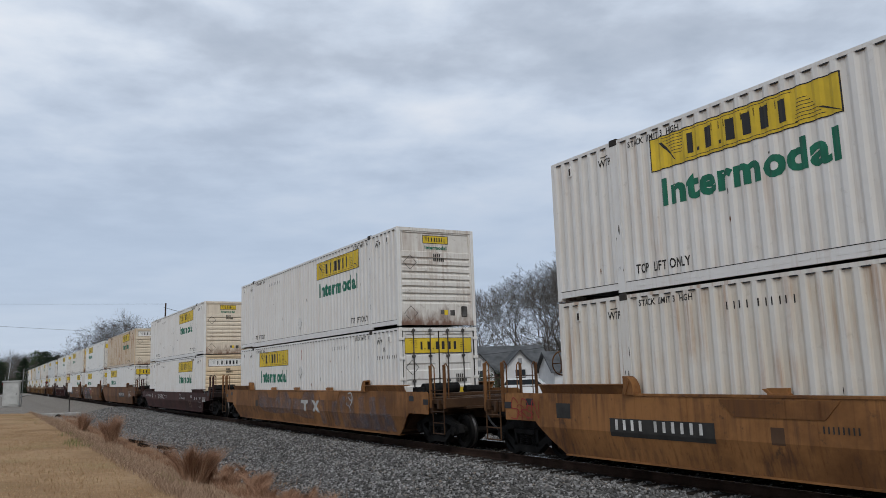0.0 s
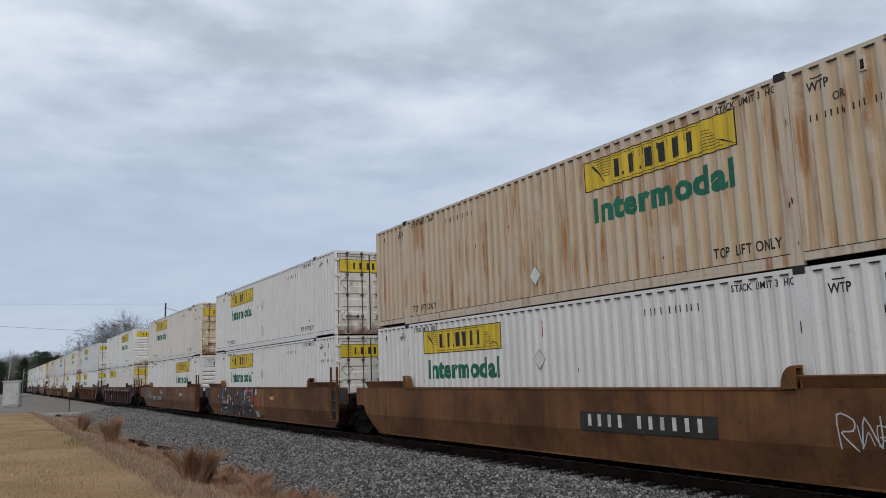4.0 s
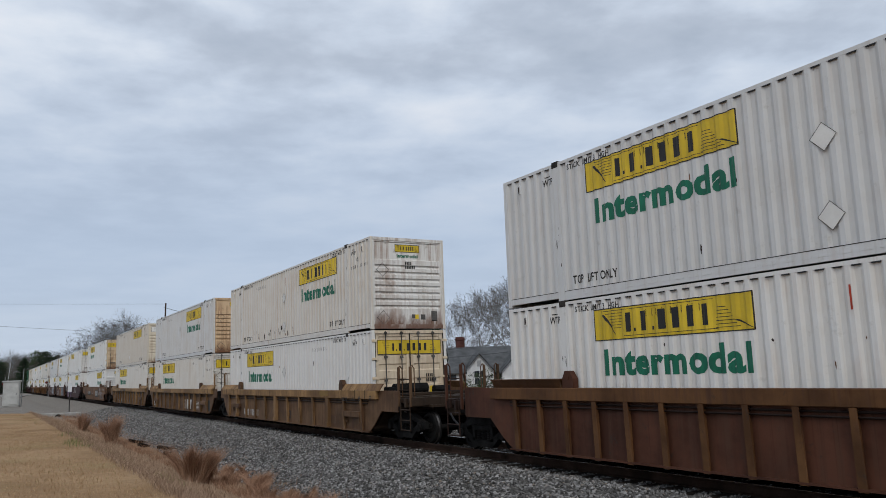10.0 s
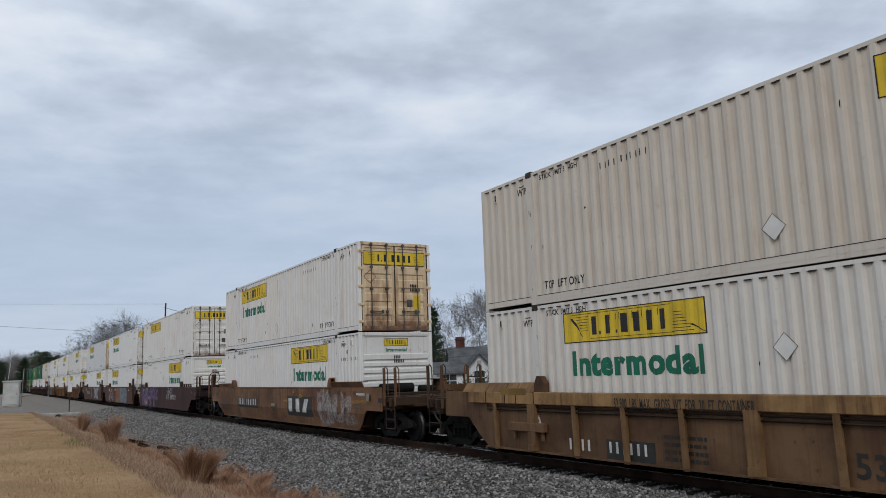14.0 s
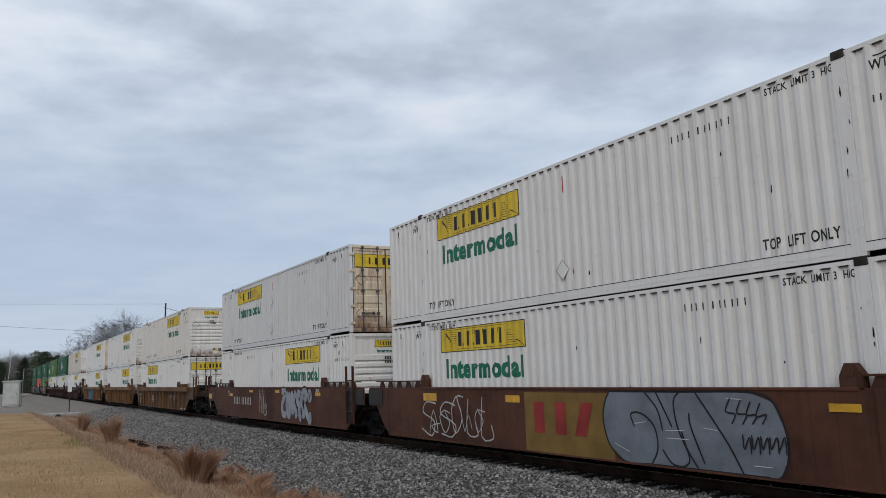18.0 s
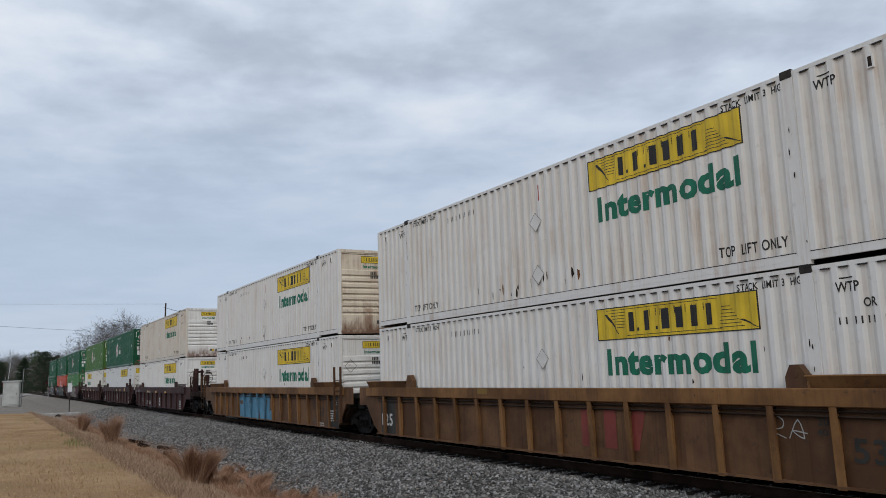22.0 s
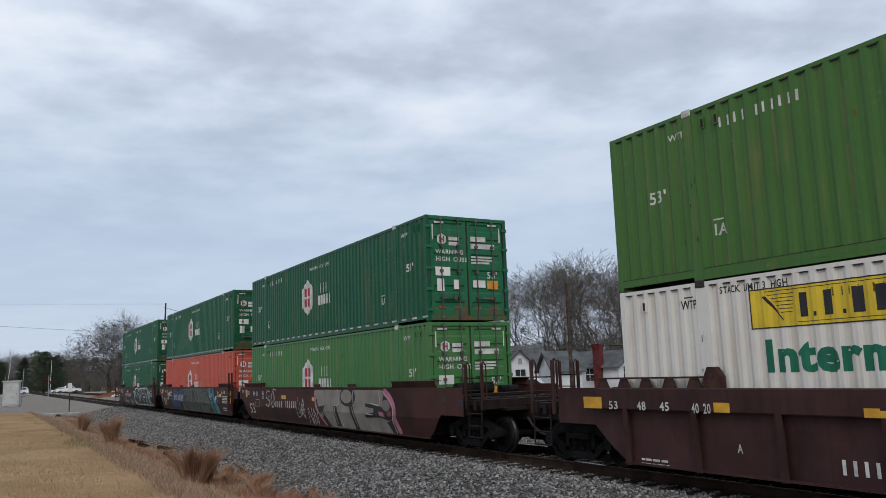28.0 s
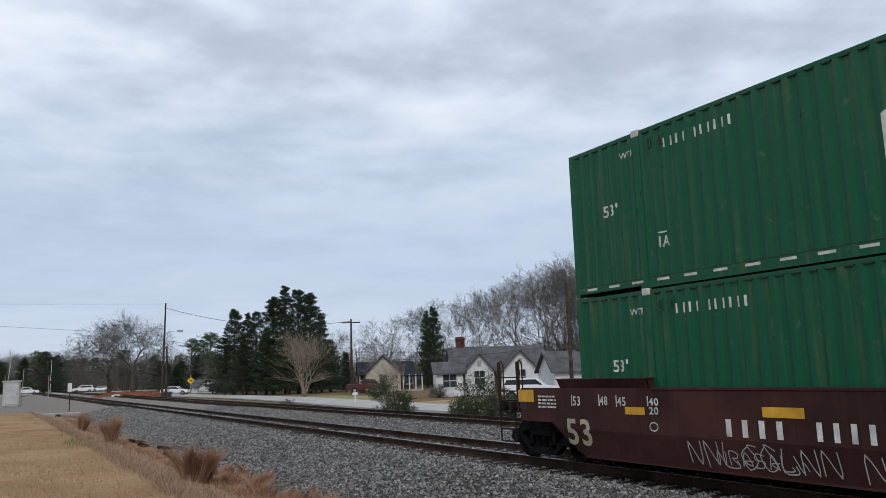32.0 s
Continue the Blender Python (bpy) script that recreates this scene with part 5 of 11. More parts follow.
def motions():
    for ob, mid, z in TRAIN:
        walk(ob, [(t, pose(TRACK, mid - d, z)) for t, d in RUN])
    # wheels turn while their car is near enough for it to show
    for w, k, y in WHEELSETS:
        mid = REAR[k] - LONG
        times = [i / FPS for i in range(0, 32 * FPS + 1) if 3.0 < mid + y - run_at(i / FPS) < 34.0]
        if not times:
            continue
        rows = [(t, pose(0, w.location.y, WHEEL, math.degrees(run_at(t) / WHEEL), 0, 0)) for t in times]
        if times[0] > 0.05:
            rows.insert(0, (0.0, rows[0][1]))
        if times[-1] < 31.95:
            rows.append((32.0, rows[-1][1]))
        walk(w, rows)
    for ob, turn, y, way in TRAFFIC:
        walk(ob, [(t, pose(x, y, ROAD_Z, 0, 0, turn)) for t, x in way])

# ---------------------------------------------------------------- ground and track
def ground_height(x, y):
    """Lawn, ditch, ballast shoulders and the flat land past the tracks."""
    pts = ((-400, 0.25), (0.0, 0.22), (2.6, 0.16), (3.6, -0.30), (5.2, -0.75), (6.6, -0.80), (9.3, -0.20), (13.2, -0.20), (14.4, -0.42), (15.3, -0.36), (16.0, -0.20), (19.4, -0.20), (21.6, -0.62), (24.0, -0.60), (60.0, -0.50), (3000, -0.50))
    for (a, za), (b, zb) in zip(pts, pts[1:]):
        if x <= b:
            z = za + (zb - za) * (x - a) / (b - a)
            break
    if 32 < x < 85:      # the yards beyond lie lower on the near side
        z -= 1.25 * min(1, (x - 32) / 9) * min(1, (85 - x) / 12) * min(1, max(0, (58 - y) / 12)) * min(1, max(0, (y + 20) / 12))
    far = min(1.0, max(0.0, (y - 58.0) / 14.0))
    if x < 6.6:
        z = z * (1 - far) + far * (-0.45)
    return z


def build_ground():
    xs = sorted({-2500, -800, -200, -60, -25, -12, -6, -3, 0, 1.2, 2.0, 2.6, 3.0, 3.6, 4.2, 5.2, 5.9, 6.6, 7.4, 8.4, 9.3, 10.6, 12.1, 13.2, 14.4, 15.3, 16.0, 17.7, 19.4, 20.5, 21.6, 24, 28, 32, 36, 41, 50, 60, 73, 85, 100, 250, 800, 2500})
    ys = sorted({-2500, -600, -150, -60, -25, *range(-12, 90, 2), *range(90, 220, 10), 260, 320, 400, 600, 1200, 2500})
    r = random.Random(5)
    pts = []
    for y in ys:
        for x in xs:
            wob = (r.random() - 0.5) * (0.06 if -12 < x < 6.6 else 0.03) if -12 <= y < 90 else 0
            pts.append((x, y, ground_height(x, y) + wob))
    n = len(xs)
    faces = [(j * n + i, j * n + i + 1, (j + 1) * n + i + 1, (j + 1) * n + i) for j in range(len(ys) - 1) for i in range(n - 1)]
    me = bpy.data.meshes.new("ground")
    me.from_pydata(pts, [], faces)
    me.polygons.foreach_set("use_smooth", [True] * len(me.polygons))
    me.materials.append(ground_material())
    ob = tagged(new("ground", me), "dry lawn, ditch and grey stone ballast along a railway", "ground", kind="structure")
    return ob


def ground_material():
    m, t, b = base_material("ground_cover")
    geo = t.nodes.new("ShaderNodeNewGeometry")
    pos = geo.outputs["Position"]
    sep = t.nodes.new("ShaderNodeSeparateXYZ")
    t.links.new(pos, sep.inputs[0])
    big, fine = noise_node(t, pos, 0.35, 5.0), noise_node(t, pos, 6.0, 5.0, 0.65)
    grass = mix_node(t, ramp(t, big, [(0.38, (0, 0, 0)), (0.60, (1, 1, 1))]).outputs[0], (0.255, 0.158, 0.086), (0.385, 0.258, 0.150))
    grass = mix_node(t, math_node(t, "MULTIPLY", ramp(t, fine, [(0.42, (1, 1, 1)), (0.62, (0, 0, 0))]).outputs[0], 0.35), grass, (0.19, 0.125, 0.070))
    patch = ramp(t, noise_node(t, pos, 0.30, 4.0), [(0.54, (0, 0, 0)), (0.70, (1, 1, 1))]).outputs[0]
    grass = mix_node(t, math_node(t, "MULTIPLY", patch, 0.50), grass, (0.22, 0.185, 0.085))
    weeds = mix_node(t, fine, (0.19, 0.125, 0.08), (0.35, 0.24, 0.155))
    vor = node(t, "ShaderNodeTexVoronoi", Scale=17.0)
    t.links.new(pos, vor.inputs["Vector"])
    stones = ramp(t, vor.outputs["Color"], [(0.0, (0.06, 0.058, 0.056)), (0.5, (0.17, 0.166, 0.162)), (1.0, (0.36, 0.355, 0.35))]).outputs[0]
    # shade in the crevices between stones, painted as near-black cell edges
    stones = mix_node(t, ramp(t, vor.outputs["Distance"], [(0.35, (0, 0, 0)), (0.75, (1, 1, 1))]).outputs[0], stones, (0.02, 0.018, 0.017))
    # brake dust and oil under the rails, with the train's shade put into the colour
    fouled_shade = math_node(t, "SUBTRACT", 1.0, ramp_at(t, math_node(t, "ABSOLUTE", math_node(t, "SUBTRACT", sep.outputs[0], TRACK)), 1.1, 1.7))
    stones = mix_node(t, math_node(t, "MULTIPLY", fouled_shade, 0.75), stones, (0.040, 0.032, 0.027))
    # ragged edges between lawn, weeds, ballast and the land beyond
    edge = math_node(t, "ADD", sep.outputs[0], math_node(t, "MULTIPLY", math_node(t, "SUBTRACT", noise_node(t, pos, 0.8, 4.0), 0.5), 2.4))
    col = mix_node(t, ramp_at(t, edge, 2.4, 3.4), grass, weeds)
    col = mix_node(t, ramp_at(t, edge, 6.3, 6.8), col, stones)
    beyond = mix_node(t, fine, (0.115, 0.075, 0.048), (0.21, 0.165, 0.10))
    col = mix_node(t, ramp_at(t, edge, 20.6, 21.4), col, beyond)
    lane = mix_node(t, 0.55, mix_node(t, big, (0.22, 0.19, 0.155), (0.40, 0.36, 0.31)), stones)
    lane_in = math_node(t, "MULTIPLY", ramp_at(t, sep.outputs[1], 62, 68), math_node(t, "SUBTRACT", 1.0, ramp_at(t, edge, 20.0, 21.0)))
    col = mix_node(t, lane_in, col, lane)
    t.links.new(col, b.inputs["Base Color"])
    b.inputs["Roughness"].default_value, b.inputs["Specular IOR Level"].default_value = 0.95, 0.04
    bump(t, b, math_node(t, "ADD", math_node(t, "MULTIPLY", vor.outputs["Distance"], -0.6), fine), 0.7, 0.05)
    return m


def ramp_at(t, value, a, b):
    n = t.nodes.new("ShaderNodeMapRange")
    n.inputs["From Min"].default_value, n.inputs["From Max"].default_value = a, b
    t.links.new(value, n.inputs["Value"])
    return n.outputs[0]


build_ground()


def rail_profile(bm, y0, y1):
    half = [(0.075, -0.18), (0.075, -0.165), (0.012, -0.145), (0.010, -0.045), (0.037, -0.035), (0.037, -0.006), (0.030, 0.0)]
    ring = half + [(-x, z) for x, z in half[::-1]]
    a = [bm.verts.new((x, y0, z)) for x, z in ring]
    b = [bm.verts.new((x, y1, z)) for x, z in ring]
    for i in range(len(ring)):
        j = (i + 1) % len(ring)
        bm.faces.new((a[i], a[j], b[j], b[i]))


def railway(x, label, y_end):
    top = tagged(new("railway_track"), label, "railway track", "railway tracks")
    top.location = (x, 0, 0)
    for s in (-0.7525, 0.7525):
        r = part("rail", cached(("rail", y_end), lambda bm: rail_profile(bm, -40, y_end)), "rail_side", top)
        r.location = (s, 0, 0)
        h = part("rail_head", cached(("head", y_end), lambda bm: bm_box(bm, -0.034, 0.034, -40, y_end, -0.002, 0.002)), "rail_top", r, "worn bright running surface")
    return top


RAILWAYS = [railway(TRACK, "railway track with bright worn rails on stone ballast", 420), railway(17.75, "second railway track beyond, rusty rails on ballast", 420)]

# ---------------------------------------------------------------- sleepers and ballast
def sleeper(bm):
    bm_block(bm, -1.30, 1.30, -0.115, 0.115, -0.36, -0.175, 0.012)


def tie_plate(bm):
    bm_box(bm, -0.10, 0.10, -0.09, 0.09, -0.176, -0.160)


def lay_sleepers(track, first, count, rest_to, seed):
    r = random.Random(seed)
    for i in range(count):
        s = part("sleeper", cached("sleeper", sleeper), "sleeper_wood", track)
        s.matrix_basis = pose((r.random() - 0.5) * 0.12, first + i * 0.52 + (r.random() - 0.5) * 0.05, (r.random() - 0.5) * 0.02, 0, 0, (r.random() - 0.5) * 2)
    bm = bmesh.new()
    y = first + count * 0.52
    while y < rest_to:
        bm_box(bm, -1.3, 1.3, y - 0.11, y + 0.11, -0.34, -0.18)
        y += 0.52
    tagged(part("sleepers_beyond", bm, "sleeper_wood", track), "", kind="stuff")


lay_sleepers(RAILWAYS[0], 5.0, 240, 330, 3)
lay_sleepers(RAILWAYS[1], 12.0, 160, 330, 4)


def stone_material():
    m, t, b = base_material("ballast_stone")
    geo = t.nodes.new("ShaderNodeNewGeometry")
    col = ramp(t, geo.outputs["Random Per Island"], [(0.0, (0.026, 0.025, 0.024)), (0.35, (0.088, 0.086, 0.083)), (0.7, (0.195, 0.192, 0.188)), (0.92, (0.40, 0.396, 0.392)), (1.0, (0.18, 0.14, 0.105))]).outputs[0]
    grain = noise_node(t, geo.outputs["Position"], 60.0, 2.0)
    col = mix_node(t, math_node(t, "MULTIPLY", grain, 0.4), col, (0.12, 0.115, 0.11))
    t.links.new(col, b.inputs["Base Color"])
    b.inputs["Roughness"].default_value, b.inputs["Specular IOR Level"].default_value = 0.92, 0.05


stone_material()


def scatter_stones(name, spans, count, size, seed):
    """Broken stones as small uneven octahedra, all in one mesh."""
    g = np.random.default_rng(seed)
    area = [(x1 - x0) * (y1 - y0) for x0, x1, y0, y1 in spans]
    x, y = [], []
    for (x0, x1, y0, y1), a in zip(spans, area):
        n = int(count * a / sum(area))
        x.append(g.uniform(x0, x1, n))
        u = g.uniform(0, 1, n) ** 1.25
        y.append(y0 + (y1 - y0) * u)
    x, y = np.concatenate(x), np.concatenate(y)
    # between the sleepers only, and off the rails, where a track lies
    for mid, first in ((TRACK, 5.0), (17.75, 12.0)):
        across = np.abs(x - mid)
        free = (across > 1.34) | ((np.abs((y - first + 0.26) % 0.52 - 0.26) > 0.13) & (np.abs(across - 0.7525) > 0.09))
        x, y = x[free], y[free]
    z = np.array([ground_height(a, b) for a, b in zip(x, y)])
    n = len(x)
    dirs = np.array([(1, 0, 0), (-1, 0, 0), (0, 1, 0), (0, -1, 0), (0, 0, 1), (0, 0, -1)], float)
    s = size * g.uniform(0.55, 1.35, (n, 1, 1)) * (1 + np.maximum(0, y - 30)[:, None, None] * 0.012)
    pts = dirs[None] * s * g.uniform(0.6, 1.25, (n, 6, 1)) + g.normal(0, size * 0.16, (n, 6, 3))
    a, b = g.uniform(0, 6.28, n), g.uniform(-0.8, 0.8, n)
    ca, sa, cb, sb = np.cos(a), np.sin(a), np.cos(b), np.sin(b)
    px, py, pz = pts[..., 0], pts[..., 1], pts[..., 2]
    qx, qz = px * cb[:, None] + pz * sb[:, None], -px * sb[:, None] + pz * cb[:, None]
    rx, ry = qx * ca[:, None] - py * sa[:, None], qx * sa[:, None] + py * ca[:, None]
    v = np.stack([rx + x[:, None], ry + y[:, None], qz * 0.8 + z[:, None] + size * 0.25], -1).reshape(-1, 3)
    f = np.array([(0, 2, 4), (2, 1, 4), (1, 3, 4), (3, 0, 4), (2, 0, 5), (1, 2, 5), (3, 1, 5), (0, 3, 5)])
    f = (f[None] + 6 * np.arange(n)[:, None, None]).reshape(-1, 3)
    me = bpy.data.meshes.new(name)
    me.from_pydata(v.tolist(), [], f.tolist())
    me.materials.append(MATS["ballast_stone"])
    return tagged(new(name, me), "grey broken stone ballast beside the rails", "ballast", kind="stuff")


scatter_stones("ballast", [(5.9, 12.7, 6.5, 75), (12.7, 19.2, 14, 60)], 175000, 0.038, 7)

# ---------------------------------------------------------------- grass and weeds
def blade_material(name, stops):
    m, t, b = base_material(name)
    geo = t.nodes.new("ShaderNodeNewGeometry")
    t.links.new(ramp(t, geo.outputs["Random Per Island"], stops).outputs[0], b.inputs["Base Color"])
    b.inputs["Roughness"].default_value, b.inputs["Specular IOR Level"].default_value = 0.85, 0.08


blade_material("dry_blade", [(0.0, (0.27, 0.168, 0.090)), (0.5, (0.355, 0.232, 0.131)), (0.9, (0.43, 0.31, 0.185)), (1.0, (0.25, 0.21, 0.10))])
blade_material("weed_blade", [(0.0, (0.15, 0.095, 0.065)), (0.5, (0.29, 0.195, 0.135)), (1.0, (0.44, 0.325, 0.23))])
blade_material("broom_blade", [(0.0, (0.15, 0.075, 0.048)), (0.5, (0.29, 0.165, 0.105)), (1.0, (0.42, 0.27, 0.18))])
blade_material("green_blade", [(0.0, (0.11, 0.12, 0.045)), (0.6, (0.19, 0.19, 0.08)), (1.0, (0.32, 0.26, 0.13))])


def blades(name, x, y, length, width, lean, material, label, seed, root=None):
    """Thin tapered blades, two triangles bent once."""
    g = np.random.default_rng(seed)
    n = len(x)
    z = np.array([ground_height(a, b) for a, b in zip(x, y)]) if root is None else np.full(n, root)
    h = length * g.uniform(0.5, 1.2, n)
    a, b = g.uniform(0, 6.28, n), g.uniform(0, 6.28, n)
    w = width * g.uniform(0.7, 1.3, n)
    lx, ly = lean * h * np.cos(a) * g.uniform(0.2, 1, n), lean * h * np.sin(a) * g.uniform(0.2, 1, n)
    p = np.stack([x, y, z - 0.01], -1)
    side = np.stack([np.cos(b) * w, np.sin(b) * w, 0 * w], -1)
    mid = p + np.stack([lx * 0.35, ly * 0.35, h * 0.6], -1)
    tip = p + np.stack([lx, ly, h], -1)
    v = np.stack([p - side, p + side, mid + side * 0.6, mid - side * 0.6, tip], 1).reshape(-1, 3)
    k = 5 * np.arange(n)
    quads = np.stack([k, k + 1, k + 2, k + 3], -1).tolist()
    tris = np.stack([k + 3, k + 2, k + 4], -1).tolist()
    me = bpy.data.meshes.new(name)
    me.from_pydata(v.tolist(), [], quads + tris)
    me.materials.append(MATS[material])
    return tagged(new(name, me), label, "grass", kind="stuff")


def grow():
    g = np.random.default_rng(11)
    n = 70000
    y = 7 + 55 * g.uniform(0, 1, n) ** 1.9
    x = g.uniform(-4.0, 3.2, n) - 0.02 * y
    blades("lawn_grass", x, y, 0.05, 0.005, 1.0, "dry_blade", "short dry tan lawn grass", 12)
    n = 26000
    y = 10 + 62 * g.uniform(0, 1, n) ** 1.7
    x = 2.5 + np.abs(g.normal(0, 1.5, n))
    keep = (x < 6.4) & (g.uniform(0, 1, n) < 1.1 - 0.14 * (x - 2.5))
    blades("ditch_weeds", x[keep], y[keep], 0.17, 0.005, 1.1, "weed_blade", "withered brown weeds along the ditch", 13)
    n = 2600
    y = 17 + 30 * g.uniform(0, 1, n)
    x = 2.4 + g.uniform(0, 1.1, n) + 0.5 * np.sin(y * 0.4)
    keep = np.sin(y * 0.8) + np.sin(x * 2.0 + y * 0.3) > 0.2
    x, y = x[keep], y[keep]
    blades("green_weeds", x, y, 0.13, 0.008, 0.8, "green_blade", "low green weeds at the lawn's edge", 14)
    n = 22000
    y = 11 + 60 * g.uniform(0, 1, n) ** 1.6
    x = 4.9 + np.abs(g.normal(0, 0.75, n))
    keep = np.sin(x * 3.1 + y * 0.9) + np.sin(y * 2.3 - x * 1.7) + g.normal(0, 0.6, n) > -0.1
    x, y = x[keep], y[keep]
    blades("brush_weeds", x, y, 0.26, 0.0035, 1.3, "broom_blade", "reddish dry brush at the foot of the ballast", 15)


grow()


def broom_clump(x, y, h, w, seed, count=900):
    """Stalks in a few bundles that fan out from one root."""
    g = np.random.default_rng(seed)
    bundles = 7
    lean = np.stack([g.normal(0.10, 0.20 * w, bundles), g.normal(0.0, 0.20 * w, bundles)], -1)
    foot, high = g.normal(0, 0.09 * w, (bundles, 2)), h * g.uniform(0.72, 1.0, bundles)
    b = g.integers(0, bundles, count)
    hh = high[b] * g.uniform(0.45, 1.05, count)
    root = np.stack([foot[b, 0] + g.normal(0, 0.035, count), foot[b, 1] + g.normal(0, 0.035, count), np.full(count, -0.02)], -1)
    way = lean[b] * 1.35 + g.normal(0, 0.15, (count, 2))
    mid = root + np.stack([way[:, 0] * hh * 0.42, way[:, 1] * hh * 0.42, hh * 0.58], -1)
    tip = root + np.stack([way[:, 0] * hh, way[:, 1] * hh, hh], -1)
    a = g.uniform(0, 6.28, count)
    wd = 0.0034 * g.uniform(0.6, 1.4, count)
    side = np.stack([np.cos(a) * wd, np.sin(a) * wd, 0 * a], -1)
    v = np.stack([root - side, root + side, mid + side * 1.2, mid - side * 1.2, tip], 1).reshape(-1, 3)
    k = 5 * np.arange(count)
    me = bpy.data.meshes.new("broom_sedge")
    me.from_pydata(v.tolist(), [], np.stack([k, k + 1, k + 2, k + 3], -1).tolist() + np.stack([k + 3, k + 2, k + 4], -1).tolist())
    me.materials.append(MATS["broom_blade"])
    ob = tagged(new("broom_sedge", me), "tuft of tall reddish-brown broom sedge", "grass", "tufts of broom sedge")
    ob.location = (x, y, ground_height(x, y))


broom_clump(4.45, 20.2, 1.05, 1.3, 21, 2600)
broom_clump(4.72, 20.6, 0.9, 1.0, 22, 1300)
broom_clump(4.65, 36.5, 1.35, 0.9, 23, 1900)
broom_clump(4.60, 47.5, 1.10, 0.8, 24, 1200)
for i in range(13):         # low, spreading brush at the foot of the ballast
    broom_clump(5.75 + 0.28 * math.sin(i * 2.1), 14.2 + i * 0.85, 0.42 + 0.12 * math.sin(i * 1.3), 2.1, 25 + i, 700)

# ---------------------------------------------------------------- trees
plain("bark", (0.155, 0.143, 0.130), 0.95, 0, 0.3, 2, 14, 0.5)
plain("bark_pale", (0.36, 0.29, 0.235), 0.95, 0, 0.3, 2, 14, 0.5)
plain("bark_oak", (0.125, 0.115, 0.105), 0.95, 0, 0.3, 2, 14, 0.5)
plain("bark_pine", (0.095, 0.080, 0.066), 0.95, 0, 0.3, 2, 14, 0.5)


def leaf_material(name, stops):
    m, t, b = base_material(name)
    geo, info = t.nodes.new("ShaderNodeNewGeometry"), t.nodes.new("ShaderNodeObjectInfo")
    f = math_node(t, "ADD", math_node(t, "MULTIPLY", geo.outputs["Random Per Island"], 0.75), math_node(t, "MULTIPLY", info.outputs["Random"], 0.25))
    t.links.new(ramp(t, f, stops).outputs[0], b.inputs["Base Color"])
    b.inputs["Roughness"].default_value, b.inputs["Specular IOR Level"].default_value = 0.7, 0.12


leaf_material("pine_needles", [(0.0, (0.026, 0.045, 0.022)), (0.5, (0.056, 0.090, 0.042)), (1.0, (0.10, 0.14, 0.062))])
leaf_material("cedar_leaves", [(0.0, (0.016, 0.028, 0.018)), (0.5, (0.038, 0.060, 0.034)), (1.0, (0.075, 0.10, 0.055))])
leaf_material("bush_leaves", [(0.0, (0.015, 0.025, 0.012)), (0.5, (0.035, 0.055, 0.026)), (1.0, (0.075, 0.095, 0.045))])
leaf_material("brown_leaves", [(0.0, (0.065, 0.057, 0.048)), (0.5, (0.115, 0.103, 0.088)), (1.0, (0.18, 0.165, 0.142))])


def segments_mesh(name, segs, sides):
    """Tapered tubes from rows of (start, end, radius, radius)."""
    s = np.array(segs, float)
    p, q, r0, r1 = s[:, 0:3], s[:, 3:6], s[:, 6], s[:, 7]
    d = q - p
    d /= np.linalg.norm(d, axis=1)[:, None] + 1e-9
    ref = np.where(np.abs(d[:, 2:3]) > 0.9, np.array([[1.0, 0, 0]]), np.array([[0, 0, 1.0]]))
    u = np.cross(d, ref)
    u /= np.linalg.norm(u, axis=1)[:, None] + 1e-9
    w = np.cross(d, u)
    ang = 2 * np.pi * np.arange(sides) / sides
    ring = u[:, None] * np.cos(ang)[None, :, None] + w[:, None] * np.sin(ang)[None, :, None]
    v = np.concatenate([p[:, None] + ring * r0[:, None, None], q[:, None] + ring * r1[:, None, None]], 1).reshape(-1, 3)
    k = 2 * sides * np.arange(len(s))
    f = np.concatenate([np.stack([k + i, k + (i + 1) % sides, k + sides + (i + 1) % sides, k + sides + i], -1) for i in range(sides)])
    me = bpy.data.meshes.new(name)
    me.from_pydata(v.tolist(), [], f.tolist())
    return me


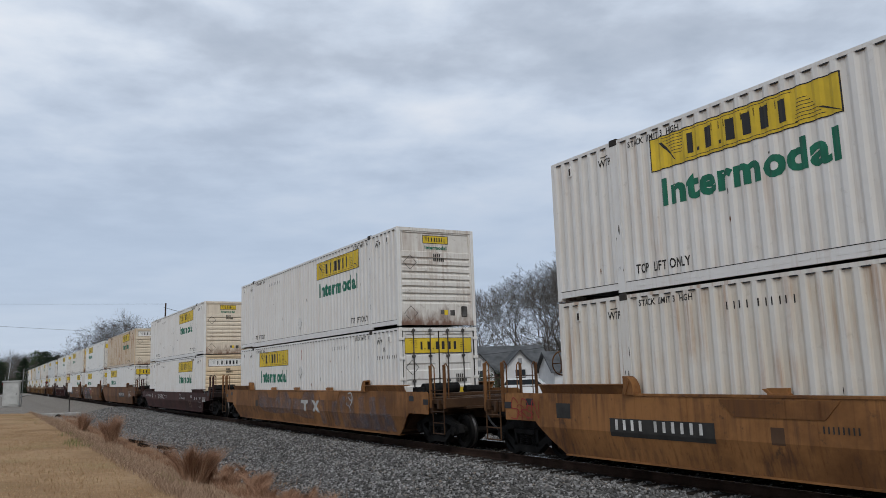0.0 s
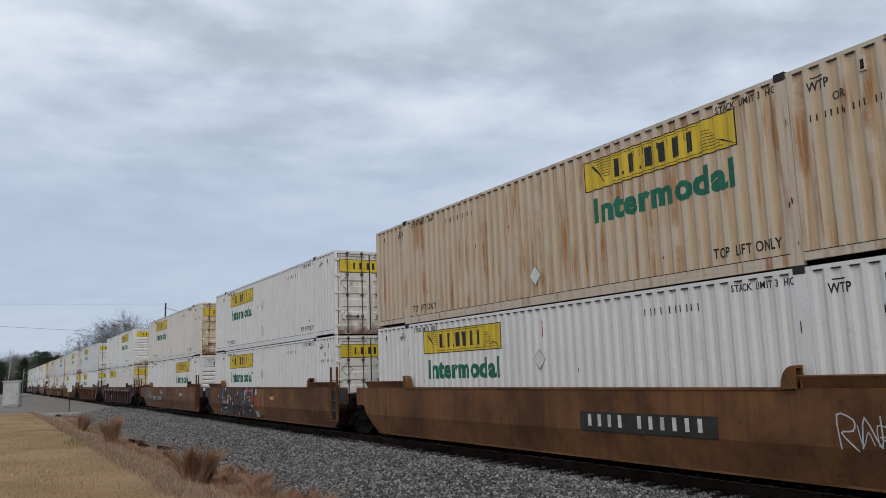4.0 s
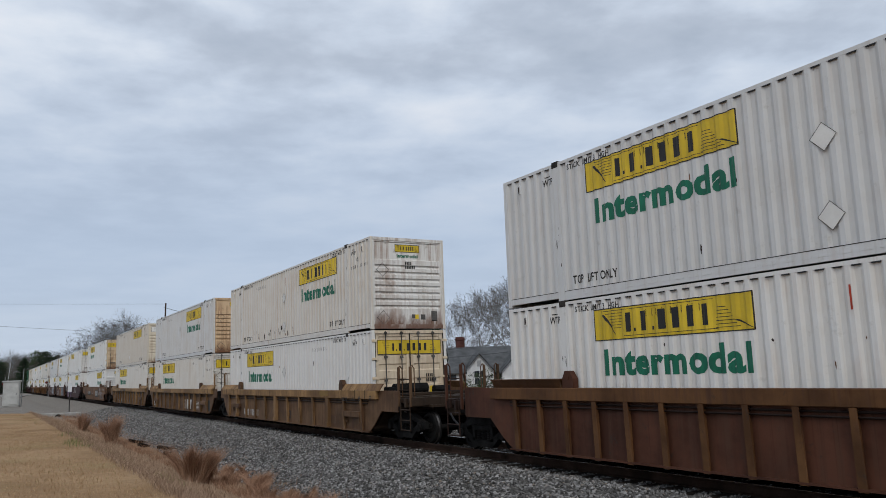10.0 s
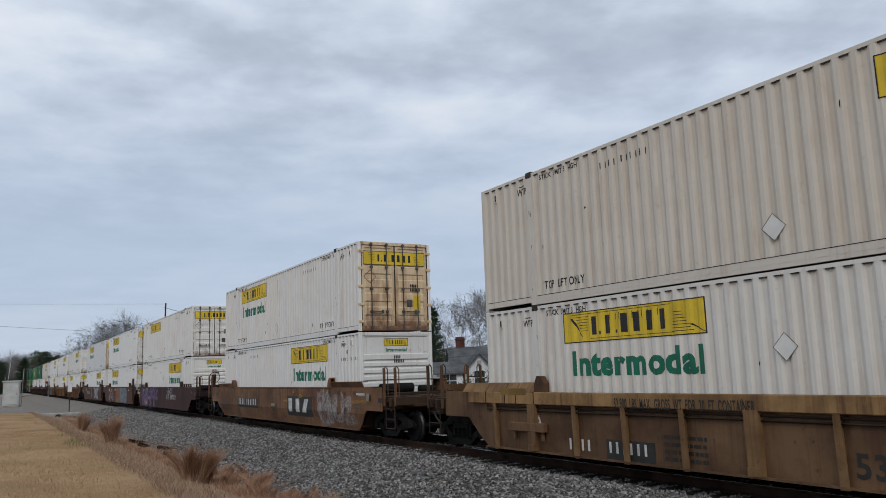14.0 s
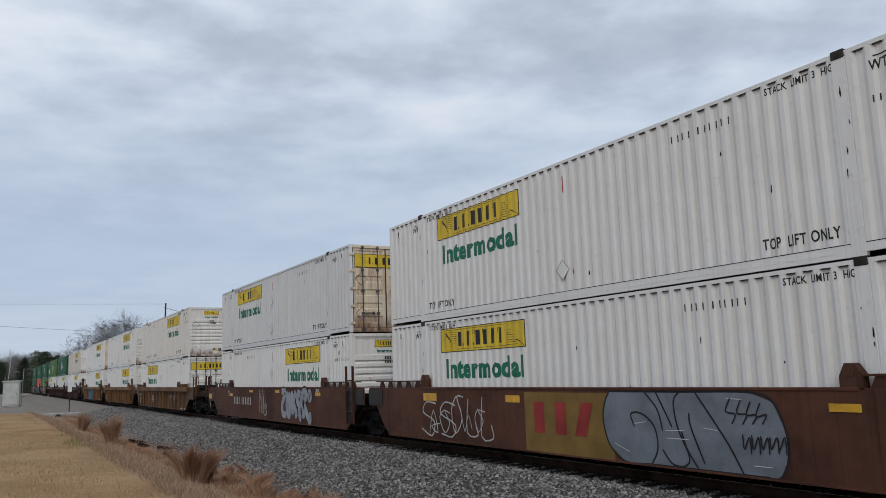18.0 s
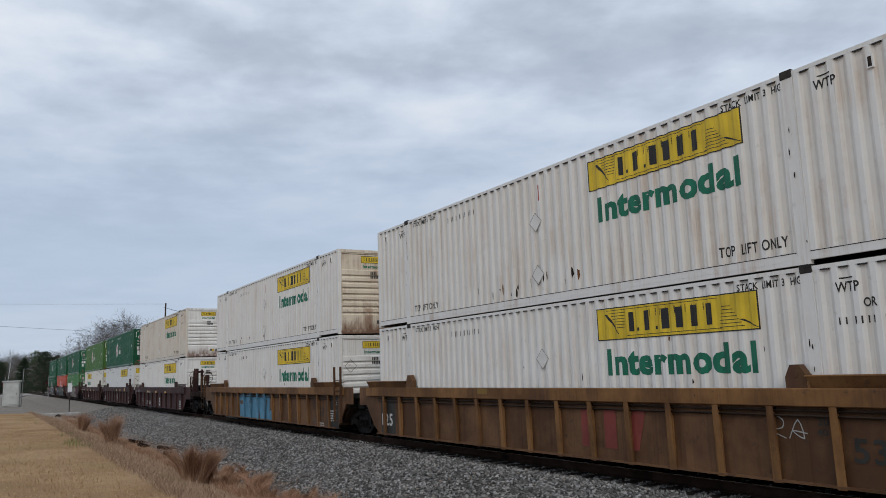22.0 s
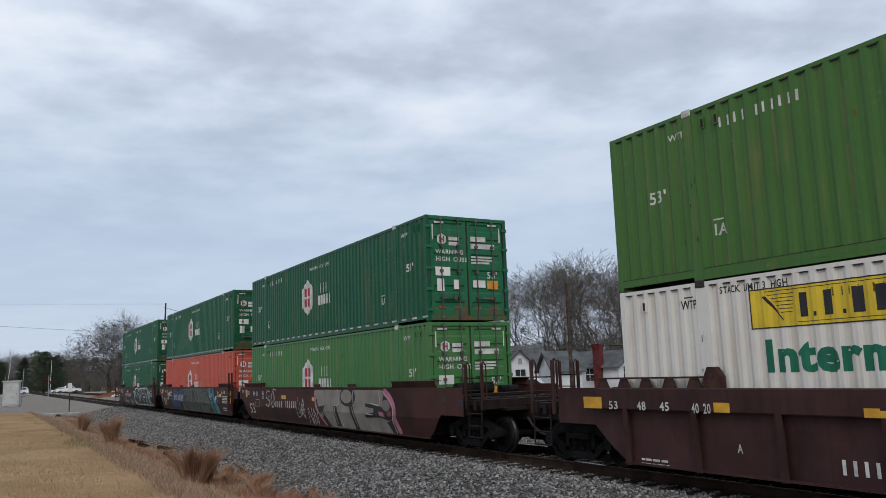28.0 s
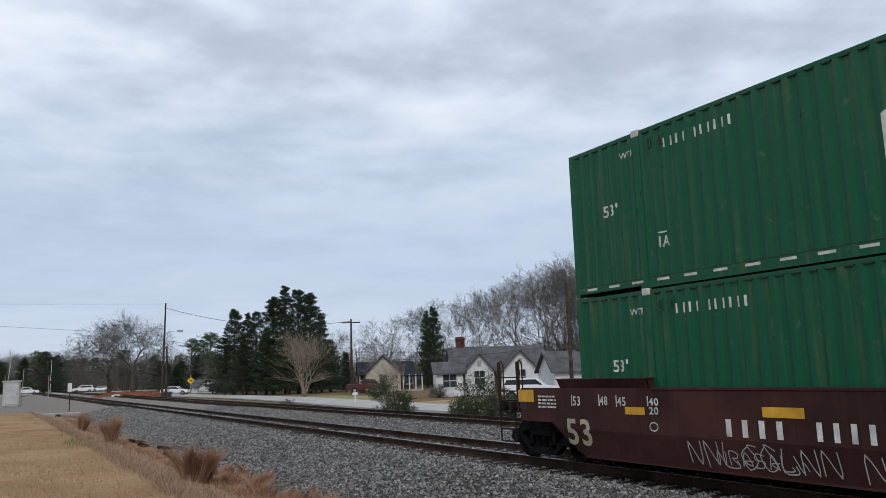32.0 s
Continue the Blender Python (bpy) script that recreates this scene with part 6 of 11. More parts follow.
def branching(seed, height, fork, spread, levels, kids, twist=0.25, stems=1, ratio=0.72, low=True, fine=0.008, stout=0.020):
    """Trunk rows and twig rows of a leafless tree."""
    r = random.Random(seed)
    trunk, twigs = [], []

    def grow_branch(p, d, length, radius, level):
        steps = 3 if level < 2 else 2
        for i in range(steps):
            d = (d + Vector((r.gauss(0, twist), r.gauss(0, twist), r.gauss(0.04, twist * 0.7))) * 0.5).normalized()
            q = p + d * (length / steps)
            r1 = radius * (0.86 if i < steps - 1 else 0.72)
            (trunk if level == 0 else twigs).append((*p, *q, radius, r1))
            p, radius = q, r1
            if level >= levels:
                continue
            if i == steps - 1 or level > 0:
                for _ in range(kids if i == steps - 1 else max(1, kids - 2)):
                    axis = Vector((r.gauss(0, 1), r.gauss(0, 1), r.gauss(0, 1))).cross(d).normalized()
                    dd = (Matrix.Rotation(radians(r.uniform(0.5, 1.15) * spread), 3, axis) @ d)
                    grow_branch(p, dd.normalized(), length * ratio * r.uniform(0.75, 1.1), radius * r.uniform(0.55, 0.75), level + 1)
            elif low and level == 0 and i > 0:
                for _ in range(2):
                    a = r.uniform(0, 6.28)
                    dd = Vector((math.cos(a), math.sin(a), r.uniform(0.3, 0.9))).normalized()
                    grow_branch(p, dd, length * ratio * r.uniform(0.5, 0.8), radius * 0.45, level + 2)

    for s in range(stems):
        a = 2 * math.pi * s / stems
        d = Vector((math.cos(a) * 0.22, math.sin(a) * 0.22, 1)).normalized() if stems > 1 else Vector((r.gauss(0, 0.04), r.gauss(0, 0.04), 1))
        grow_branch(Vector((0, 0, -0.2)), d, height * fork, height * (stout if stems == 1 else 0.011), 0)
    top = max(row[5] for row in twigs)
    k = height / top
    return [[c * k for c in row] for row in trunk], [[*(c * k for c in row[:6]), max(row[6] * k, fine), max(row[7] * k, fine * 0.6)] for row in twigs]


def bare_kind(seed, **kw):
    trunk, twigs = branching(seed, 10.0, **kw)
    return segments_mesh("trunk", trunk, 7), segments_mesh("branches", twigs, 3)


BARE = [bare_kind(1, fork=0.26, spread=50, levels=4, kids=4), bare_kind(2, fork=0.30, spread=36, levels=4, kids=4), bare_kind(3, fork=0.34, spread=28, levels=4, kids=4),
        bare_kind(4, fork=0.36, spread=24, levels=4, kids=4, twist=0.2), bare_kind(5, fork=0.24, spread=42, levels=4, kids=4, twist=0.35)]
OAK = [bare_kind(12, fork=0.20, spread=50, levels=6, kids=3, twist=0.18, ratio=0.80, low=False, fine=0.009), bare_kind(15, fork=0.22, spread=50, levels=6, kids=3, twist=0.18, ratio=0.80, low=False, fine=0.009)]
WOOD = [bare_kind(61 + i, fork=0.46, spread=sp, levels=5, kids=3, twist=0.26, ratio=0.66, fine=0.006, stout=0.012) for i, sp in enumerate((26, 32, 24, 36))]
MYRTLE = bare_kind(9, fork=0.30, spread=26, levels=4, kids=3, twist=0.12, stems=6, ratio=0.78)


def two_part_tree(name, meshes, mats, x, y, z, scale, turn, label, category, group, names=("trunk", "crown")):
    top = tagged(new(name), label, category, group)
    for me, m, n in zip(meshes, mats, names):
        part(n, me, m, top)
    sx = scale if isinstance(scale, tuple) else (scale,) * 3
    top.location, top.rotation_euler, top.scale = (x, y, z), (0, 0, turn), sx
    return top


def bare_tree(x, y, h, kind, turn=0.0, wide=1.0):
    k = h / 10.0
    return two_part_tree("bare_tree", BARE[kind % 5], ("bark", "bark"), x, y, -0.5, (k * wide, k * wide, k), turn, "leafless grey-brown deciduous tree with fine twigs", "tree", "leafless trees")


def wood_tree(x, y, h, kind, turn=0.0, wide=1.0):
    k = h / 10.0
    return two_part_tree("bare_tree", WOOD[kind % 4], ("bark", "bark"), x, y, -0.5, (k * wide, k * wide, k), turn, "slender leafless woodland tree with upright branches", "tree", "leafless trees")


def clump_mesh(name, centres, radii, per, leaf, seed, flatten=0.7):
    """Leaves as small loose triangles gathered in clumps."""
    g = np.random.default_rng(seed)
    c, r = np.repeat(np.array(centres, float), per, 0), np.repeat(np.array(radii, float), per)
    n = len(c)
    d = g.normal(0, 1, (n, 3))
    d /= np.linalg.norm(d, axis=1)[:, None]
    p = c + d * (r * g.uniform(0.25, 1.0, n) ** 0.6)[:, None] * np.array([1, 1, flatten])
    u, w = g.normal(0, 1, (n, 3)), g.normal(0, 1, (n, 3))
    u /= np.linalg.norm(u, axis=1)[:, None]
    w /= np.linalg.norm(w, axis=1)[:, None]
    s = leaf * g.uniform(0.6, 1.4, n)[:, None]
    v = np.stack([p - u * s, p + u * s * 0.6 + w * s * 0.5, p + w * s * 1.1], 1).reshape(-1, 3)
    me = bpy.data.meshes.new(name)
    me.from_pydata(v.tolist(), [], np.arange(3 * n).reshape(-1, 3).tolist())
    return me


def pine_kind(seed):
    """Tall pine, 10 m: bare lower stem, uneven crown of needle clumps on drooping limbs."""
    r = random.Random(seed)
    trunk, limbs, centres, radii = [], [], [], []
    p = Vector((0, 0, -0.2))
    for i in range(8):
        q = p + Vector((r.gauss(0, 0.05), r.gauss(0, 0.05), 1.25))
        trunk.append((*p, *q, 0.19 * (1 - i / 9.5), 0.19 * (1 - (i + 1) / 9.5)))
        p = q
    for i in range(50):
        z = 3.6 + 6.0 * r.random() ** (0.42 if i % 9 else 1.0)
        reach = (2.2 if z < 8.2 else 2.2 * max(0.25, (10.4 - z) / 2.2)) * r.uniform(0.35, 1.05) * (0.6 if z < 5.4 else 1.0)
        a = r.uniform(0, 6.28)
        tip = Vector((math.cos(a) * reach, math.sin(a) * reach, z + r.uniform(-0.1, 0.5)))
        limbs.append((0, 0, z - 0.25, *tip, 0.045, 0.015))
        for j in range(4):
            f = r.uniform(0.55, 1.0)
            centres.append((tip.x * f + r.gauss(0, 0.22), tip.y * f + r.gauss(0, 0.22), z - 0.25 + (tip.z - z + 0.25) * f + r.gauss(0, 0.15)))
            radii.append(r.uniform(0.22, 0.48))
    return segments_mesh("trunk", trunk, 7), segments_mesh("limbs", limbs, 4), clump_mesh("needles", centres, radii, 105, 0.055, seed)


def cedar_kind(seed, width=1.0):
    """Dense dark evergreen, 10 m, feathered down to the ground."""
    r = random.Random(seed)
    trunk = [(0, 0, -0.2, 0, 0, 9.2, 0.2, 0.03)]
    limbs, centres, radii = [], [], []
    for i in range(200):
        z = 0.3 + 9.6 * r.random() ** 1.05
        reach = width * 2.4 * (1 - (z / 10.2) ** 1.4) * r.uniform(0.40, 1.25) + 0.20
        a = r.uniform(0, 6.28)
        tip = Vector((math.cos(a) * reach, math.sin(a) * reach, z + reach * r.uniform(0.0, 0.45)))
        limbs.append((0, 0, z, *tip, 0.03, 0.008))
    return segments_mesh("trunk", trunk, 6), segments_mesh("limbs", limbs, 3), spray_mesh("foliage", limbs, 100, 0.072, seed)


def spray_mesh(name, limbs, per, leaf, seed):
    """Feathery shoots: small triangles strewn along each limb, narrowing to its tip."""
    g = np.random.default_rng(seed)
    rows = np.repeat(np.array(limbs, float), per, 0)
    n = len(rows)
    p, q = rows[:, 0:3], rows[:, 3:6]
    d = q - p
    length = np.linalg.norm(d, axis=1)
    f = g.uniform(0.03, 1.0, n) ** 0.55 * 1.06
    wide = (0.30 * length * np.clip(1.12 - f, 0.05, 0.6) + 0.05)[:, None]
    c = p + d * f[:, None] + g.normal(0, 1, (n, 3)) * wide * np.array([1, 1, 0.5])
    out = d / length[:, None] + g.normal(0, 0.55, (n, 3))
    out /= np.linalg.norm(out, axis=1)[:, None]
    side = np.cross(out, g.normal(0, 1, (n, 3)))
    side /= np.linalg.norm(side, axis=1)[:, None]
    s = leaf * g.uniform(0.6, 1.5, n)[:, None]
    v = np.stack([c - side * s * 0.45, c + side * s * 0.45, c + out * s * 2.0], 1).reshape(-1, 3)
    me = bpy.data.meshes.new(name)
    me.from_pydata(v.tolist(), [], np.arange(3 * n).reshape(-1, 3).tolist())
    return me


PINES = [pine_kind(31), pine_kind(32), pine_kind(33)]
CEDARS = [cedar_kind(41), cedar_kind(42, 0.75), cedar_kind(43, 1.3)]


def pine(x, y, h, kind, turn=0.0, wide=1.0):
    k = h / 10.0
    return two_part_tree("pine_tree", PINES[kind % 3], ("bark_pine", "bark_pine", "pine_needles"), x, y, -0.5, (k * wide, k * wide, k), turn, "tall dark green pine with a rounded crown", "tree", "pine trees", ("trunk", "crown_wood", "foliage"))


def cedar(x, y, h, kind, turn=0.0, wide=1.0):
    k = h / 10.0
    return two_part_tree("evergreen_tree", CEDARS[kind % 3], ("bark_pine", "bark_pine", "cedar_leaves"), x, y, -0.5, (k * wide, k * wide, k), turn, "dense dark evergreen tree, branched to the ground", "tree", "evergreen trees", ("trunk", "crown_wood", "foliage"))


def bush(x, y, w, h, seed, leaf="bush_leaves", label="shaggy dark green bush by the track", z=-0.6):
    r = random.Random(seed)
    centres, radii, stems = [], [], []
    for i in range(70):
        a, f = r.uniform(0, 6.28), r.random() ** 0.5
        zz = h * (0.12 + 0.80 * r.random()) * (1 - 0.45 * f * f)
        c = (math.cos(a) * f * w / 2 * 0.85, math.sin(a) * f * w / 2 * 0.85, zz)
        centres.append(c), radii.append(r.uniform(0.10, 0.2) * w * 0.8)
        stems.append((0, 0, 0, *c, 0.025, 0.008))
    top = tagged(new("bush"), label, "bush", "bushes")
    part("stem_cluster", segments_mesh("stem_cluster", stems, 3), "bark", top)
    part("foliage", clump_mesh("foliage", centres, radii, 70, 0.045 * w / 2, seed, 0.8), leaf, top)
    top.location = (x, y, z)


def at(px, depth):
    """Plan place of a direction across the view and a depth along it."""
    a = radians(-29.685)
    u = (px - 784) / 1397.7
    return depth * (u * math.cos(a) - 0.985 * math.sin(a)) , depth * (u * math.sin(a) + 0.985 * math.cos(a))


def tall(px, top, depth):
    """Height of something whose top shows at that level."""
    horizon = 657.5 - (px - 784) * 0.0334
    return (horizon - top) * depth / 1397.7 * 1.02 + 1.92 + 0.5


def plant():
    r = random.Random(77)
    def wood(i, *trees):
        for j, (px, d, top, wide) in enumerate(trees):
            wood_tree(*at(px, d), tall(px, top, d), i + j, r.uniform(0, 6.28), wide * 1.5)

    for i, (px, d, top, wide) in enumerate(((211, 152, 556, 1.05), (250, 150, 552, 1.05))):
        k = tall(px, top, d) / 10
        two_part_tree("oak_tree", OAK[i], ("bark_pine", "bark_oak"), *at(px, d), -0.5, (k * wide, k * wide, k), i * 2.2, "large leafless oak with a broad rounded crown of fine twigs", "tree", "leafless trees")
    wood(0, (600, 152, 578, 1.0), (640, 150, 582, 1.0), (668, 145, 572, 0.9), (700, 140, 556, 0.8), (728, 138, 548, 0.8), (800, 138, 532, 0.75), (826, 134, 522, 0.75))
    wood(10, (852, 132, 520, 0.7), (880, 136, 510, 0.75), (905, 128, 505, 0.7), (935, 126, 495, 0.8), (958, 124, 484, 0.75), (985, 120, 470, 0.8), (1012, 122, 466, 0.75), (1040, 120, 458, 0.85), (1068, 118, 470, 0.75), (1095, 120, 474, 0.75))
    wood(20, (1125, 116, 476, 0.75), (1152, 114, 470, 0.75), (1180, 116, 462, 0.8), (1208, 112, 440, 0.7), (1235, 118, 446, 0.75), (1262, 122, 470, 0.8), (1300, 124, 480, 0.9), (1350, 126, 470, 0.9), (1410, 126, 465, 0.9), (1470, 124, 440, 0.9))
    wood(30, (1500, 118, 425, 0.7), (1530, 120, 430, 0.8), (1580, 118, 430, 0.8), (1640, 120, 430, 0.9))
    # a second, denser row closes the wood behind the houses
    for i in range(34):
        px = 560 + i * 33 + r.uniform(-12, 12)
        d = 150 + r.uniform(0, 30)
        top = 610 - 150 * min(1, max(0, (px - 600) / 450)) + r.uniform(-10, 25)
        wood_tree(*at(px, d), tall(px, top, d), i + 2, r.uniform(0, 6.28), r.uniform(1.3, 1.7))
    for i in range(46):         # further rows to the right, taller and closer together
        px = 985 + i * 16 + r.uniform(-8, 8)
        d = 122 + r.uniform(0, 45)
        wood_tree(*at(px, d), tall(px, 462 + r.uniform(-25, 50), d), i, r.uniform(0, 6.28), r.uniform(1.3, 1.8))
    # far woods beyond the crossing
    for i in range(46):
        px = -130 + i * 12.5 + r.uniform(-5, 5)
        d = r.uniform(240, 310)
        top = 628 + r.uniform(-18, 14) + (8 if px < 60 else 0)
        if i % 4 == 1:
            pine(*at(px, d), tall(px, top + 8, d), i, r.uniform(0, 6.28), 1.1)
        elif i % 8 == 3:
            cedar(*at(px, d), tall(px, top + 16, d), i, r.uniform(0, 6.28), 1.6)
        else:
            bare_tree(*at(px, d), tall(px, top, d), i, r.uniform(0, 6.28), 1.5)
    for i, (px, d, top, wide) in enumerate(((20, 240, 640, 1.6), (62, 235, 636, 1.5), (98, 230, 624, 1.5), (118, 240, 630, 1.4), (310, 190, 645, 2.0), (335, 185, 640, 2.0), (325, 170, 650, 2.0), (360, 165, 630, 1.6), (295, 200, 640, 1.8))):
        cedar(*at(px, d), tall(px, top, d), i, i * 1.3, wide)
    for i, (px, d, top) in enumerate(((384, 170, 592), (352, 200, 602), (372, 180, 606))):
        pine(*at(px, d), tall(px, top, d), i, i * 2.1, 1.2)
    for i, (px, d, top, wide) in enumerate(((425, 124, 552, 1.0), (447, 126, 560, 0.9), (462, 124, 556, 0.8), (492, 120, 532, 1.1), (513, 120, 514, 0.9), (535, 119, 518, 0.95), (556, 121, 524, 1.0), (575, 124, 560, 0.9),
                                            (410, 122, 600, 1.3), (440, 118, 610, 1.5), (480, 117, 590, 1.4), (520, 116, 590, 1.5), (590, 122, 604, 1.4), (618, 120, 626, 1.5), (565, 116, 610, 1.5), (770, 126, 548, 0.75), (757, 124, 556, 0.7), (765, 122, 590, 0.9))):
        cedar(*at(px, d), tall(px, top, d), i, i * 0.9, wide)
    for i, (px, d, top, wide) in enumerate(((1272, 112, 426, 0.8), (1306, 110, 400, 1.0), (1342, 112, 382, 1.1), (1376, 108, 360, 1.15), (1402, 110, 356, 1.1), (1438, 112, 372, 1.1), (1468, 114, 396, 1.0), (1490, 116, 420, 0.85))):
        pine(*at(px, d), tall(px, top, d), i, i * 1.7, wide)
    cedar(*at(1550, 100), tall(1550, 416, 100), 1, 0.3, 0.7)
    cedar(*at(1590, 102), tall(1590, 440, 102), 0, 1.3, 0.8)
    x, y = at(545, 95)
    two_part_tree("crape_myrtle", MYRTLE, ("bark_pale", "bark_pale"), x, y, -0.5, (1.0, 1.0, 0.80), 0.4, "leafless fan-shaped crape myrtle with many pale stems", "tree", "leafless trees")
    x, y = at(690, 47)
    two_part_tree("sapling", MYRTLE, ("bark", "bark"), x, y, -0.6, (0.32, 0.32, 0.36), 1.0, "slender leafless sapling standing in a bush", "tree", "leafless trees")
    bush(*at(695, 46), 2.6, 2.6, 51)
    bush(*at(715, 46.5), 1.6, 1.5, 52)
    bush(*at(835, 38), 2.4, 2.7, 53)
    bush(*at(868, 38), 2.3, 2.9, 54)
    bush(*at(812, 38.5), 1.6, 1.4, 55)
    bush(*at(895, 39), 1.6, 1.8, 56)
    bush(*at(516, 62), 1.7, 0.9, 57, "brown_leaves", "low brown thicket beside the far track")
    bush(*at(309, 118), 2.0, 1.6, 58, "brown_leaves", "low brown thicket beside the road")
    bush(*at(775, 78), 2.1, 1.5, 59, "brown_leaves", "clipped reddish shrub in a front yard")
    bush(*at(660, 100), 1.6, 1.2, 60, "bush_leaves", "small shrub in a front yard")


plant()


def undergrowth():
    """Brush and saplings that close the woods near the ground: one mass of twigs and dead leaves."""
    r = random.Random(91)
    rows, centres, radii = [], [], []
    for i in range(3000):
        px = r.uniform(1130, 1720) if i >= 2200 else r.uniform(-150, 420) if i % 5 < 2 else r.uniform(400, 1700)
        d = r.uniform(118, 150) if i >= 2200 else r.uniform(240, 340) if px < 400 else r.uniform(132, 185)
        x, y = at(px, d)
        h = r.uniform(5, 10) * d / 250 if px < 400 else r.uniform(3, 8.5) if px < 960 else r.uniform(5, 14)
        p = Vector((x, y, -0.6))
        for _ in range(5):
            q = p + Vector((r.gauss(0, 0.9), r.gauss(0, 0.9), h * r.uniform(0.5, 1.0)))
            rows.append((*p, *q, 0.05, 0.02))
            for _ in range(4):
                m = p.lerp(q, r.uniform(0.3, 0.95))
                rows.append((*m, *(m + Vector((r.gauss(0, 0.8), r.gauss(0, 0.8), r.uniform(0.3, 1.6)))), 0.025, 0.012))
        for _ in range(2 if px < 400 else i % 2):
            centres.append((x + r.gauss(0, 2), y + r.gauss(0, 2), r.uniform(0.2, 0.95) * h)), radii.append(r.uniform(1.4, 2.8))
    tagged(part("undergrowth", segments_mesh("undergrowth", rows, 3), "bark"), "tangled leafless undergrowth below the trees", "undergrowth", kind="stuff")
    tagged(part("thicket", clump_mesh("thicket", centres, radii, 150, 0.14, 92, 0.9), "brown_leaves"), "brown and withered thicket below the trees", "undergrowth", kind="stuff")


undergrowth()

# ---------------------------------------------------------------- road, houses, poles, vehicles
plain("asphalt_pale", (0.40, 0.395, 0.385), 0.9, 0, 0.12, 0.6, 12, 0.2)
plain("concrete", (0.36, 0.35, 0.33), 0.9, 0, 0.2, 1.5, 16, 0.3)
plain("red_earth", (0.19, 0.075, 0.042), 0.95, 0, 0.25, 1.0, 8, 0.5)
plain("siding_white", (0.62, 0.63, 0.64), 0.6, 0, 0.08, 1.0, 14, 0.1)
plain("siding_cream", (0.52, 0.48, 0.38), 0.6, 0, 0.08, 1.0, 14, 0.1)
plain("shingles_grey", (0.105, 0.11, 0.115), 0.9, 0, 0.2, 1.2, 10, 0.4)
plain("shingles_dark", (0.030, 0.034, 0.042), 0.9, 0, 0.2, 1.2, 10, 0.4)
plain("brick_brown", (0.10, 0.045, 0.038), 0.9, 0, 0.2, 2, 20, 0.3)
plain("brick_red", (0.13, 0.035, 0.035), 0.9, 0, 0.2, 2, 20, 0.3)
plain("cabinet_grey", (0.46, 0.46, 0.44), 0.5, 0.2, 0.12, 1.5, 20, 0.1)
plain("pole_wood", (0.085, 0.065, 0.055), 0.95, 0, 0.3, 2, 20, 0.4)
plain("galvanised", (0.36, 0.37, 0.38), 0.45, 0.6, 0.12, 3, 30, 0.05)
plain("sign_yellow", (0.68, 0.40, 0.02), 0.4, 0, 0.08, 3, 30, 0)
plain("car_white", (0.72, 0.73, 0.74), 0.25, 0, 0.04, 2, 20, 0)
plain("car_blue", (0.03, 0.03, 0.10), 0.25, 0, 0.04, 2, 20, 0)
plain("car_red", (0.06, 0.018, 0.018), 0.3, 0, 0.06, 2, 20, 0)
plain("tyre_rubber", (0.02, 0.02, 0.02), 0.85, 0, 0.2, 4, 40, 0.1)
plain("chrome", (0.55, 0.55, 0.56), 0.25, 1.0, 0.05, 4, 30, 0)
plain("cable_black", (0.03, 0.03, 0.032), 0.6, 0, 0.1, 2, 20, 0)


def glass(name, tint, rough=0.08):
    m, t, b = base_material(name)
    b.inputs["Base Color"].default_value, b.inputs["Roughness"].default_value = (*tint, 1), rough
    b.inputs["Specular IOR Level"].default_value = 0.8


glass("window_glass", (0.025, 0.03, 0.035))
glass("lamp_red", (0.35, 0.02, 0.02), 0.2)


def ribbon(name, centre, width, z, material, label, category):
    """A flat strip along a line of plan points."""
    bm = bmesh.new()
    rows = []
    for i, (x, y) in enumerate(centre):
        a, b = centre[max(0, i - 1)], centre[min(len(centre) - 1, i + 1)]
        d = Vector((b[0] - a[0], b[1] - a[1], 0)).normalized()
        n = Vector((-d.y, d.x, 0)) * width / 2
        rows.append([bm.verts.new((x + n.x, y + n.y, z)), bm.verts.new((x - n.x, y - n.y, z)), bm.verts.new((x - n.x, y - n.y, z - 0.12)), bm.verts.new((x + n.x, y + n.y, z - 0.12))])
    for a, b in zip(rows, rows[1:]):
        for i in range(4):
            bm.faces.new((a[i], a[(i + 1) % 4], b[(i + 1) % 4], b[i]))
    me = done(bm, name)
    me.materials.append(MATS[material])
    return tagged(new(name, me), label, category, kind="structure")


ribbon("road", [(24.3, 6), (27.0, 30), *(at(px, d) for px, d in ((860, 50), (760, 55.5), (720, 58.5), (660, 65), (580, 77), (500, 93), (430, 108), (360, 126), (318, 138), (290, 150)))], 5.6, -0.42, "asphalt_pale", "pale asphalt street beyond the tracks", "road")
ribbon("crossing_road", [(-110, 216), (-25, 212), (25, 210), (74, 208), (200, 200)], 8.0, -0.20, "asphalt_pale", "pale asphalt road across the tracks", "road")
plain("lawn_pale", (0.27, 0.25, 0.12), 0.95, 0, 0.2, 0.5, 6, 0.4)
plain("yard_straw", (0.36, 0.27, 0.16), 0.95, 0, 0.2, 0.5, 6, 0.4)
ribbon("lawn", [at(540, 98), at(610, 84), at(672, 76)], 8.0, -0.46, "lawn_pale", "yellowish green front lawn by the street", "lawn")
ribbon("yard", [at(725, 66), at(765, 63), at(815, 60)], 7.0, -0.45, "yard_straw", "straw-coloured front yard of a cottage", "lawn")
ribbon("driveway", [(27, 44), (40, 52), (52, 60)], 3.4, -0.44, "concrete", "concrete driveway to a house", "road")


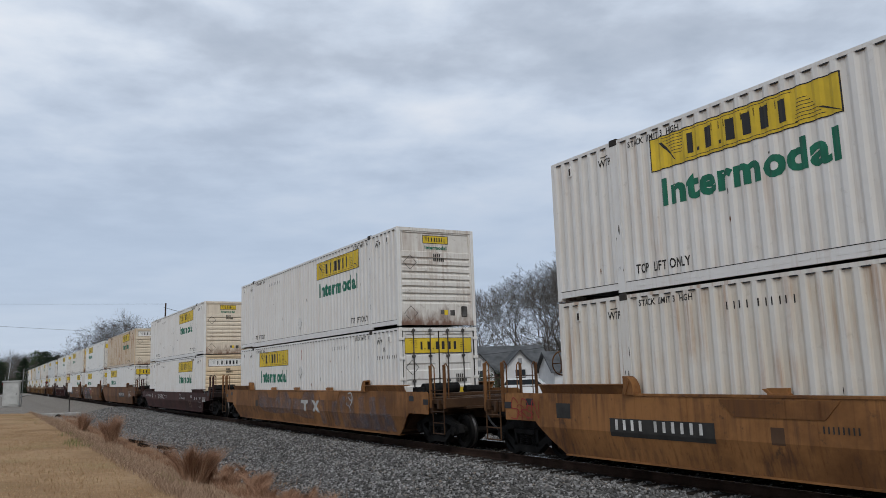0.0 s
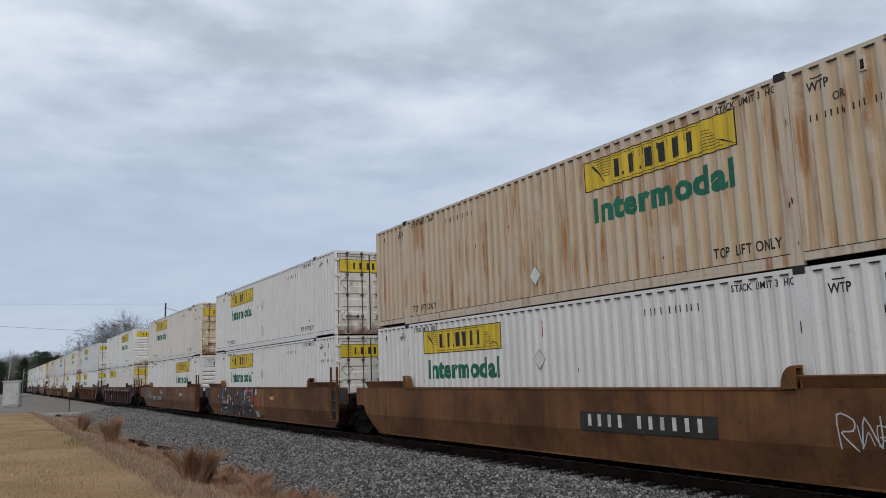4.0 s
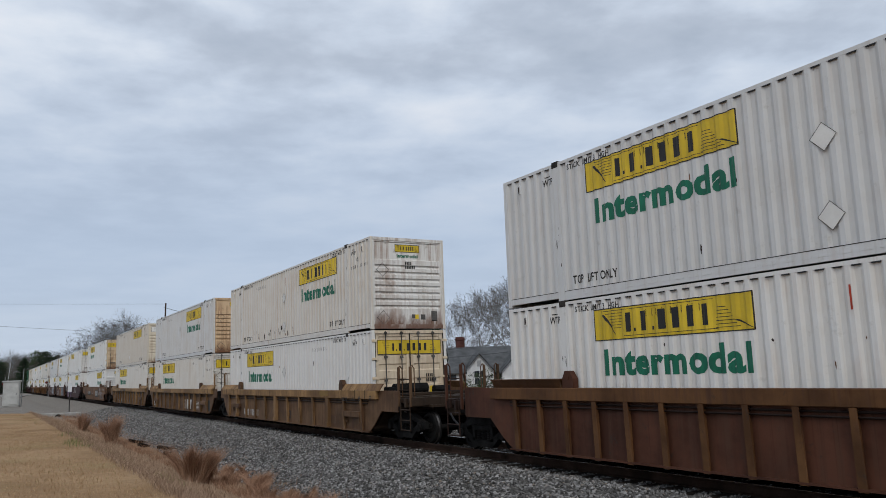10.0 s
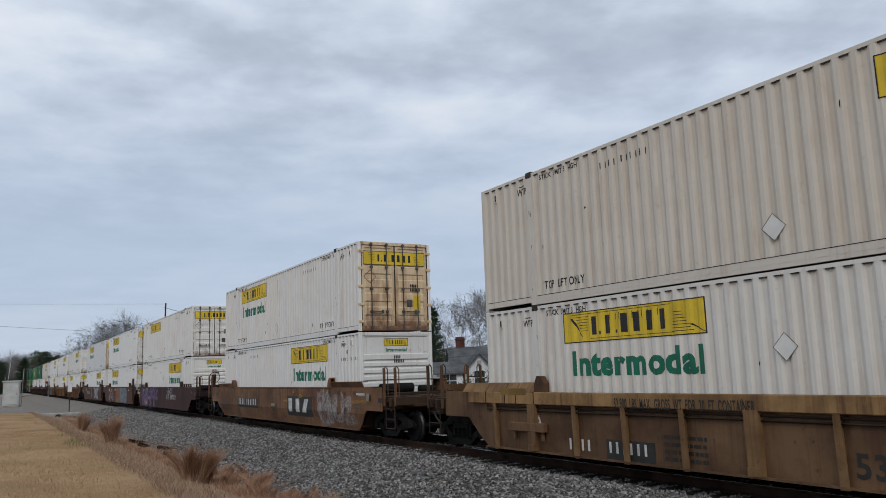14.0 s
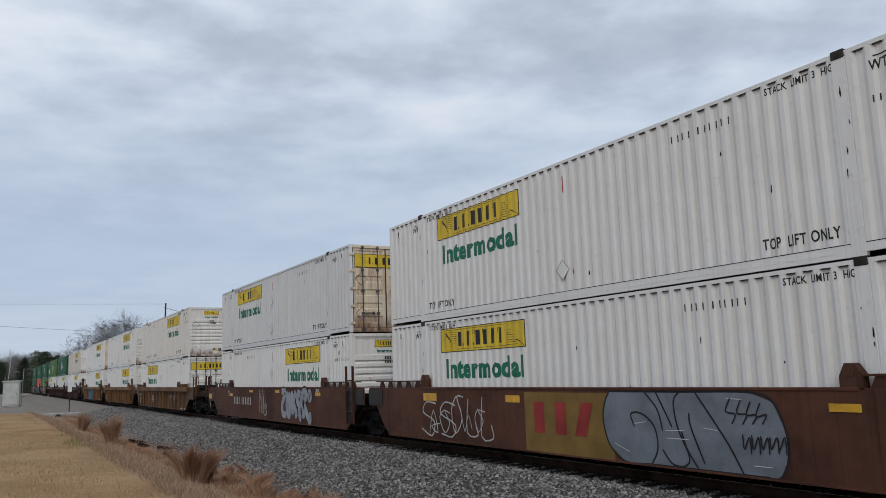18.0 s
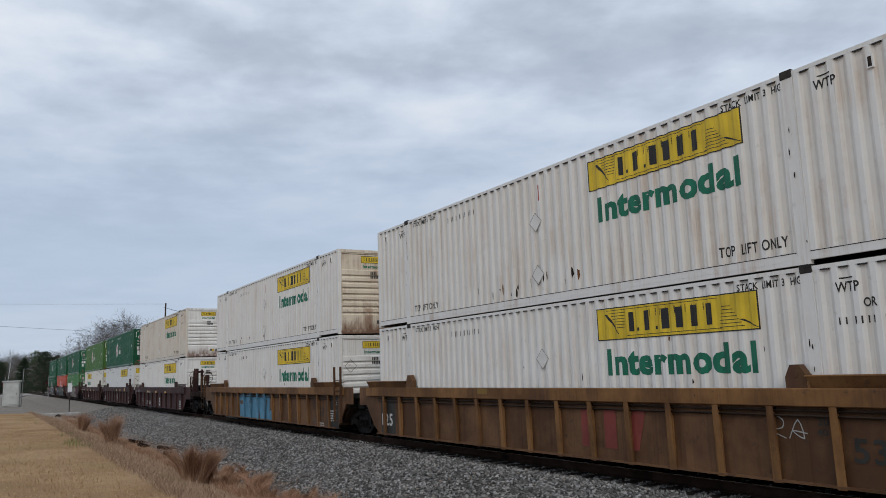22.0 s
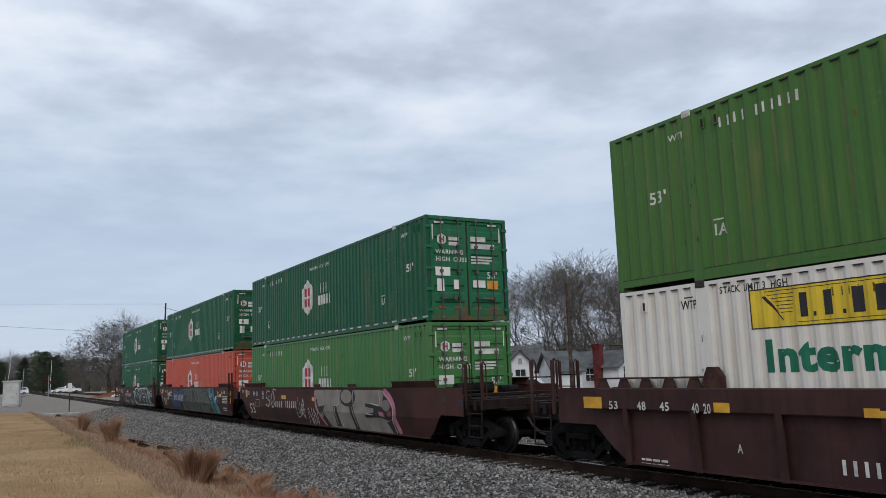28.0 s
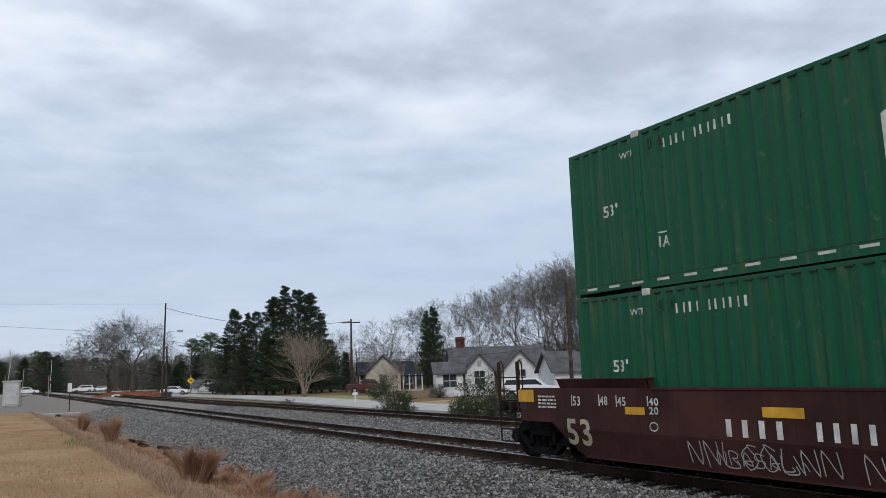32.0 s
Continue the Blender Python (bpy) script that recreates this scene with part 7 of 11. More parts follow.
def gable_roof(bm, w, d, z0, rise, over=0.35, thick=0.14):
    """Roof with its ridge along x, middle at the origin."""
    for s in (-1, 1):
        a = [(-w / 2 - over, s * (d / 2 + over), z0 - over * rise / (d / 2)), (w / 2 + over, s * (d / 2 + over), z0 - over * rise / (d / 2)), (w / 2 + over, 0, z0 + rise), (-w / 2 - over, 0, z0 + rise)]
        lo = [bm.verts.new(p) for p in a]
        hi = [bm.verts.new((p[0], p[1], p[2] + thick)) for p in a]
        bm.faces.new(lo), bm.faces.new(hi)
        for i in range(4):
            j = (i + 1) % 4
            bm.faces.new((lo[i], lo[j], hi[j], hi[i]))


def gable_walls(bm, w, d, z1, rise):
    bm_box(bm, -w / 2, w / 2, -d / 2, d / 2, 0, z1)
    for x in (-w / 2, w / 2):
        s = -0.02 if x < 0 else 0.02
        v = [bm.verts.new(p) for p in ((x, -d / 2, z1), (x, d / 2, z1), (x, 0, z1 + rise), (x + s, -d / 2, z1), (x + s, d / 2, z1), (x + s, 0, z1 + rise))]
        for f in ((0, 1, 2), (3, 5, 4), (0, 3, 4, 1), (1, 4, 5, 2), (2, 5, 3, 0)):
            bm.faces.new([v[i] for i in f])


def hip_roof(bm, w, d, z0, rise, over=0.4, thick=0.14):
    """Roof that slopes on all four sides, its ridge along x."""
    a, b, r = w / 2 + over, d / 2 + over, (w - d) / 2
    lo = z0 - over * rise / (d / 2)
    for lift in (0.0, thick):
        e = [bm.verts.new((x, y, lo + lift)) for x, y in ((-a, -b), (a, -b), (a, b), (-a, b))]
        t = [bm.verts.new((x, 0, z0 + rise + lift)) for x in (-r, r)]
        for f in ((e[0], e[1], t[1], t[0]), (e[1], e[2], t[1]), (e[2], e[3], t[0], t[1]), (e[3], e[0], t[0])):
            bm.faces.new(f)
    bm_box(bm, -a, a, -b, -b + 0.04, lo - 0.12, lo + thick)
    bm_box(bm, -a, -a + 0.04, -b, b, lo - 0.12, lo + thick)


def sash(bm, w, h):
    """Window frame with one crossing of bars, as a single connected grid."""
    xs = (-w / 2 - 0.09, -w / 2, -0.02, 0.02, w / 2, w / 2 + 0.09)
    zs = (-h / 2 - 0.09, -h / 2, -0.03, 0.03, h / 2, h / 2 + 0.09)
    v = {(i, j, k): bm.verts.new((x, y, z)) for i, x in enumerate(xs) for j, z in enumerate(zs) for k, y in enumerate((-0.05, 0.02))}
    solid = lambda i, j: 0 <= i < 5 and 0 <= j < 5 and not (i in (1, 3) and j in (1, 3))
    for i in range(5):
        for j in range(5):
            if not solid(i, j):
                continue
            for k in (0, 1):
                bm.faces.new((v[i, j, k], v[i + 1, j, k], v[i + 1, j + 1, k], v[i, j + 1, k]))
            for di, dj, p, q in ((-1, 0, (i, j), (i, j + 1)), (1, 0, (i + 1, j), (i + 1, j + 1)), (0, -1, (i, j), (i + 1, j)), (0, 1, (i, j + 1), (i + 1, j + 1))):
                if not solid(i + di, j + dj):
                    bm.faces.new((v[(*p, 0)], v[(*q, 0)], v[(*q, 1)], v[(*p, 1)]))


def window(parent, x, z, w, h, y, side=None):
    """A sash window in a wall that faces -y (or +x when side is given)."""
    top = part("window", cached(("frame", w, h), lambda bm: sash(bm, w, h)), "siding_white", parent)
    part("pane", cached(("pane", w, h), lambda bm: bm_box(bm, -w / 2, w / 2, -0.012, 0.0, -h / 2, h / 2)), "window_glass", top)
    top.matrix_basis = Matrix.Translation((x, y, z)) if side is None else Matrix.Translation((side, y, z)) @ Matrix.Rotation(radians(90), 4, "Z")


def house(px, depth, turn, w, d, z1, rise, walls, roof, label, wings=(), windows=(), chimney=None, porch=None, door=None, wing_paint=None, base=-0.5, hip=False):
    top = tagged(new("house"), label, "house", "houses along the street")
    x, y = at(px, depth)
    top.matrix_basis = pose(x, y, base, 0, 0, turn)
    b = bmesh.new()
    bm_box(b, -w / 2, w / 2, -d / 2, d / 2, 0, z1) if hip else gable_walls(b, w, d, z1, rise)
    part("wall", b, walls, top)
    b = bmesh.new()
    hip_roof(b, w, d, z1, rise) if hip else gable_roof(b, w, d, z1, rise)
    part("roof", b, roof, top)
    for wx, ww, wd, wz, wr in wings:
        b = bmesh.new()
        gable_walls(b, wd, ww, wz, wr)
        o = part("wing_wall", b, wing_paint or walls, top)
        o.matrix_basis = Matrix.Translation((wx, -d / 2 - wd / 2 + 0.4, 0)) @ Matrix.Rotation(radians(90), 4, "Z")
        b = bmesh.new()
        gable_roof(b, wd + 1.5, ww, wz, wr, 0.28)
        o = part("wing_roof", b, roof, top)
        o.matrix_basis = Matrix.Translation((wx, -d / 2 - wd / 2 + 1.0, 0)) @ Matrix.Rotation(radians(90), 4, "Z")
        window(top, wx, 1.7, 1.0, 1.3, -d / 2 - wd + 0.38)
        part("gable_vent", cached("gable_vent", lambda bm: bm_box(bm, -0.2, 0.2, -0.03, 0.0, -0.3, 0.3)), "galvanised", top).location = (wx, -d / 2 - wd + 0.38, wz + wr * 0.45)
    for wx, wz, ww, wh in windows:
        window(top, wx, wz, ww, wh, -d / 2 - 0.01)
    for wy in (-d / 4, d / 4):
        window(top, 0, 1.7, 0.9, 1.3, wy, w / 2 + 0.01)
    if door is not None:
        b = bmesh.new()
        bm_block(b, door - 0.48, door + 0.48, -d / 2 - 0.06, -d / 2 + 0.02, 0.25, 2.3, 0.01)
        part("door", b, "car_red", top)
    if chimney:
        cx, cy, cz = chimney
        b = bmesh.new()
        bm_block(b, cx - 0.42, cx + 0.42, cy - 0.35, cy + 0.35, 0, cz, 0.02)
        bm_block(b, cx - 0.50, cx + 0.50, cy - 0.43, cy + 0.43, cz - 0.35, cz - 0.15, 0.02)
        part("chimney", b, "brick_red" if depth == 85 else "brick_brown", top, "red brick chimney" if depth == 85 else "dark brown brick chimney")
    if porch:
        x0, x1, pd = porch
        b = bmesh.new()
        bm_prism(b, [(-d / 2 - pd, z1 - 0.45), (-d / 2, z1 + 0.05), (-d / 2, z1 + 0.17), (-d / 2 - pd, z1 - 0.33)], x0, x1)
        part("porch_roof", b, roof, top)
        for i in range(4):
            xx = x0 + 0.2 + (x1 - x0 - 0.4) * i / 3
            part("porch_post", cached("porch_post", lambda bm: bm_block(bm, -0.07, 0.07, -0.07, 0.07, 0.2, 2.2, 0.01)), "siding_white", top).location = (xx, -d / 2 - pd + 0.2, 0)
        b = bmesh.new()
        bm_box(b, x0, x1, -d / 2 - pd, -d / 2, 0, 0.25)
        part("porch_floor", b, "concrete", top)
    return top


house(875, 84, -24, 9.4, 7.0, 2.4, 2.3, "siding_white", "shingles_grey", "white clapboard cottage with a grey roof and front gables", wings=((-2.4, 2.9, 1.6, 2.3, 1.7), (1.6, 3.6, 1.8, 2.3, 1.9)), windows=((-4.0, 1.6, 0.9, 1.2), (3.9, 1.6, 0.9, 1.2)), chimney=(-3.6, 0.3, 5.9), door=-0.4)
house(792, 80, -24, 2.6, 3.4, 2.3, 0.9, "siding_white", "shingles_grey", "small white side room of a cottage", windows=((0.0, 1.5, 1.3, 1.2),))
house(684, 112, -22, 7.2, 6.0, 2.4, 1.5, "brick_brown", "shingles_dark", "brown brick cottage with a pale front gable", wing_paint="siding_cream", wings=((-0.5, 4.6, 1.6, 2.4, 2.3),), windows=((-3.0, 1.6, 1.0, 1.3), (3.0, 1.6, 1.0, 1.3)), porch=(1.9, 4.8, 2.0))
house(1062, 85, -77, 7.0, 5.0, 2.4, 1.5, "siding_white", "shingles_grey", "white house with a gabled end and a red brick chimney", windows=((0.0, 1.6, 1.0, 1.3), (-2.0, 1.6, 1.0, 1.3)), chimney=(1.2, -2.6, 4.7))
house(985, 70, -20, 2.4, 4.4, 2.2, 1.5, "siding_white", "shingles_grey", "white gabled shed beside a house", windows=())
house(1490, 68, -42, 15.0, 9.0, 2.2, 2.2, "siding_white", "shingles_dark", "white house under a broad dark hipped roof", base=-1.95, hip=True, windows=((-2.6, 1.5, 1.7, 1.2), (1.4, 1.5, 1.0, 1.4), (2.8, 1.5, 1.0, 1.4), (5.2, 1.5, 1.0, 1.3)), porch=(-5.2, 0.4, 1.8), door=-4.0)
house(1272, 74, 100, 6.4, 4.8, 2.2, 1.15, "siding_white", "shingles_dark", "white garage with its gable end to the tracks", windows=((-1.6, 1.3, 0.9, 0.9),), base=-1.55)
house(375, 150, -10, 4.6, 5.0, 1.2, 1.1, "siding_white", "shingles_grey", "white house with a steep gable far down the street", wings=((0.3, 3.2, 1.0, 1.2, 1.3),))


def utility_pole(px, depth, h, arms=1, lamp=False, lean=0.0, label="dark wooden utility pole with wires"):
    top = tagged(new("utility_pole"), label, "utility pole", "utility poles")
    x, y = at(px, depth)
    top.matrix_basis = pose(x, y, -0.6, 0, lean, -25)
    b = bmesh.new()
    bm_tube(b, (0, 0, 0), (0, 0, h), 0.17, 0.11, 10)
    part("pole", b, "pole_wood", top)
    for i in range(arms):
        b = bmesh.new()
        bm_block(b, -1.2, 1.2, -0.06, 0.06, h - 0.55 - i * 0.9, h - 0.42 - i * 0.9, 0.01)
        arm = part("crossarm", b, "pole_wood", top)
        for xx in (-1.1, -0.4, 0.4, 1.1):
            part("insulator", cached("insulator", lambda bm: bm_tube(bm, (0, 0, 0), (0, 0, 0.16), 0.05, 0.03, 8)), "galvanised", arm).location = (xx, 0, h - 0.42 - i * 0.9)
    if lamp:
        b = bmesh.new()
        bm_pipe(b, [(0, 0, h * 0.66), (0.8, 0, h * 0.70), (1.9, 0, h * 0.705)], 0.035, 6)
        arm = part("lamp_arm", b, "galvanised", top)
        b = bmesh.new()
        bm_block(b, 1.85, 2.65, -0.16, 0.16, h * 0.69, h * 0.715, 0.03)
        part("lamp_head", b, "galvanised", arm)
    return (x, y)


def cable(p, q, sag, r=0.018):
    bm = bmesh.new()
    pts = []
    for i in range(17):
        f = i / 16
        c = Vector(p).lerp(Vector(q), f)
        c.z -= sag * 4 * f * (1 - f)
        pts.append(c)
    side = (Vector(q) - Vector(p)).cross(Vector((0, 0, 1))).normalized() * r
    rings = [[bm.verts.new(c + o) for o in (side, Vector((0, 0, r)), -side, Vector((0, 0, -r)))] for c in pts]
    for a, b in zip(rings, rings[1:]):
        for i in range(4):
            bm.faces.new((a[i], a[(i + 1) % 4], b[(i + 1) % 4], b[i]))
    me = done(bm, "cable")
    me.materials.append(MATS["cable_black"])
    tagged(new("overhead_cable", me), "thin black overhead cable between poles", "cable", "overhead cables")


P1 = utility_pole(301, 120, 14.0, 0, True, 1.2)
P2 = utility_pole(627, 108, 9.9, 1)
P3 = utility_pole(1005, 62, 9.0, 0, False, 0, "slim grey utility pole by a house")
P4 = (at(2300, 60))
P0 = (at(-500, 190))
cable((*P1, 13.3), (*P0, 24.4), 0.3, 0.014)
cable((*P1, 8.7), (*P0, 22.8), 0.3, 0.020)
cable((*P1, 12.8), (*P2, 9.0), 1.4, 0.03)
cable((*P1, 8.0), (*P2, 5.5), 1.0, 0.02)
for z in (4.9, 4.1):
    cable((*P2, z), (*P3, z - 0.7 + 0.3), 0.6, 0.016)
    cable((*P3, z - 0.5), (*P4, z - 2.0), 0.25, 0.02)


# moving and parked vehicles
def car_body(bm, kind):
    """Side profile drawn out across the width, sides tucked in; nose towards -y."""
    prof = {"pickup": [(-2.75, 0.45), (-2.78, 0.80), (-2.65, 1.02), (-1.45, 1.12), (-0.80, 1.72), (0.70, 1.76), (0.92, 1.16), (2.72, 1.14), (2.76, 0.50)],
            "suv": [(-2.35, 0.42), (-2.38, 0.78), (-2.25, 0.98), (-1.20, 1.08), (-0.55, 1.66), (1.95, 1.70), (2.28, 1.10), (2.32, 0.45)],
            "sedan": [(-2.30, 0.38), (-2.34, 0.66), (-2.15, 0.82), (-1.05, 0.92), (-0.30, 1.38), (1.00, 1.40), (1.70, 0.98), (2.28, 0.92), (2.32, 0.42)]}[kind]
    for a, b, s in ((-0.92, -0.86, 0), (-0.86, 0.86, 1), (0.86, 0.92, 0)):
        bm_prism(bm, prof if s else [(y * 0.985, 0.45 + (z - 0.45) * (0.60 if z > 1.2 else 0.95)) for y, z in prof], a, b)


def car_glass(bm, kind):
    z0, z1, a, b = {"pickup": (1.18, 1.64, -1.15, 0.72), "suv": (1.14, 1.56, -0.95, 2.0), "sedan": (0.96, 1.30, -0.85, 1.35)}[kind]
    for s in (-1, 1):
        flat(bm, ((s * 0.875, a, z0), (s * 0.875, b, z0), (s * 0.875, b - 0.25, z1), (s * 0.875, a + 0.52, z1)))
    flat(bm, ((-0.80, a - 0.14, z0), (0.80, a - 0.14, z0), (0.74, a + 0.34, z1), (-0.74, a + 0.34, z1)))
    flat(bm, ((-0.80, b + 0.16, z0), (0.80, b + 0.16, z0), (0.74, b - 0.05, z1), (-0.74, b - 0.05, z1)))


def vehicle(kind, paint, label, x, y, turn, z):
    top = tagged(new({"pickup": "pickup_truck", "suv": "car", "sedan": "car"}[kind]), label, "car", "vehicles")
    part("body", cached(("body", kind, paint), lambda bm: car_body(bm, kind)), paint, top)
    part("glass", cached(("glass", kind), lambda bm: car_glass(bm, kind)), "window_glass", top)
    long = {"pickup": 1.72, "suv": 1.42, "sedan": 1.38}[kind]
    for sx in (-1, 1):
        for sy in (-1, 1):
            w = part("wheel", cached("car_tyre", lambda bm: bm_tube(bm, (-0.11, 0, 0), (0.11, 0, 0), 0.36, n=18)), "tyre_rubber", top)
            w.location = (sx * 0.84, sy * long, 0.36)
            part("rim", cached("car_rim", lambda bm: bm_tube(bm, (-0.115, 0, 0), (0.115, 0, 0), 0.22, n=12)), "chrome", w)
        part("headlight", cached(("headlight", kind), lambda bm: bm_block(bm, -0.2, 0.2, -{"pickup": 2.79, "suv": 2.39, "sedan": 2.35}[kind], -{"pickup": 2.6, "suv": 2.2, "sedan": 2.2}[kind], 0.68, 0.86, 0.02)), "chrome", top).location = (sx * 0.62, 0, 0)
        part("tail_light", cached(("tail", kind), lambda bm: bm_block(bm, -0.1, 0.1, {"pickup": 2.6, "suv": 2.2, "sedan": 2.2}[kind], {"pickup": 2.78, "suv": 2.34, "sedan": 2.34}[kind], 0.75, 1.0, 0.02)), "lamp_red", top).location = (sx * 0.78, 0, 0)
    top.matrix_basis = pose(x, y, z, 0, 0, turn)
    return top


ROAD_Z = -0.20
TRAFFIC = [
    # vehicle, turn, (time, x) along the crossing road at y
    (vehicle("pickup", "car_white", "white pickup truck driving along the crossing road", 30, 169, -92, ROAD_Z), -88 + 180, 207.7, ((0, 147.84), (24, 33.26), (27.5, 17.86), (28.5, 15.89), (29, 14.91), (29.5, 13.55), (30, 12.2), (30.5, 10.72), (31, 9.86), (31.5, 8.62), (32, 7.88))),
    (vehicle("suv", "car_white", "white car driving along the crossing road", 12, 172, 88, ROAD_Z), -90 + 180 - 180, 211.9, ((0, -73.92), (26.5, 2.46), (28.5, 7.64), (29, 8.87), (29.5, 10.1), (30, 12.07), (30.5, 13.92), (31, 15.77), (31.5, 18.23), (32, 20.33))),
    (vehicle("sedan", "car_white", "white saloon driving along the crossing road", 25, 172, 88, ROAD_Z), -90 + 180 - 180, 212.4, ((0, -86.24), (25.5, 8.62), (27.5, 13.55), (28.5, 17.49), (29, 19.1), (29.5, 19.96), (30, 21.19), (31, 22.67), (32, 24.27))),
]
vehicle("suv", "car_white", "white sport utility car parked by a cottage", *at(934, 62), 50, -0.45)
vehicle("sedan", "car_white", "silver-white car parked before a garage", *at(1244, 60), 40, -1.72)
vehicle("suv", "car_blue", "dark blue car parked by the street", *at(408, 128), 70, -0.45)
vehicle("sedan", "car_white", "white car parked by the street", *at(325, 135), 60, -0.45)
vehicle("pickup", "car_red", "dark red pickup parked in a yard", *at(655, 104), 65, -0.45)


# trackside things
def relay_cabinet():
    top = tagged(new("relay_cabinet"), "grey metal signal relay cabinet beside the track", "cabinet")
    x, y = 2.55, 104.0
    top.matrix_basis = pose(x, y, -0.45, 0, 0, -8)
    b = bmesh.new()
    bm_block(b, -0.82, 0.82, -0.7, 0.7, 0.15, 2.85, 0.03)
    body = part("body", b, "cabinet_grey", top)
    b = bmesh.new()
    bm_block(b, -0.95, 0.95, -0.82, 0.82, 2.83, 2.97, 0.03)
    part("roof", b, "cabinet_grey", top)
    b = bmesh.new()
    bm_block(b, -0.70, 0.70, -0.74, -0.69, 0.30, 2.65, 0.02)
    door = part("door", b, "cabinet_grey", top)
    b = bmesh.new()
    bm_block(b, 0.52, 0.58, -0.80, -0.73, 1.35, 1.60, 0.01)
    part("handle", b, "chrome", door)
    b = bmesh.new()
    bm_box(b, -0.9, 0.9, -0.8, 0.8, 0.0, 0.16)
    part("plinth", b, "concrete", top)
    b = bmesh.new()
    bm_tube(b, (0.9, 0.9, 0), (1.05, 0.9, 4.3), 0.04, n=6)
    part("mast", b, "galvanised", top)


relay_cabinet()


def marker_post():
    top = tagged(new("marker_post"), "thin trackside post with a small white sign", "sign post")
    top.matrix_basis = pose(6.6, 80, -0.72, 0, 0, -20)
    b = bmesh.new()
    bm_tube(b, (0, 0, 0), (0, 0, 2.7), 0.045, n=6)
    part("post", b, "dark_steel", top)
    b = bmesh.new()
    bm_block(b, -0.18, 0.18, -0.06, -0.045, 1.95, 2.72, 0.004)
    part("sign_plate", b, "siding_white", top)


marker_post()


def warning_sign():
    top = tagged(new("warning_sign"), "yellow diamond warning sign with a black arrow", "road sign")
    x, y = at(350, 92)
    top.matrix_basis = pose(x, y, -0.5, 0, 0, -14)
    b = bmesh.new()
    bm_tube(b, (0, 0, 0), (0, 0, 3.0), 0.04, n=6)
    part("post", b, "galvanised", top)
    b = bmesh.new()
    bm_prism(b, [(-0.42, 2.35), (0, 1.93), (0.42, 2.35), (0, 2.77)], -0.012, 0.012)
    p = part("sign_plate", b, "sign_yellow", top)
    p.matrix_basis = Matrix.Rotation(radians(90), 4, "Z") @ Matrix.Translation((-0.05, 0, 0))
    b = bmesh.new()
    for pts in (((-0.18, 2.32), (0.06, 2.32), (0.06, 2.38), (-0.18, 2.38)), ((0.06, 2.25), (0.22, 2.35), (0.06, 2.45))):
        flat(b, [(yy, -0.066, zz) for yy, zz in pts])
    part("arrow", b, "logo_black", top)


warning_sign()


def mailbox():
    top = tagged(new("mailbox"), "white roadside mailbox on a wooden post", "mailbox")
    x, y = at(632, 66)
    top.matrix_basis = pose(x, y, -0.48, 0, 0, 60) @ Matrix.Scale(0.75, 4)
    b = bmesh.new()
    bm_block(b, -0.06, 0.06, -0.06, 0.06, 0, 1.0, 0.01)
    part("post", b, "siding_white", top)
    b = bmesh.new()
    bm_prism(b, [(-0.28, 1.0), (0.28, 1.0), (0.28, 1.2), (0.2, 1.3), (-0.2, 1.3), (-0.28, 1.2)], -0.12, 0.12)
    part("box", b, "siding_white", top)


mailbox()


def earth_mound(px, depth, length, wide, h, seed, material, label):
    r = random.Random(seed)
    bm = bmesh.new()
    n, m = 26, 9
    rows = []
    for i in range(n + 1):
        u = i / n
        row = []
        for j in range(m + 1):
            v = j / m
            z = h * math.sin(math.pi * u) ** 0.6 * math.sin(math.pi * v) * (0.6 + 0.5 * r.random())
            row.append(bm.verts.new(((u - 0.5) * length, (v - 0.5) * wide, z - 0.05)))
        rows.append(row)
    for a, b in zip(rows, rows[1:]):
        for j in range(m):
            bm.faces.new((a[j], a[j + 1], b[j + 1], b[j]))
    me = done(bm, "earth_mound")
    me.materials.append(MATS[material])
    x, y = at(px, depth)
    ob = tagged(new("earth_mound", me), label, "earth mound")
    ob.matrix_basis = pose(x, y, -0.5, 0, 0, -20)


earth_mound(245, 128, 12.0, 5.0, 1.15, 61, "red_earth", "low bank of bare red earth")
earth_mound(462, 66, 5.0, 2.2, 0.35, 62, "red_earth", "low hump of brown earth by the track")


def culvert():
    top = tagged(new("culvert"), "old concrete culvert head in the ditch", "culvert")
    top.matrix_basis = pose(5.2, 68, -0.85, 0, 0, -10)
    b = bmesh.new()
    bm_block(b, -1.6, 1.2, -0.25, 0.25, 0.0, 0.62, 0.04)
    part("head_wall", b, "concrete", top)
    b = bmesh.new()
    bm_tube(b, (-0.3, -0.30, 0.28), (-0.3, 0.2, 0.28), 0.26, n=14)
    part("pipe", b, "dark_steel", top)
    b = bmesh.new()
    bm_block(b, -1.0, 1.4, -2.4, -1.2, -0.02, 0.10, 0.03)
    part("apron", b, "concrete", top)


culvert()


def old_ties():
    """A few discarded sleepers at the foot of the ballast."""
    for i, (x, y, a) in enumerate(((6.3, 38, 30), (6.0, 35.5, 55), (6.6, 33.5, 40), (6.0, 30.5, 62))):
        b = bmesh.new()
        bm_block(b, -0.9, 0.9, -0.09, 0.09, 0, 0.12, 0.015)
        me = done(b, "old_sleeper")
        me.materials.append(MATS["sleeper_wood"])
        ob = tagged(new("old_sleeper", me), "discarded dark wooden sleeper at the foot of the ballast", "sleeper", "discarded sleepers")
        ob.matrix_basis = pose(x, y, ground_height(x, y) - 0.06, 0, 12, a)


old_ties()


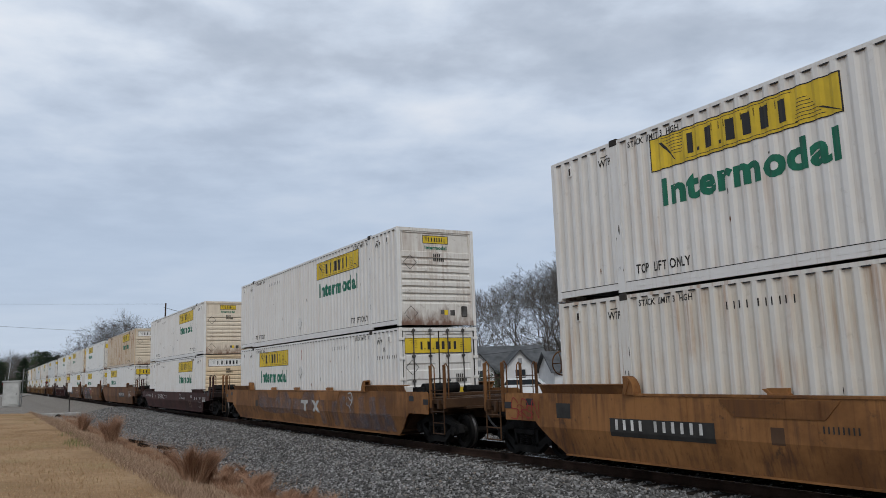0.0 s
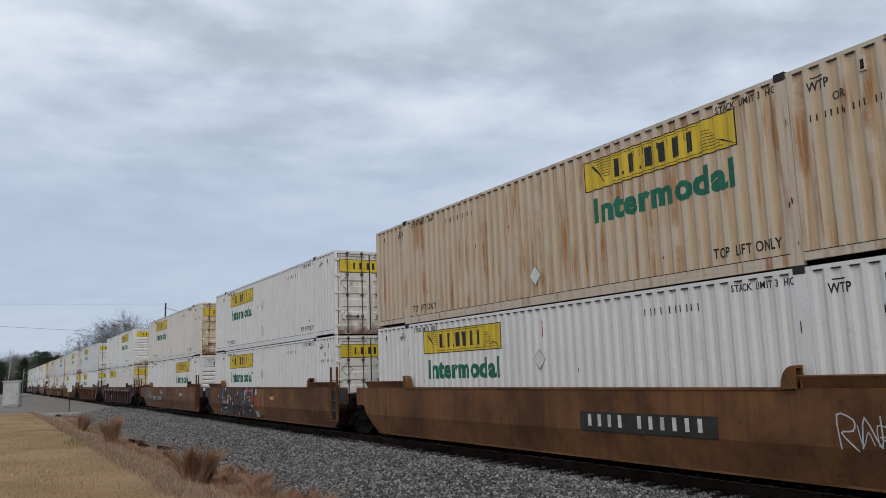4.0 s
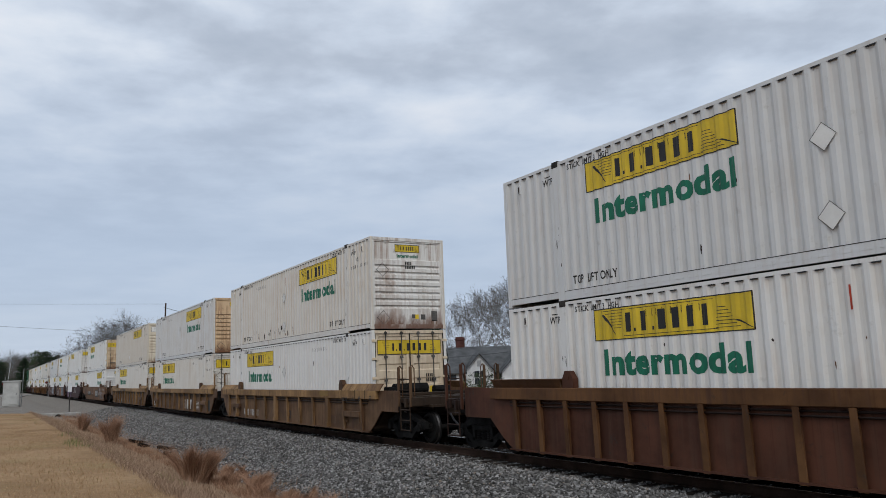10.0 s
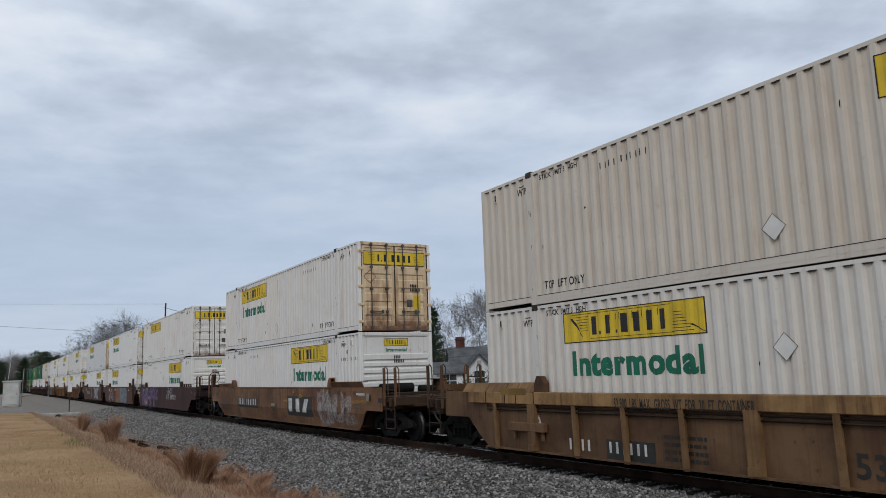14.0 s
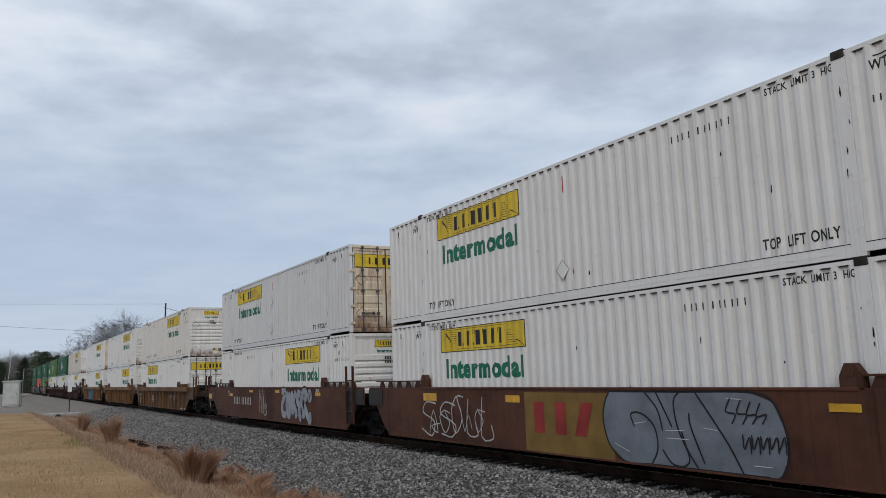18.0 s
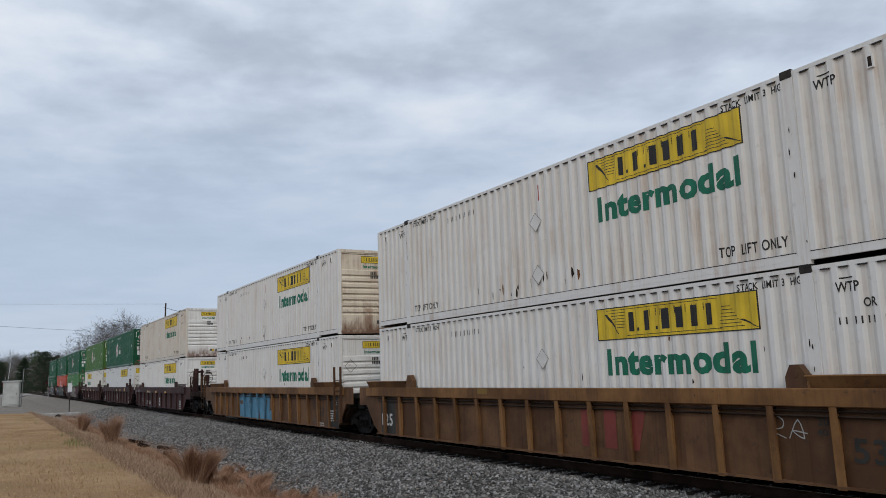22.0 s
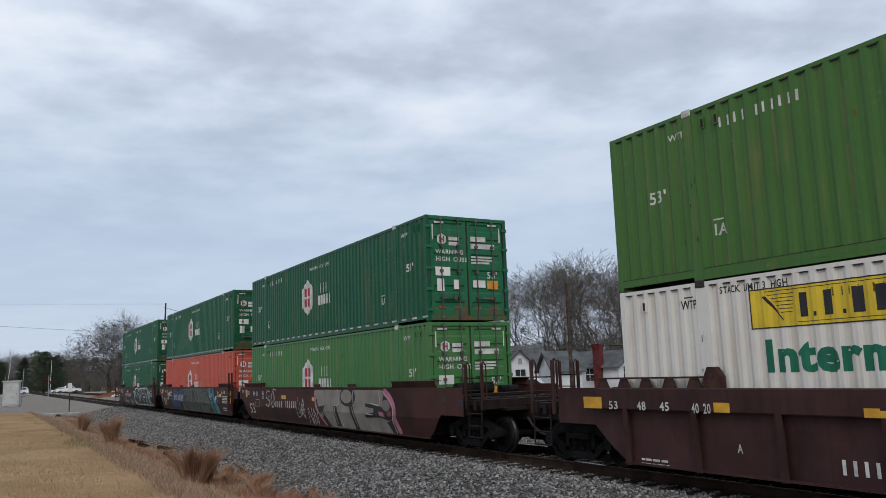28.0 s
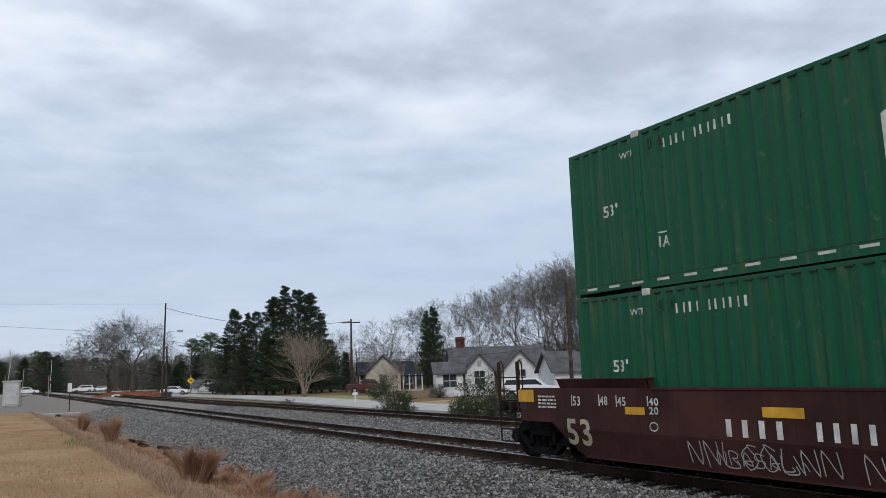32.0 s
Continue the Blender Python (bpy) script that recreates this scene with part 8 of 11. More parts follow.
def crossing_signal(px, depth, tilt):
    """Level crossing mast with lamps and its raised barrier arm."""
    top = tagged(new("crossing_signal"), "grey level crossing mast with lamps and a raised barrier", "crossing signal", "crossing signals")
    x, y = at(px, depth)
    top.matrix_basis = pose(x, y, -0.25, 0, 0, 8)
    b = bmesh.new()
    bm_tube(b, (0, 0, 0), (0, 0, 3.9), 0.07, 0.06, 8)
    part("mast", b, "galvanised", top)
    for s in (-1, 1):
        b = bmesh.new()
        bm_tube(b, (s * 0.36, -0.10, 2.6), (s * 0.36, 0.02, 2.6), 0.25, n=14)
        lamp = part("lamp_hood", b, "dark_steel", top)
        b = bmesh.new()
        bm_tube(b, (s * 0.36, -0.115, 2.6), (s * 0.36, -0.10, 2.6), 0.11, n=10)
        part("lens", b, "lamp_red", lamp)
    b = bmesh.new()
    bm_block(b, 0.10, 0.45, -0.2, 0.2, 0.7, 1.3, 0.03)
    part("motor_box", b, "galvanised", top)
    b = bmesh.new()
    bm_tube(b, (0.28, 0, 0.9), (0.28 + tilt, 0, 6.6), 0.06, 0.03, 6)
    part("barrier_arm", b, "siding_white", top)


crossing_signal(106, 150, 0.1)
crossing_signal(31, 152, 0.5)
earth_mound(223, 124, 1.9, 1.4, 0.8, 63, "siding_white", "heap under a white sheet beside red earth")
utility_pole(308, 118, 7.6, 0, False, 0, "slim grey post beside a utility pole")

# ---------------------------------------------------------------- stencils and graffiti on the cars
SPRAYS = {"spray_red": (0.30, 0.035, 0.03), "spray_redfaded": (0.20, 0.045, 0.035), "spray_brown": (0.10, 0.055, 0.03), "spray_grey": (0.20, 0.17, 0.16), "spray_white": (0.50, 0.49, 0.47),
          "spray_mauve": (0.085, 0.05, 0.045), "spray_black": (0.016, 0.015, 0.017), "spray_teal": (0.05, 0.26, 0.30), "spray_tealdark": (0.035, 0.11, 0.12), "spray_pink": (0.42, 0.16, 0.22),
          "spray_ochre": (0.20, 0.12, 0.03), "spray_chrome": (0.31, 0.33, 0.36), "spray_silver": (0.165, 0.185, 0.21), "spray_purple": (0.11, 0.06, 0.15), "spray_blue": (0.09, 0.24, 0.36), "spray_orange": (0.45, 0.16, 0.04),
          "spray_greige": (0.24, 0.215, 0.185), "spray_plum": (0.12, 0.03, 0.05), "spray_navy": (0.018, 0.045, 0.11), "spray_green": (0.075, 0.10, 0.078), "spray_soot": (0.030, 0.028, 0.028)}
for spray, tint in SPRAYS.items():
    plain(spray, tint, 0.6, 0, 0.16, 1.8, 14, 0.04)
for spray, tint, thick in (("faded_grey", (0.17, 0.15, 0.165), 0.55), ("faded_white", (0.46, 0.425, 0.41), 0.72), ("faded_pink", (0.22, 0.075, 0.07), 0.5), ("faded_ochre", (0.40, 0.20, 0.03), 0.6), ("faded_teal", (0.06, 0.10, 0.105), 0.7)):
    worn = plain(spray, tint, 0.6, 0, 0.12, 1.8, 14, 0.04).node_tree
    gaps = ramp(worn, noise_node(worn, local_coords(worn)[0], 2.6, 9.0, 0.72), [(0.36, (0, 0, 0)), (0.62, (thick, thick, thick))])
    worn.links.new(gaps.outputs[0], next(n for n in worn.nodes if n.type == "BSDF_PRINCIPLED").inputs["Alpha"])


def quad(bm, x, a, b, c, d):
    flat(bm, [(x, p[0], p[1]) for p in (a, b, c, d)])


def stroke(bm, x, pts, w):
    """A flat brush line through points of y and z."""
    for (a, b), (c, d) in zip(pts, pts[1:]):
        n = math.hypot(c - a, d - b) + 1e-6
        u, v = -(d - b) / n * w / 2, (c - a) / n * w / 2
        e, f = (c - a) / n * w * 0.3, (d - b) / n * w * 0.3
        quad(bm, x, (a - u - e, b - v - f), (c - u + e, d - v + f), (c + u + e, d + v + f), (a + u - e, b + v - f))
        x -= 0.00015


def curve_through(pts, n=5):
    """Points of a smooth line through the given ones."""
    out = []
    for i in range(len(pts) - 1):
        p0, p1, p2, p3 = pts[max(0, i - 1)], pts[i], pts[i + 1], pts[min(len(pts) - 1, i + 2)]
        for j in range(n):
            f = j / n
            out.append(tuple(0.5 * (2 * b + (c - a) * f + (2 * a - 5 * b + 4 * c - d) * f * f + (3 * b - a - 3 * c + d) * f ** 3) for a, b, c, d in zip(p0, p1, p2, p3)))
    return out + [tuple(pts[-1])]


# angular letter-like strokes in a unit box, none of them a letter
STROKES = (((0, 0), (0.05, 1), (0.7, 0.9), (0.65, 0.5), (0.1, 0.45), (0.8, 0.0)), ((0.1, 1), (0, 0.05), (0.8, 0.0), (0.75, 0.3)), ((0, 0), (0.4, 1), (0.8, 0.0), (0.2, 0.35), (0.9, 0.4)), ((0, 1), (0.35, 0), (0.6, 0.7), (0.9, 0.1)),
           ((0.8, 0.9), (0.2, 1), (0.05, 0.6), (0.75, 0.4), (0.6, 0), (0, 0.1)), ((0, 0), (0.05, 1), (0.7, 0.05), (0.75, 1)), ((0.4, 1), (0.0, 0.6), (0.3, 0), (0.8, 0.4), (0.4, 1.0), (0.9, 0.9)))


def scribble(bm, x, y, z, w, h, r):
    """Handwriting-like angular strokes, one sign after the other."""
    n = max(2, int(w / (0.62 * h + 0.06)))
    for i in range(n):
        c, wide = y - w * i / n, w / n * 0.92
        pts = [(c - wide * (a + r.gauss(0, 0.05)), z + h * (0.04 + 0.9 * b + r.gauss(0, 0.04))) for a, b in r.choice(STROKES)]
        stroke(bm, x, curve_through(pts, 3), max(0.016, min(0.035, h * 0.045)))
        x -= 0.0025


def strokes_of_letter(r, y, z, w, h):
    """Slanted bars that make up one wild-style letter."""
    t = w * 0.30
    s = r.uniform(-0.15, 0.2) * w
    up = [[(y, z), (y - t, z), (y - t - s, z + h), (y - s, z + h)], [(y - w + t, z), (y - w, z), (y - w - s, z + h * 0.96), (y - w + t - s, z + h * 0.96)]]
    across = [[(y - s, z + h), (y - s, z + h * 0.72), (y - w - s, z + h * 0.68), (y - w - s, z + h * 0.94)], [(y, z + h * 0.30), (y, z), (y - w, z + 0.02), (y - w, z + h * 0.26)],
              [(y, z + h * 0.60), (y, z + h * 0.40), (y - w, z + h * 0.44), (y - w, z + h * 0.62)]]
    slant = [[(y - w * 0.1, z + h * 0.55), (y - w * 0.4, z + h * 0.55), (y - w * 1.05, z), (y - w * 0.7, z)], [(y - w * 0.7, z + h), (y - w * 1.05, z + h), (y - w * 0.45, z + h * 0.45), (y - w * 0.15, z + h * 0.45)]]
    r.shuffle(across), r.shuffle(slant)
    return up[:r.choice((1, 2))] + across[:r.choice((1, 2))] + slant[:1]


def grown(q, e):
    cy, cz = sum(p[0] for p in q) / 4, sum(p[1] for p in q) / 4
    return [(p[0] + math.copysign(e, p[0] - cy), p[1] + math.copysign(e, p[1] - cz)) for p in q]


def capsule(y, z, w, h, slant, e=0.62):
    """A rounded upright shape that leans by slant."""
    out = []
    for i in range(26):
        a = 2 * math.pi * i / 26
        c, d = math.copysign(abs(math.cos(a)) ** e, math.cos(a)), math.copysign(abs(math.sin(a)) ** e, math.sin(a))
        out.append((y - w / 2 + c * w / 2 + d * slant / 2, z + h / 2 + d * h / 2))
    return out


def swell(shape, e):
    cy, cz = sum(p[0] for p in shape) / len(shape), sum(p[1] for p in shape) / len(shape)
    return [(p[0] + (p[0] - cy) / (math.hypot(p[0] - cy, p[1] - cz) + 1e-6) * e, p[1] + (p[1] - cz) / (math.hypot(p[0] - cy, p[1] - cz) + 1e-6) * e) for p in shape]


def mark(k, kind, rel, z, w, h, what=""):
    """One marking on car k: metres from the rear end of the well, height, width, depth, and what it shows."""
    back = 0.0 if CARS[k]["style"] == "smooth" else RECESS
    car, y, x = CAR[k], LONG - rel, -SIDE - 0.008 + back
    r = random.Random(int(rel * 100) + k * 977)
    bm = bmesh.new()
    bits = what.split(" ")
    if kind in ("plate", "refl", "ribrefl", "orange"):
        xx = {"plate": -SIDE - 0.004 + back, "refl": -SIDE - 0.011, "ribrefl": -SIDE - 0.054, "orange": -SIDE - 0.054}[kind]
        quad(bm, xx, (y, z), (y - w, z), (y - w, z + h), (y, z + h))
        part("reflector" if "refl" in kind else "painted_patch", bm, what if kind == "plate" else ("reflector_yellow" if "refl" in kind else "spray_ochre"), car)
    elif kind == "bars":
        groups = [int(c) for c in bits[1].split(",")]
        total = sum(groups) + 0.8 * (len(groups) - 1)
        cell = w / total
        for g in groups:
            for i in range(g):
                quad(bm, x, (y, z), (y - cell * 0.34, z), (y - cell * 0.34, z + h), (y, z + h))
                y -= cell
            y -= 0.8 * cell
        tagged(part("reporting_bars", bm, bits[0], car), kind="stuff")
    elif kind in ("text", "textw", "textb", "textd", "ctext", "ctextb"):
        xx = -SIDE - 0.056 if kind[0] == "c" else x
        letters(bm, what, y, z, h / 0.70, xx, w)
        if kind == "text" and len(what) == 2 and what != "20":
            quad(bm, xx, (y + 0.04, z - 0.02), (y + 0.01, z - 0.02), (y + 0.01, z + h + 0.03), (y + 0.04, z + h + 0.03))
        part("stencil", bm, "stencil_black" if kind.endswith("b") else ("spray_brown" if kind == "textd" else "stencil_cream" if kind == "textw" and k > 20 else "stencil_white"), car)
    elif kind == "panel":
        if k < 2:
            bm_prism(bm, [(y, z + h), (y - w, z + h), (y - w + 0.25 * min(1, w), z), (y - 0.25 * min(1, w), z)], -SIDE - 0.012, -SIDE + 0.002)
            part("stiffener", bm, "car_paint", car, color=(*CARS[k]["color"], 0.5))
        else:
            for a, b, c, d in ((0, w, 0, 0.012), (0, w, h - 0.012, h), (0, 0.012, 0, h), (w - 0.012, w, 0, h)):
                quad(bm, x, (y - a, z + c), (y - b, z + c), (y - b, z + d), (y - a, z + d))
            part("stencil", bm, "stencil_white", car)
    elif kind == "ring":
        n, ry, rz = 20, w / 2, h / 2
        stroke(bm, x, [(y - ry + math.cos(2 * math.pi * i / n) * ry, z + rz + math.sin(2 * math.pi * i / n) * rz) for i in range(n + 1)], 0.02)
        part("stencil", bm, what, car)
    elif kind in ("lines", "clines"):
        n = int(bits[1])
        for i in range(n):
            zz, run = z + h * i / n, 0.0
            while run < w - 0.04:
                step = min(w - run, r.uniform(0.06, 0.2))
                quad(bm, -SIDE - 0.056 if kind[0] == "c" else x, (y - run, zz), (y - run - step * 0.8, zz), (y - run - step * 0.8, zz + h / n * 0.5), (y - run, zz + h / n * 0.5))
                run += step
        tagged(part("small_print", bm, bits[0], car), kind="stuff")
    elif kind == "tag":
        scribble(bm, x, y, z, w, h, r)
        if w > 0.9:
            scribble(bm, x - 0.003, y - w * 0.2, z + h * 0.1, w * 0.6, h * 0.6, r)
        part("graffiti_tag", bm, what, car, "scrawled graffiti line")
    elif kind in ("blocks", "blocksw"):
        t = w / 3.3
        for i in range(3):
            a, s = i * t * 1.12, (0.18 * t if i == 2 else 0.0)
            quad(bm, x, (y - a + s, z), (y - a - t * 0.55 + s, z), (y - a - t * 0.55 - s, z + h), (y - a - s, z + h))
        part("owner_mark", bm, what, car)
    elif kind == "wild":
        n = int(bits[3])
        cell = w / n
        back, face, spots, shine, x0 = bmesh.new(), bm, bmesh.new(), bmesh.new(), -SIDE - 0.006 + back
        for i in range(n):
            hh = h * r.uniform(0.82, 0.97)
            for q in strokes_of_letter(r, y - i * cell - 0.06, z + 0.02, cell * 1.08, hh):
                x0 -= 0.0003
                quad(back, x0, *grown(q, 0.055))
                quad(face, x0 - 0.012, *q)
                if r.random() < 0.4:
                    (a, b), (c, d) = q[0], q[3]
                    stroke(shine, x0 - 0.020, [(a - 0.035, b + 0.03), (a + (c - a) * 0.6 - 0.035, b + (d - b) * 0.6)], 0.018)
        pale = bmesh.new()
        for i in range(n):
            ya = y - i * cell
            for _ in range(2):          # dark blocks and pale discs inside each letter
                a, b, e, f = ya - r.uniform(0.1, 0.6) * cell, z + r.uniform(0.1, 0.7) * h, cell * r.uniform(0.18, 0.4), h * r.uniform(0.08, 0.2)
                x0 -= 0.0003
                quad(back, x0 - 0.014, (a, b), (a - e, b + 0.02), (a - e * 0.9, b + f), (a - 0.03, b + f * 1.1))
                a, b, s = ya - r.uniform(0.0, 1.0) * cell, z + r.uniform(0.1, 0.95) * h, r.uniform(0.03, 0.10)
                flat(pale, [(x0 - 0.018, a + math.cos(t) * s, b + math.sin(t) * s) for t in (2 * math.pi * j / 12 for j in range(12))])
            a, b = ya - r.uniform(0.05, 0.3) * cell, z + r.uniform(0.05, 0.4) * h
            ends = [(a, b), (a - r.uniform(-0.1, 0.3) * cell, b + h * r.uniform(0.3, 0.5)), (a - r.uniform(0.4, 0.8) * cell, b + r.uniform(0.0, 0.1) * h)]
            stroke(spots, x0 - 0.022, ends[:2] if i % 2 else ends, 0.03)
            for a, b in ends[:2] if i % 2 else ends:
                s = r.uniform(0.04, 0.07)
                flat(spots, [(x0 - 0.026, a + math.cos(t) * s, b + math.sin(t) * s) for t in (2 * math.pi * j / 10 for j in range(10))])
        part("graffiti_disc", pale, "spray_white", car)
        part("graffiti_outline", back, bits[1], car)
        part("graffiti", face, bits[0], car, "large wild-style graffiti piece")
        part("graffiti_highlight", spots, bits[2], car)
        part("graffiti_line", shine, "spray_silver", car)
    elif kind == "cloud":
        # a ragged background of overlapping sprayed discs
        x0, n = -SIDE - 0.0035, int(w / 0.16) + 3
        for i in range(n):
            rad = h * r.uniform(0.22, 0.40)
            cy, cz = y - rad * 0.7 - (w - 1.4 * rad) * (i + 0.5) / n, z + rad + max(0.0, h - 2 * rad) * r.random()
            flat(bm, [(x0, cy + math.cos(t) * rad, cz + math.sin(t) * rad) for t in (2 * math.pi * j / 16 for j in range(16))])
            x0 -= 0.00012
        part("graffiti_background", bm, what, car, "sprayed patch of colour behind graffiti")
    elif kind == "throw":
        n = int(bits[2])
        cell = w / n
        back, line, pale, x0 = bmesh.new(), bmesh.new(), bmesh.new(), -SIDE - 0.006
        for i in range(n):
            ww, hh = cell * 1.12, h * r.uniform(0.90, 1.0)
            x0 -= 0.0008
            ya, kind_of = y - i * cell, r.choice((0, 1, 1, 2)) if i or k == 11 else 0
            if kind_of == 0:
                lobes = ((0.0, 1.08, 0.0),)
            elif kind_of == 1:
                lobes = ((0.0, 0.62, r.uniform(-0.05, 0.12)), (0.46, 0.62, r.uniform(-0.05, 0.12)))
            else:
                lobes = ((0.0, 0.66, 0.30), (0.42, 0.66, -0.26))
            for off, wide, slant in lobes:
                shape = capsule(ya - off * cell, z + r.uniform(0, 0.04) * h, wide * cell, hh, slant * cell)
                flat(back, [(x0, *p) for p in swell(shape, 0.035)])
                flat(bm, [(x0 - 0.0006, *p) for p in shape])
                x0 -= 0.0014
            cy, cz = ya - cell * 0.55, z + hh * 0.42
            if kind_of == 0:
                stroke(line, x0 - 0.003, [(cy + 0.20 * cell * math.cos(a), cz + 0.20 * hh * math.sin(a)) for a in (2.9 - 0.42 * j for j in range(9))], 0.028)
                stroke(line, x0 - 0.003, [(cy + 0.20 * cell * math.cos(2.9), cz - 0.12 * hh), (cy + 0.20 * cell * math.cos(2.9), cz + 0.10 * hh)], 0.028)
            else:
                stroke(line, x0 - 0.003, [(cy, z + 0.04 * hh), (cy + 0.03 * cell, cz - 0.06 * hh)], 0.03)
                stroke(line, x0 - 0.003, [(cy - 0.02 * cell, z + 0.72 * hh), (cy, z + hh * 0.97)], 0.03)
            for _ in range(4):          # pale sweeps of the spray can
                c, d = ya - r.uniform(0.1, 0.6) * cell, z + r.uniform(0.12, 0.9) * hh
                stroke(pale, x0 - 0.0045, [(c, d), (c - cell * r.uniform(0.15, 0.4), d + r.uniform(-0.05, 0.05) * hh)], 0.012)
        part("graffiti_outline", back, bits[1], car)
        part("graffiti", bm, bits[0], car, "bubble-letter graffiti in silver paint")
        part("graffiti_line", line, "spray_black", car)
        part("graffiti_streak", pale, "spray_white", car)


mark(0, "plate", 1.51, 0.66, 2.42, 0.32, "stencil_black")
mark(0, "bars", 1.66, 0.78, 2.16, 0.18, "stencil_white 4,6")
mark(0, "panel", 4.07, 1.09, 2.04, 0.26, "")
mark(0, "bars", 4.88, 1.19, 0.41, 0.1, "stencil_black 6")
mark(0, "bars", 5.81, 0.91, 0.58, 0.1, "stencil_black 8")
mark(0, "tag", -1.63, 0.84, 1.12, 0.47, "spray_red")
mark(0, "plate", -0.05, 0.93, 0.44, 0.29, "stencil_black")
mark(0, "plate", 4.96, 0.71, 0.23, 0.25, "spray_brown")
mark(1, "plate", 2.83, 0.75, 0.29, 0.24, "stencil_black")
mark(1, "bars", 11.63, 0.88, 0.38, 0.18, "stencil_black 5")
mark(1, "panel", 4.39, 1.12, 1.47, 0.26, "")
mark(1, "panel", 6.93, 1.12, 1.85, 0.23, "")
mark(1, "panel", 10.17, 1.10, 1.94, 0.27, "")
mark(2, "bars", 4.17, 0.8, 1.72, 0.26, "stencil_white 3,5")
mark(2, "ring", 5.96, 0.77, 0.36, 0.33, "stencil_white")
mark(2, "panel", 6.35, 0.89, 0.62, 0.11, "")
mark(2, "text", -0.44, 0.89, 0.56, 0.17, "53")
mark(2, "text", 0.6, 0.91, 0.29, 0.14, "48")
mark(2, "text", 1.08, 0.9, 0.29, 0.15, "45")
mark(2, "text", 1.9, 0.97, 0.28, 0.12, "40")
mark(2, "text", 1.88, 0.83, 0.28, 0.12, "20")
mark(2, "ring", 3.06, 0.85, 0.19, 0.14, "stencil_white")
mark(2, "textd", 13.3, 0.42, 0.57, 0.36, "53")
mark(2, "ring", 10.83, 0.85, 0.33, 0.28, "stencil_white")
mark(2, "bars", 11.24, 0.83, 1.1, 0.13, "stencil_white 4,4,4")
mark(2, "text", 13.88, 0.95, 0.25, 0.13, "40")
mark(2, "text", 14.71, 0.86, 0.21, 0.12, "45")
mark(2, "text", 15.22, 0.86, 0.2, 0.11, "48")
mark(2, "text", 16.01, 0.88, 0.2, 0.12, "53")
mark(2, "lines", 16.69, 0.77, 0.64, 0.25, "stencil_white 4")
mark(2, "panel", 15.55, 0.47, 0.6, 0.28, "")
mark(3, "plate", 9.35, 0.72, 3.33, 0.36, "stencil_black")
mark(3, "bars", 9.59, 0.82, 2.96, 0.22, "stencil_white 4,6")
mark(3, "tag", 14.69, 0.72, 1.45, 0.48, "spray_white")
mark(4, "blocks", 6.92, 0.63, 1.7, 0.6, "spray_red")
mark(4, "plate", 6.85, 0.4, 1.84, 1.04, "spray_ochre")
mark(4, "refl", 3.0, 1.06, 0.5, 0.11, "")
mark(4, "refl", 9.55, 1.04, 0.48, 0.12, "")
mark(4, "text", -1.0, 1.19, 0.60, 0.16, "125 T")
mark(4, "textb", -0.03, 0.54, 0.64, 0.44, "53")
mark(5, "plate", 3.2, 0.63, 3.2, 0.38, "stencil_black")
mark(5, "bars", 3.35, 0.69, 2.88, 0.26, "stencil_white 4,6")
mark(5, "textb", 6.79, 0.76, 0.24, 0.22, "B")
mark(5, "ring", 7.33, 0.71, 0.34, 0.33, "stencil_black")
mark(5, "throw", 0.67, 0.2, 0.78, 1.28, "spray_tealdark spray_greige 1")
mark(5, "tag", 1.58, 0.83, 1.16, 0.39, "spray_white")
mark(5, "tag", 5.49, 1.04, 1.21, 0.37, "spray_white")
mark(5, "refl", 11.61, 1.02, 0.72, 0.15, "")
mark(6, "textw", 0.5, 0.44, 0.87, 0.51, "53")
mark(6, "ribrefl", 1.05, 1.21, 0.59, 0.16, "")
mark(6, "ribrefl", 3.2, 1.23, 0.56, 0.14, "")
mark(6, "ribrefl", 5.35, 1.23, 0.52, 0.14, "")
mark(6, "ribrefl", 7.54, 1.23, 0.5, 0.12, "")
mark(6, "ribrefl", 9.75, 1.21, 0.5, 0.12, "")
mark(6, "ribrefl", 11.98, 1.21, 0.48, 0.11, "")
mark(6, "ribrefl", 14.23, 1.21, 0.47, 0.12, "")
mark(6, "ctext", 13.67, 1.19, 0.42, 0.12, "40 20")
mark(6, "ctext", 15.17, 1.21, 0.22, 0.11, "48")
mark(6, "lines", 5.03, 0.45, 1.15, 0.39, "stencil_white 4")
mark(6, "lines", 6.95, 0.43, 0.49, 0.26, "stencil_white 3")
mark(6, "panel", 8.63, 0.68, 0.28, 0.27, "")
mark(6, "lines", 15.02, 0.39, 0.45, 0.49, "stencil_white 6")
mark(7, "plate", 15.96, 0.42, 0.26, 0.26, "stencil_white")
mark(7, "plate", 15.62, 0.96, 0.48, 0.2, "spray_ochre")
mark(8, "textb", 8.58, 0.38, 0.44, 0.29, "53")
mark(8, "bars", 2.82, 0.34, 2.19, 0.26, "stencil_white 4,6")
mark(8, "ctextb", 14.22, 1.1, 0.43, 0.12, "40/20")
mark(8, "ctextb", 15.03, 1.12, 0.16, 0.12, "45")
mark(8, "ctextb", 15.51, 1.12, 0.15, 0.14, "48")
mark(8, "ctextb", 16.31, 1.15, 0.16, 0.13, "53")
mark(8, "plate", 13.0, 0.36, 0.47, 0.25, "spray_brown")
mark(8, "orange", 12.28, 1.25, 0.77, 0.15, "")
mark(9, "blocksw", 9.95, 0.33, 2.22, 0.51, "stencil_white")
mark(9, "ctextb", 14.24, 1.12, 0.41, 0.12, "40/20")
mark(9, "ctextb", 15.4, 1.12, 0.23, 0.12, "48")
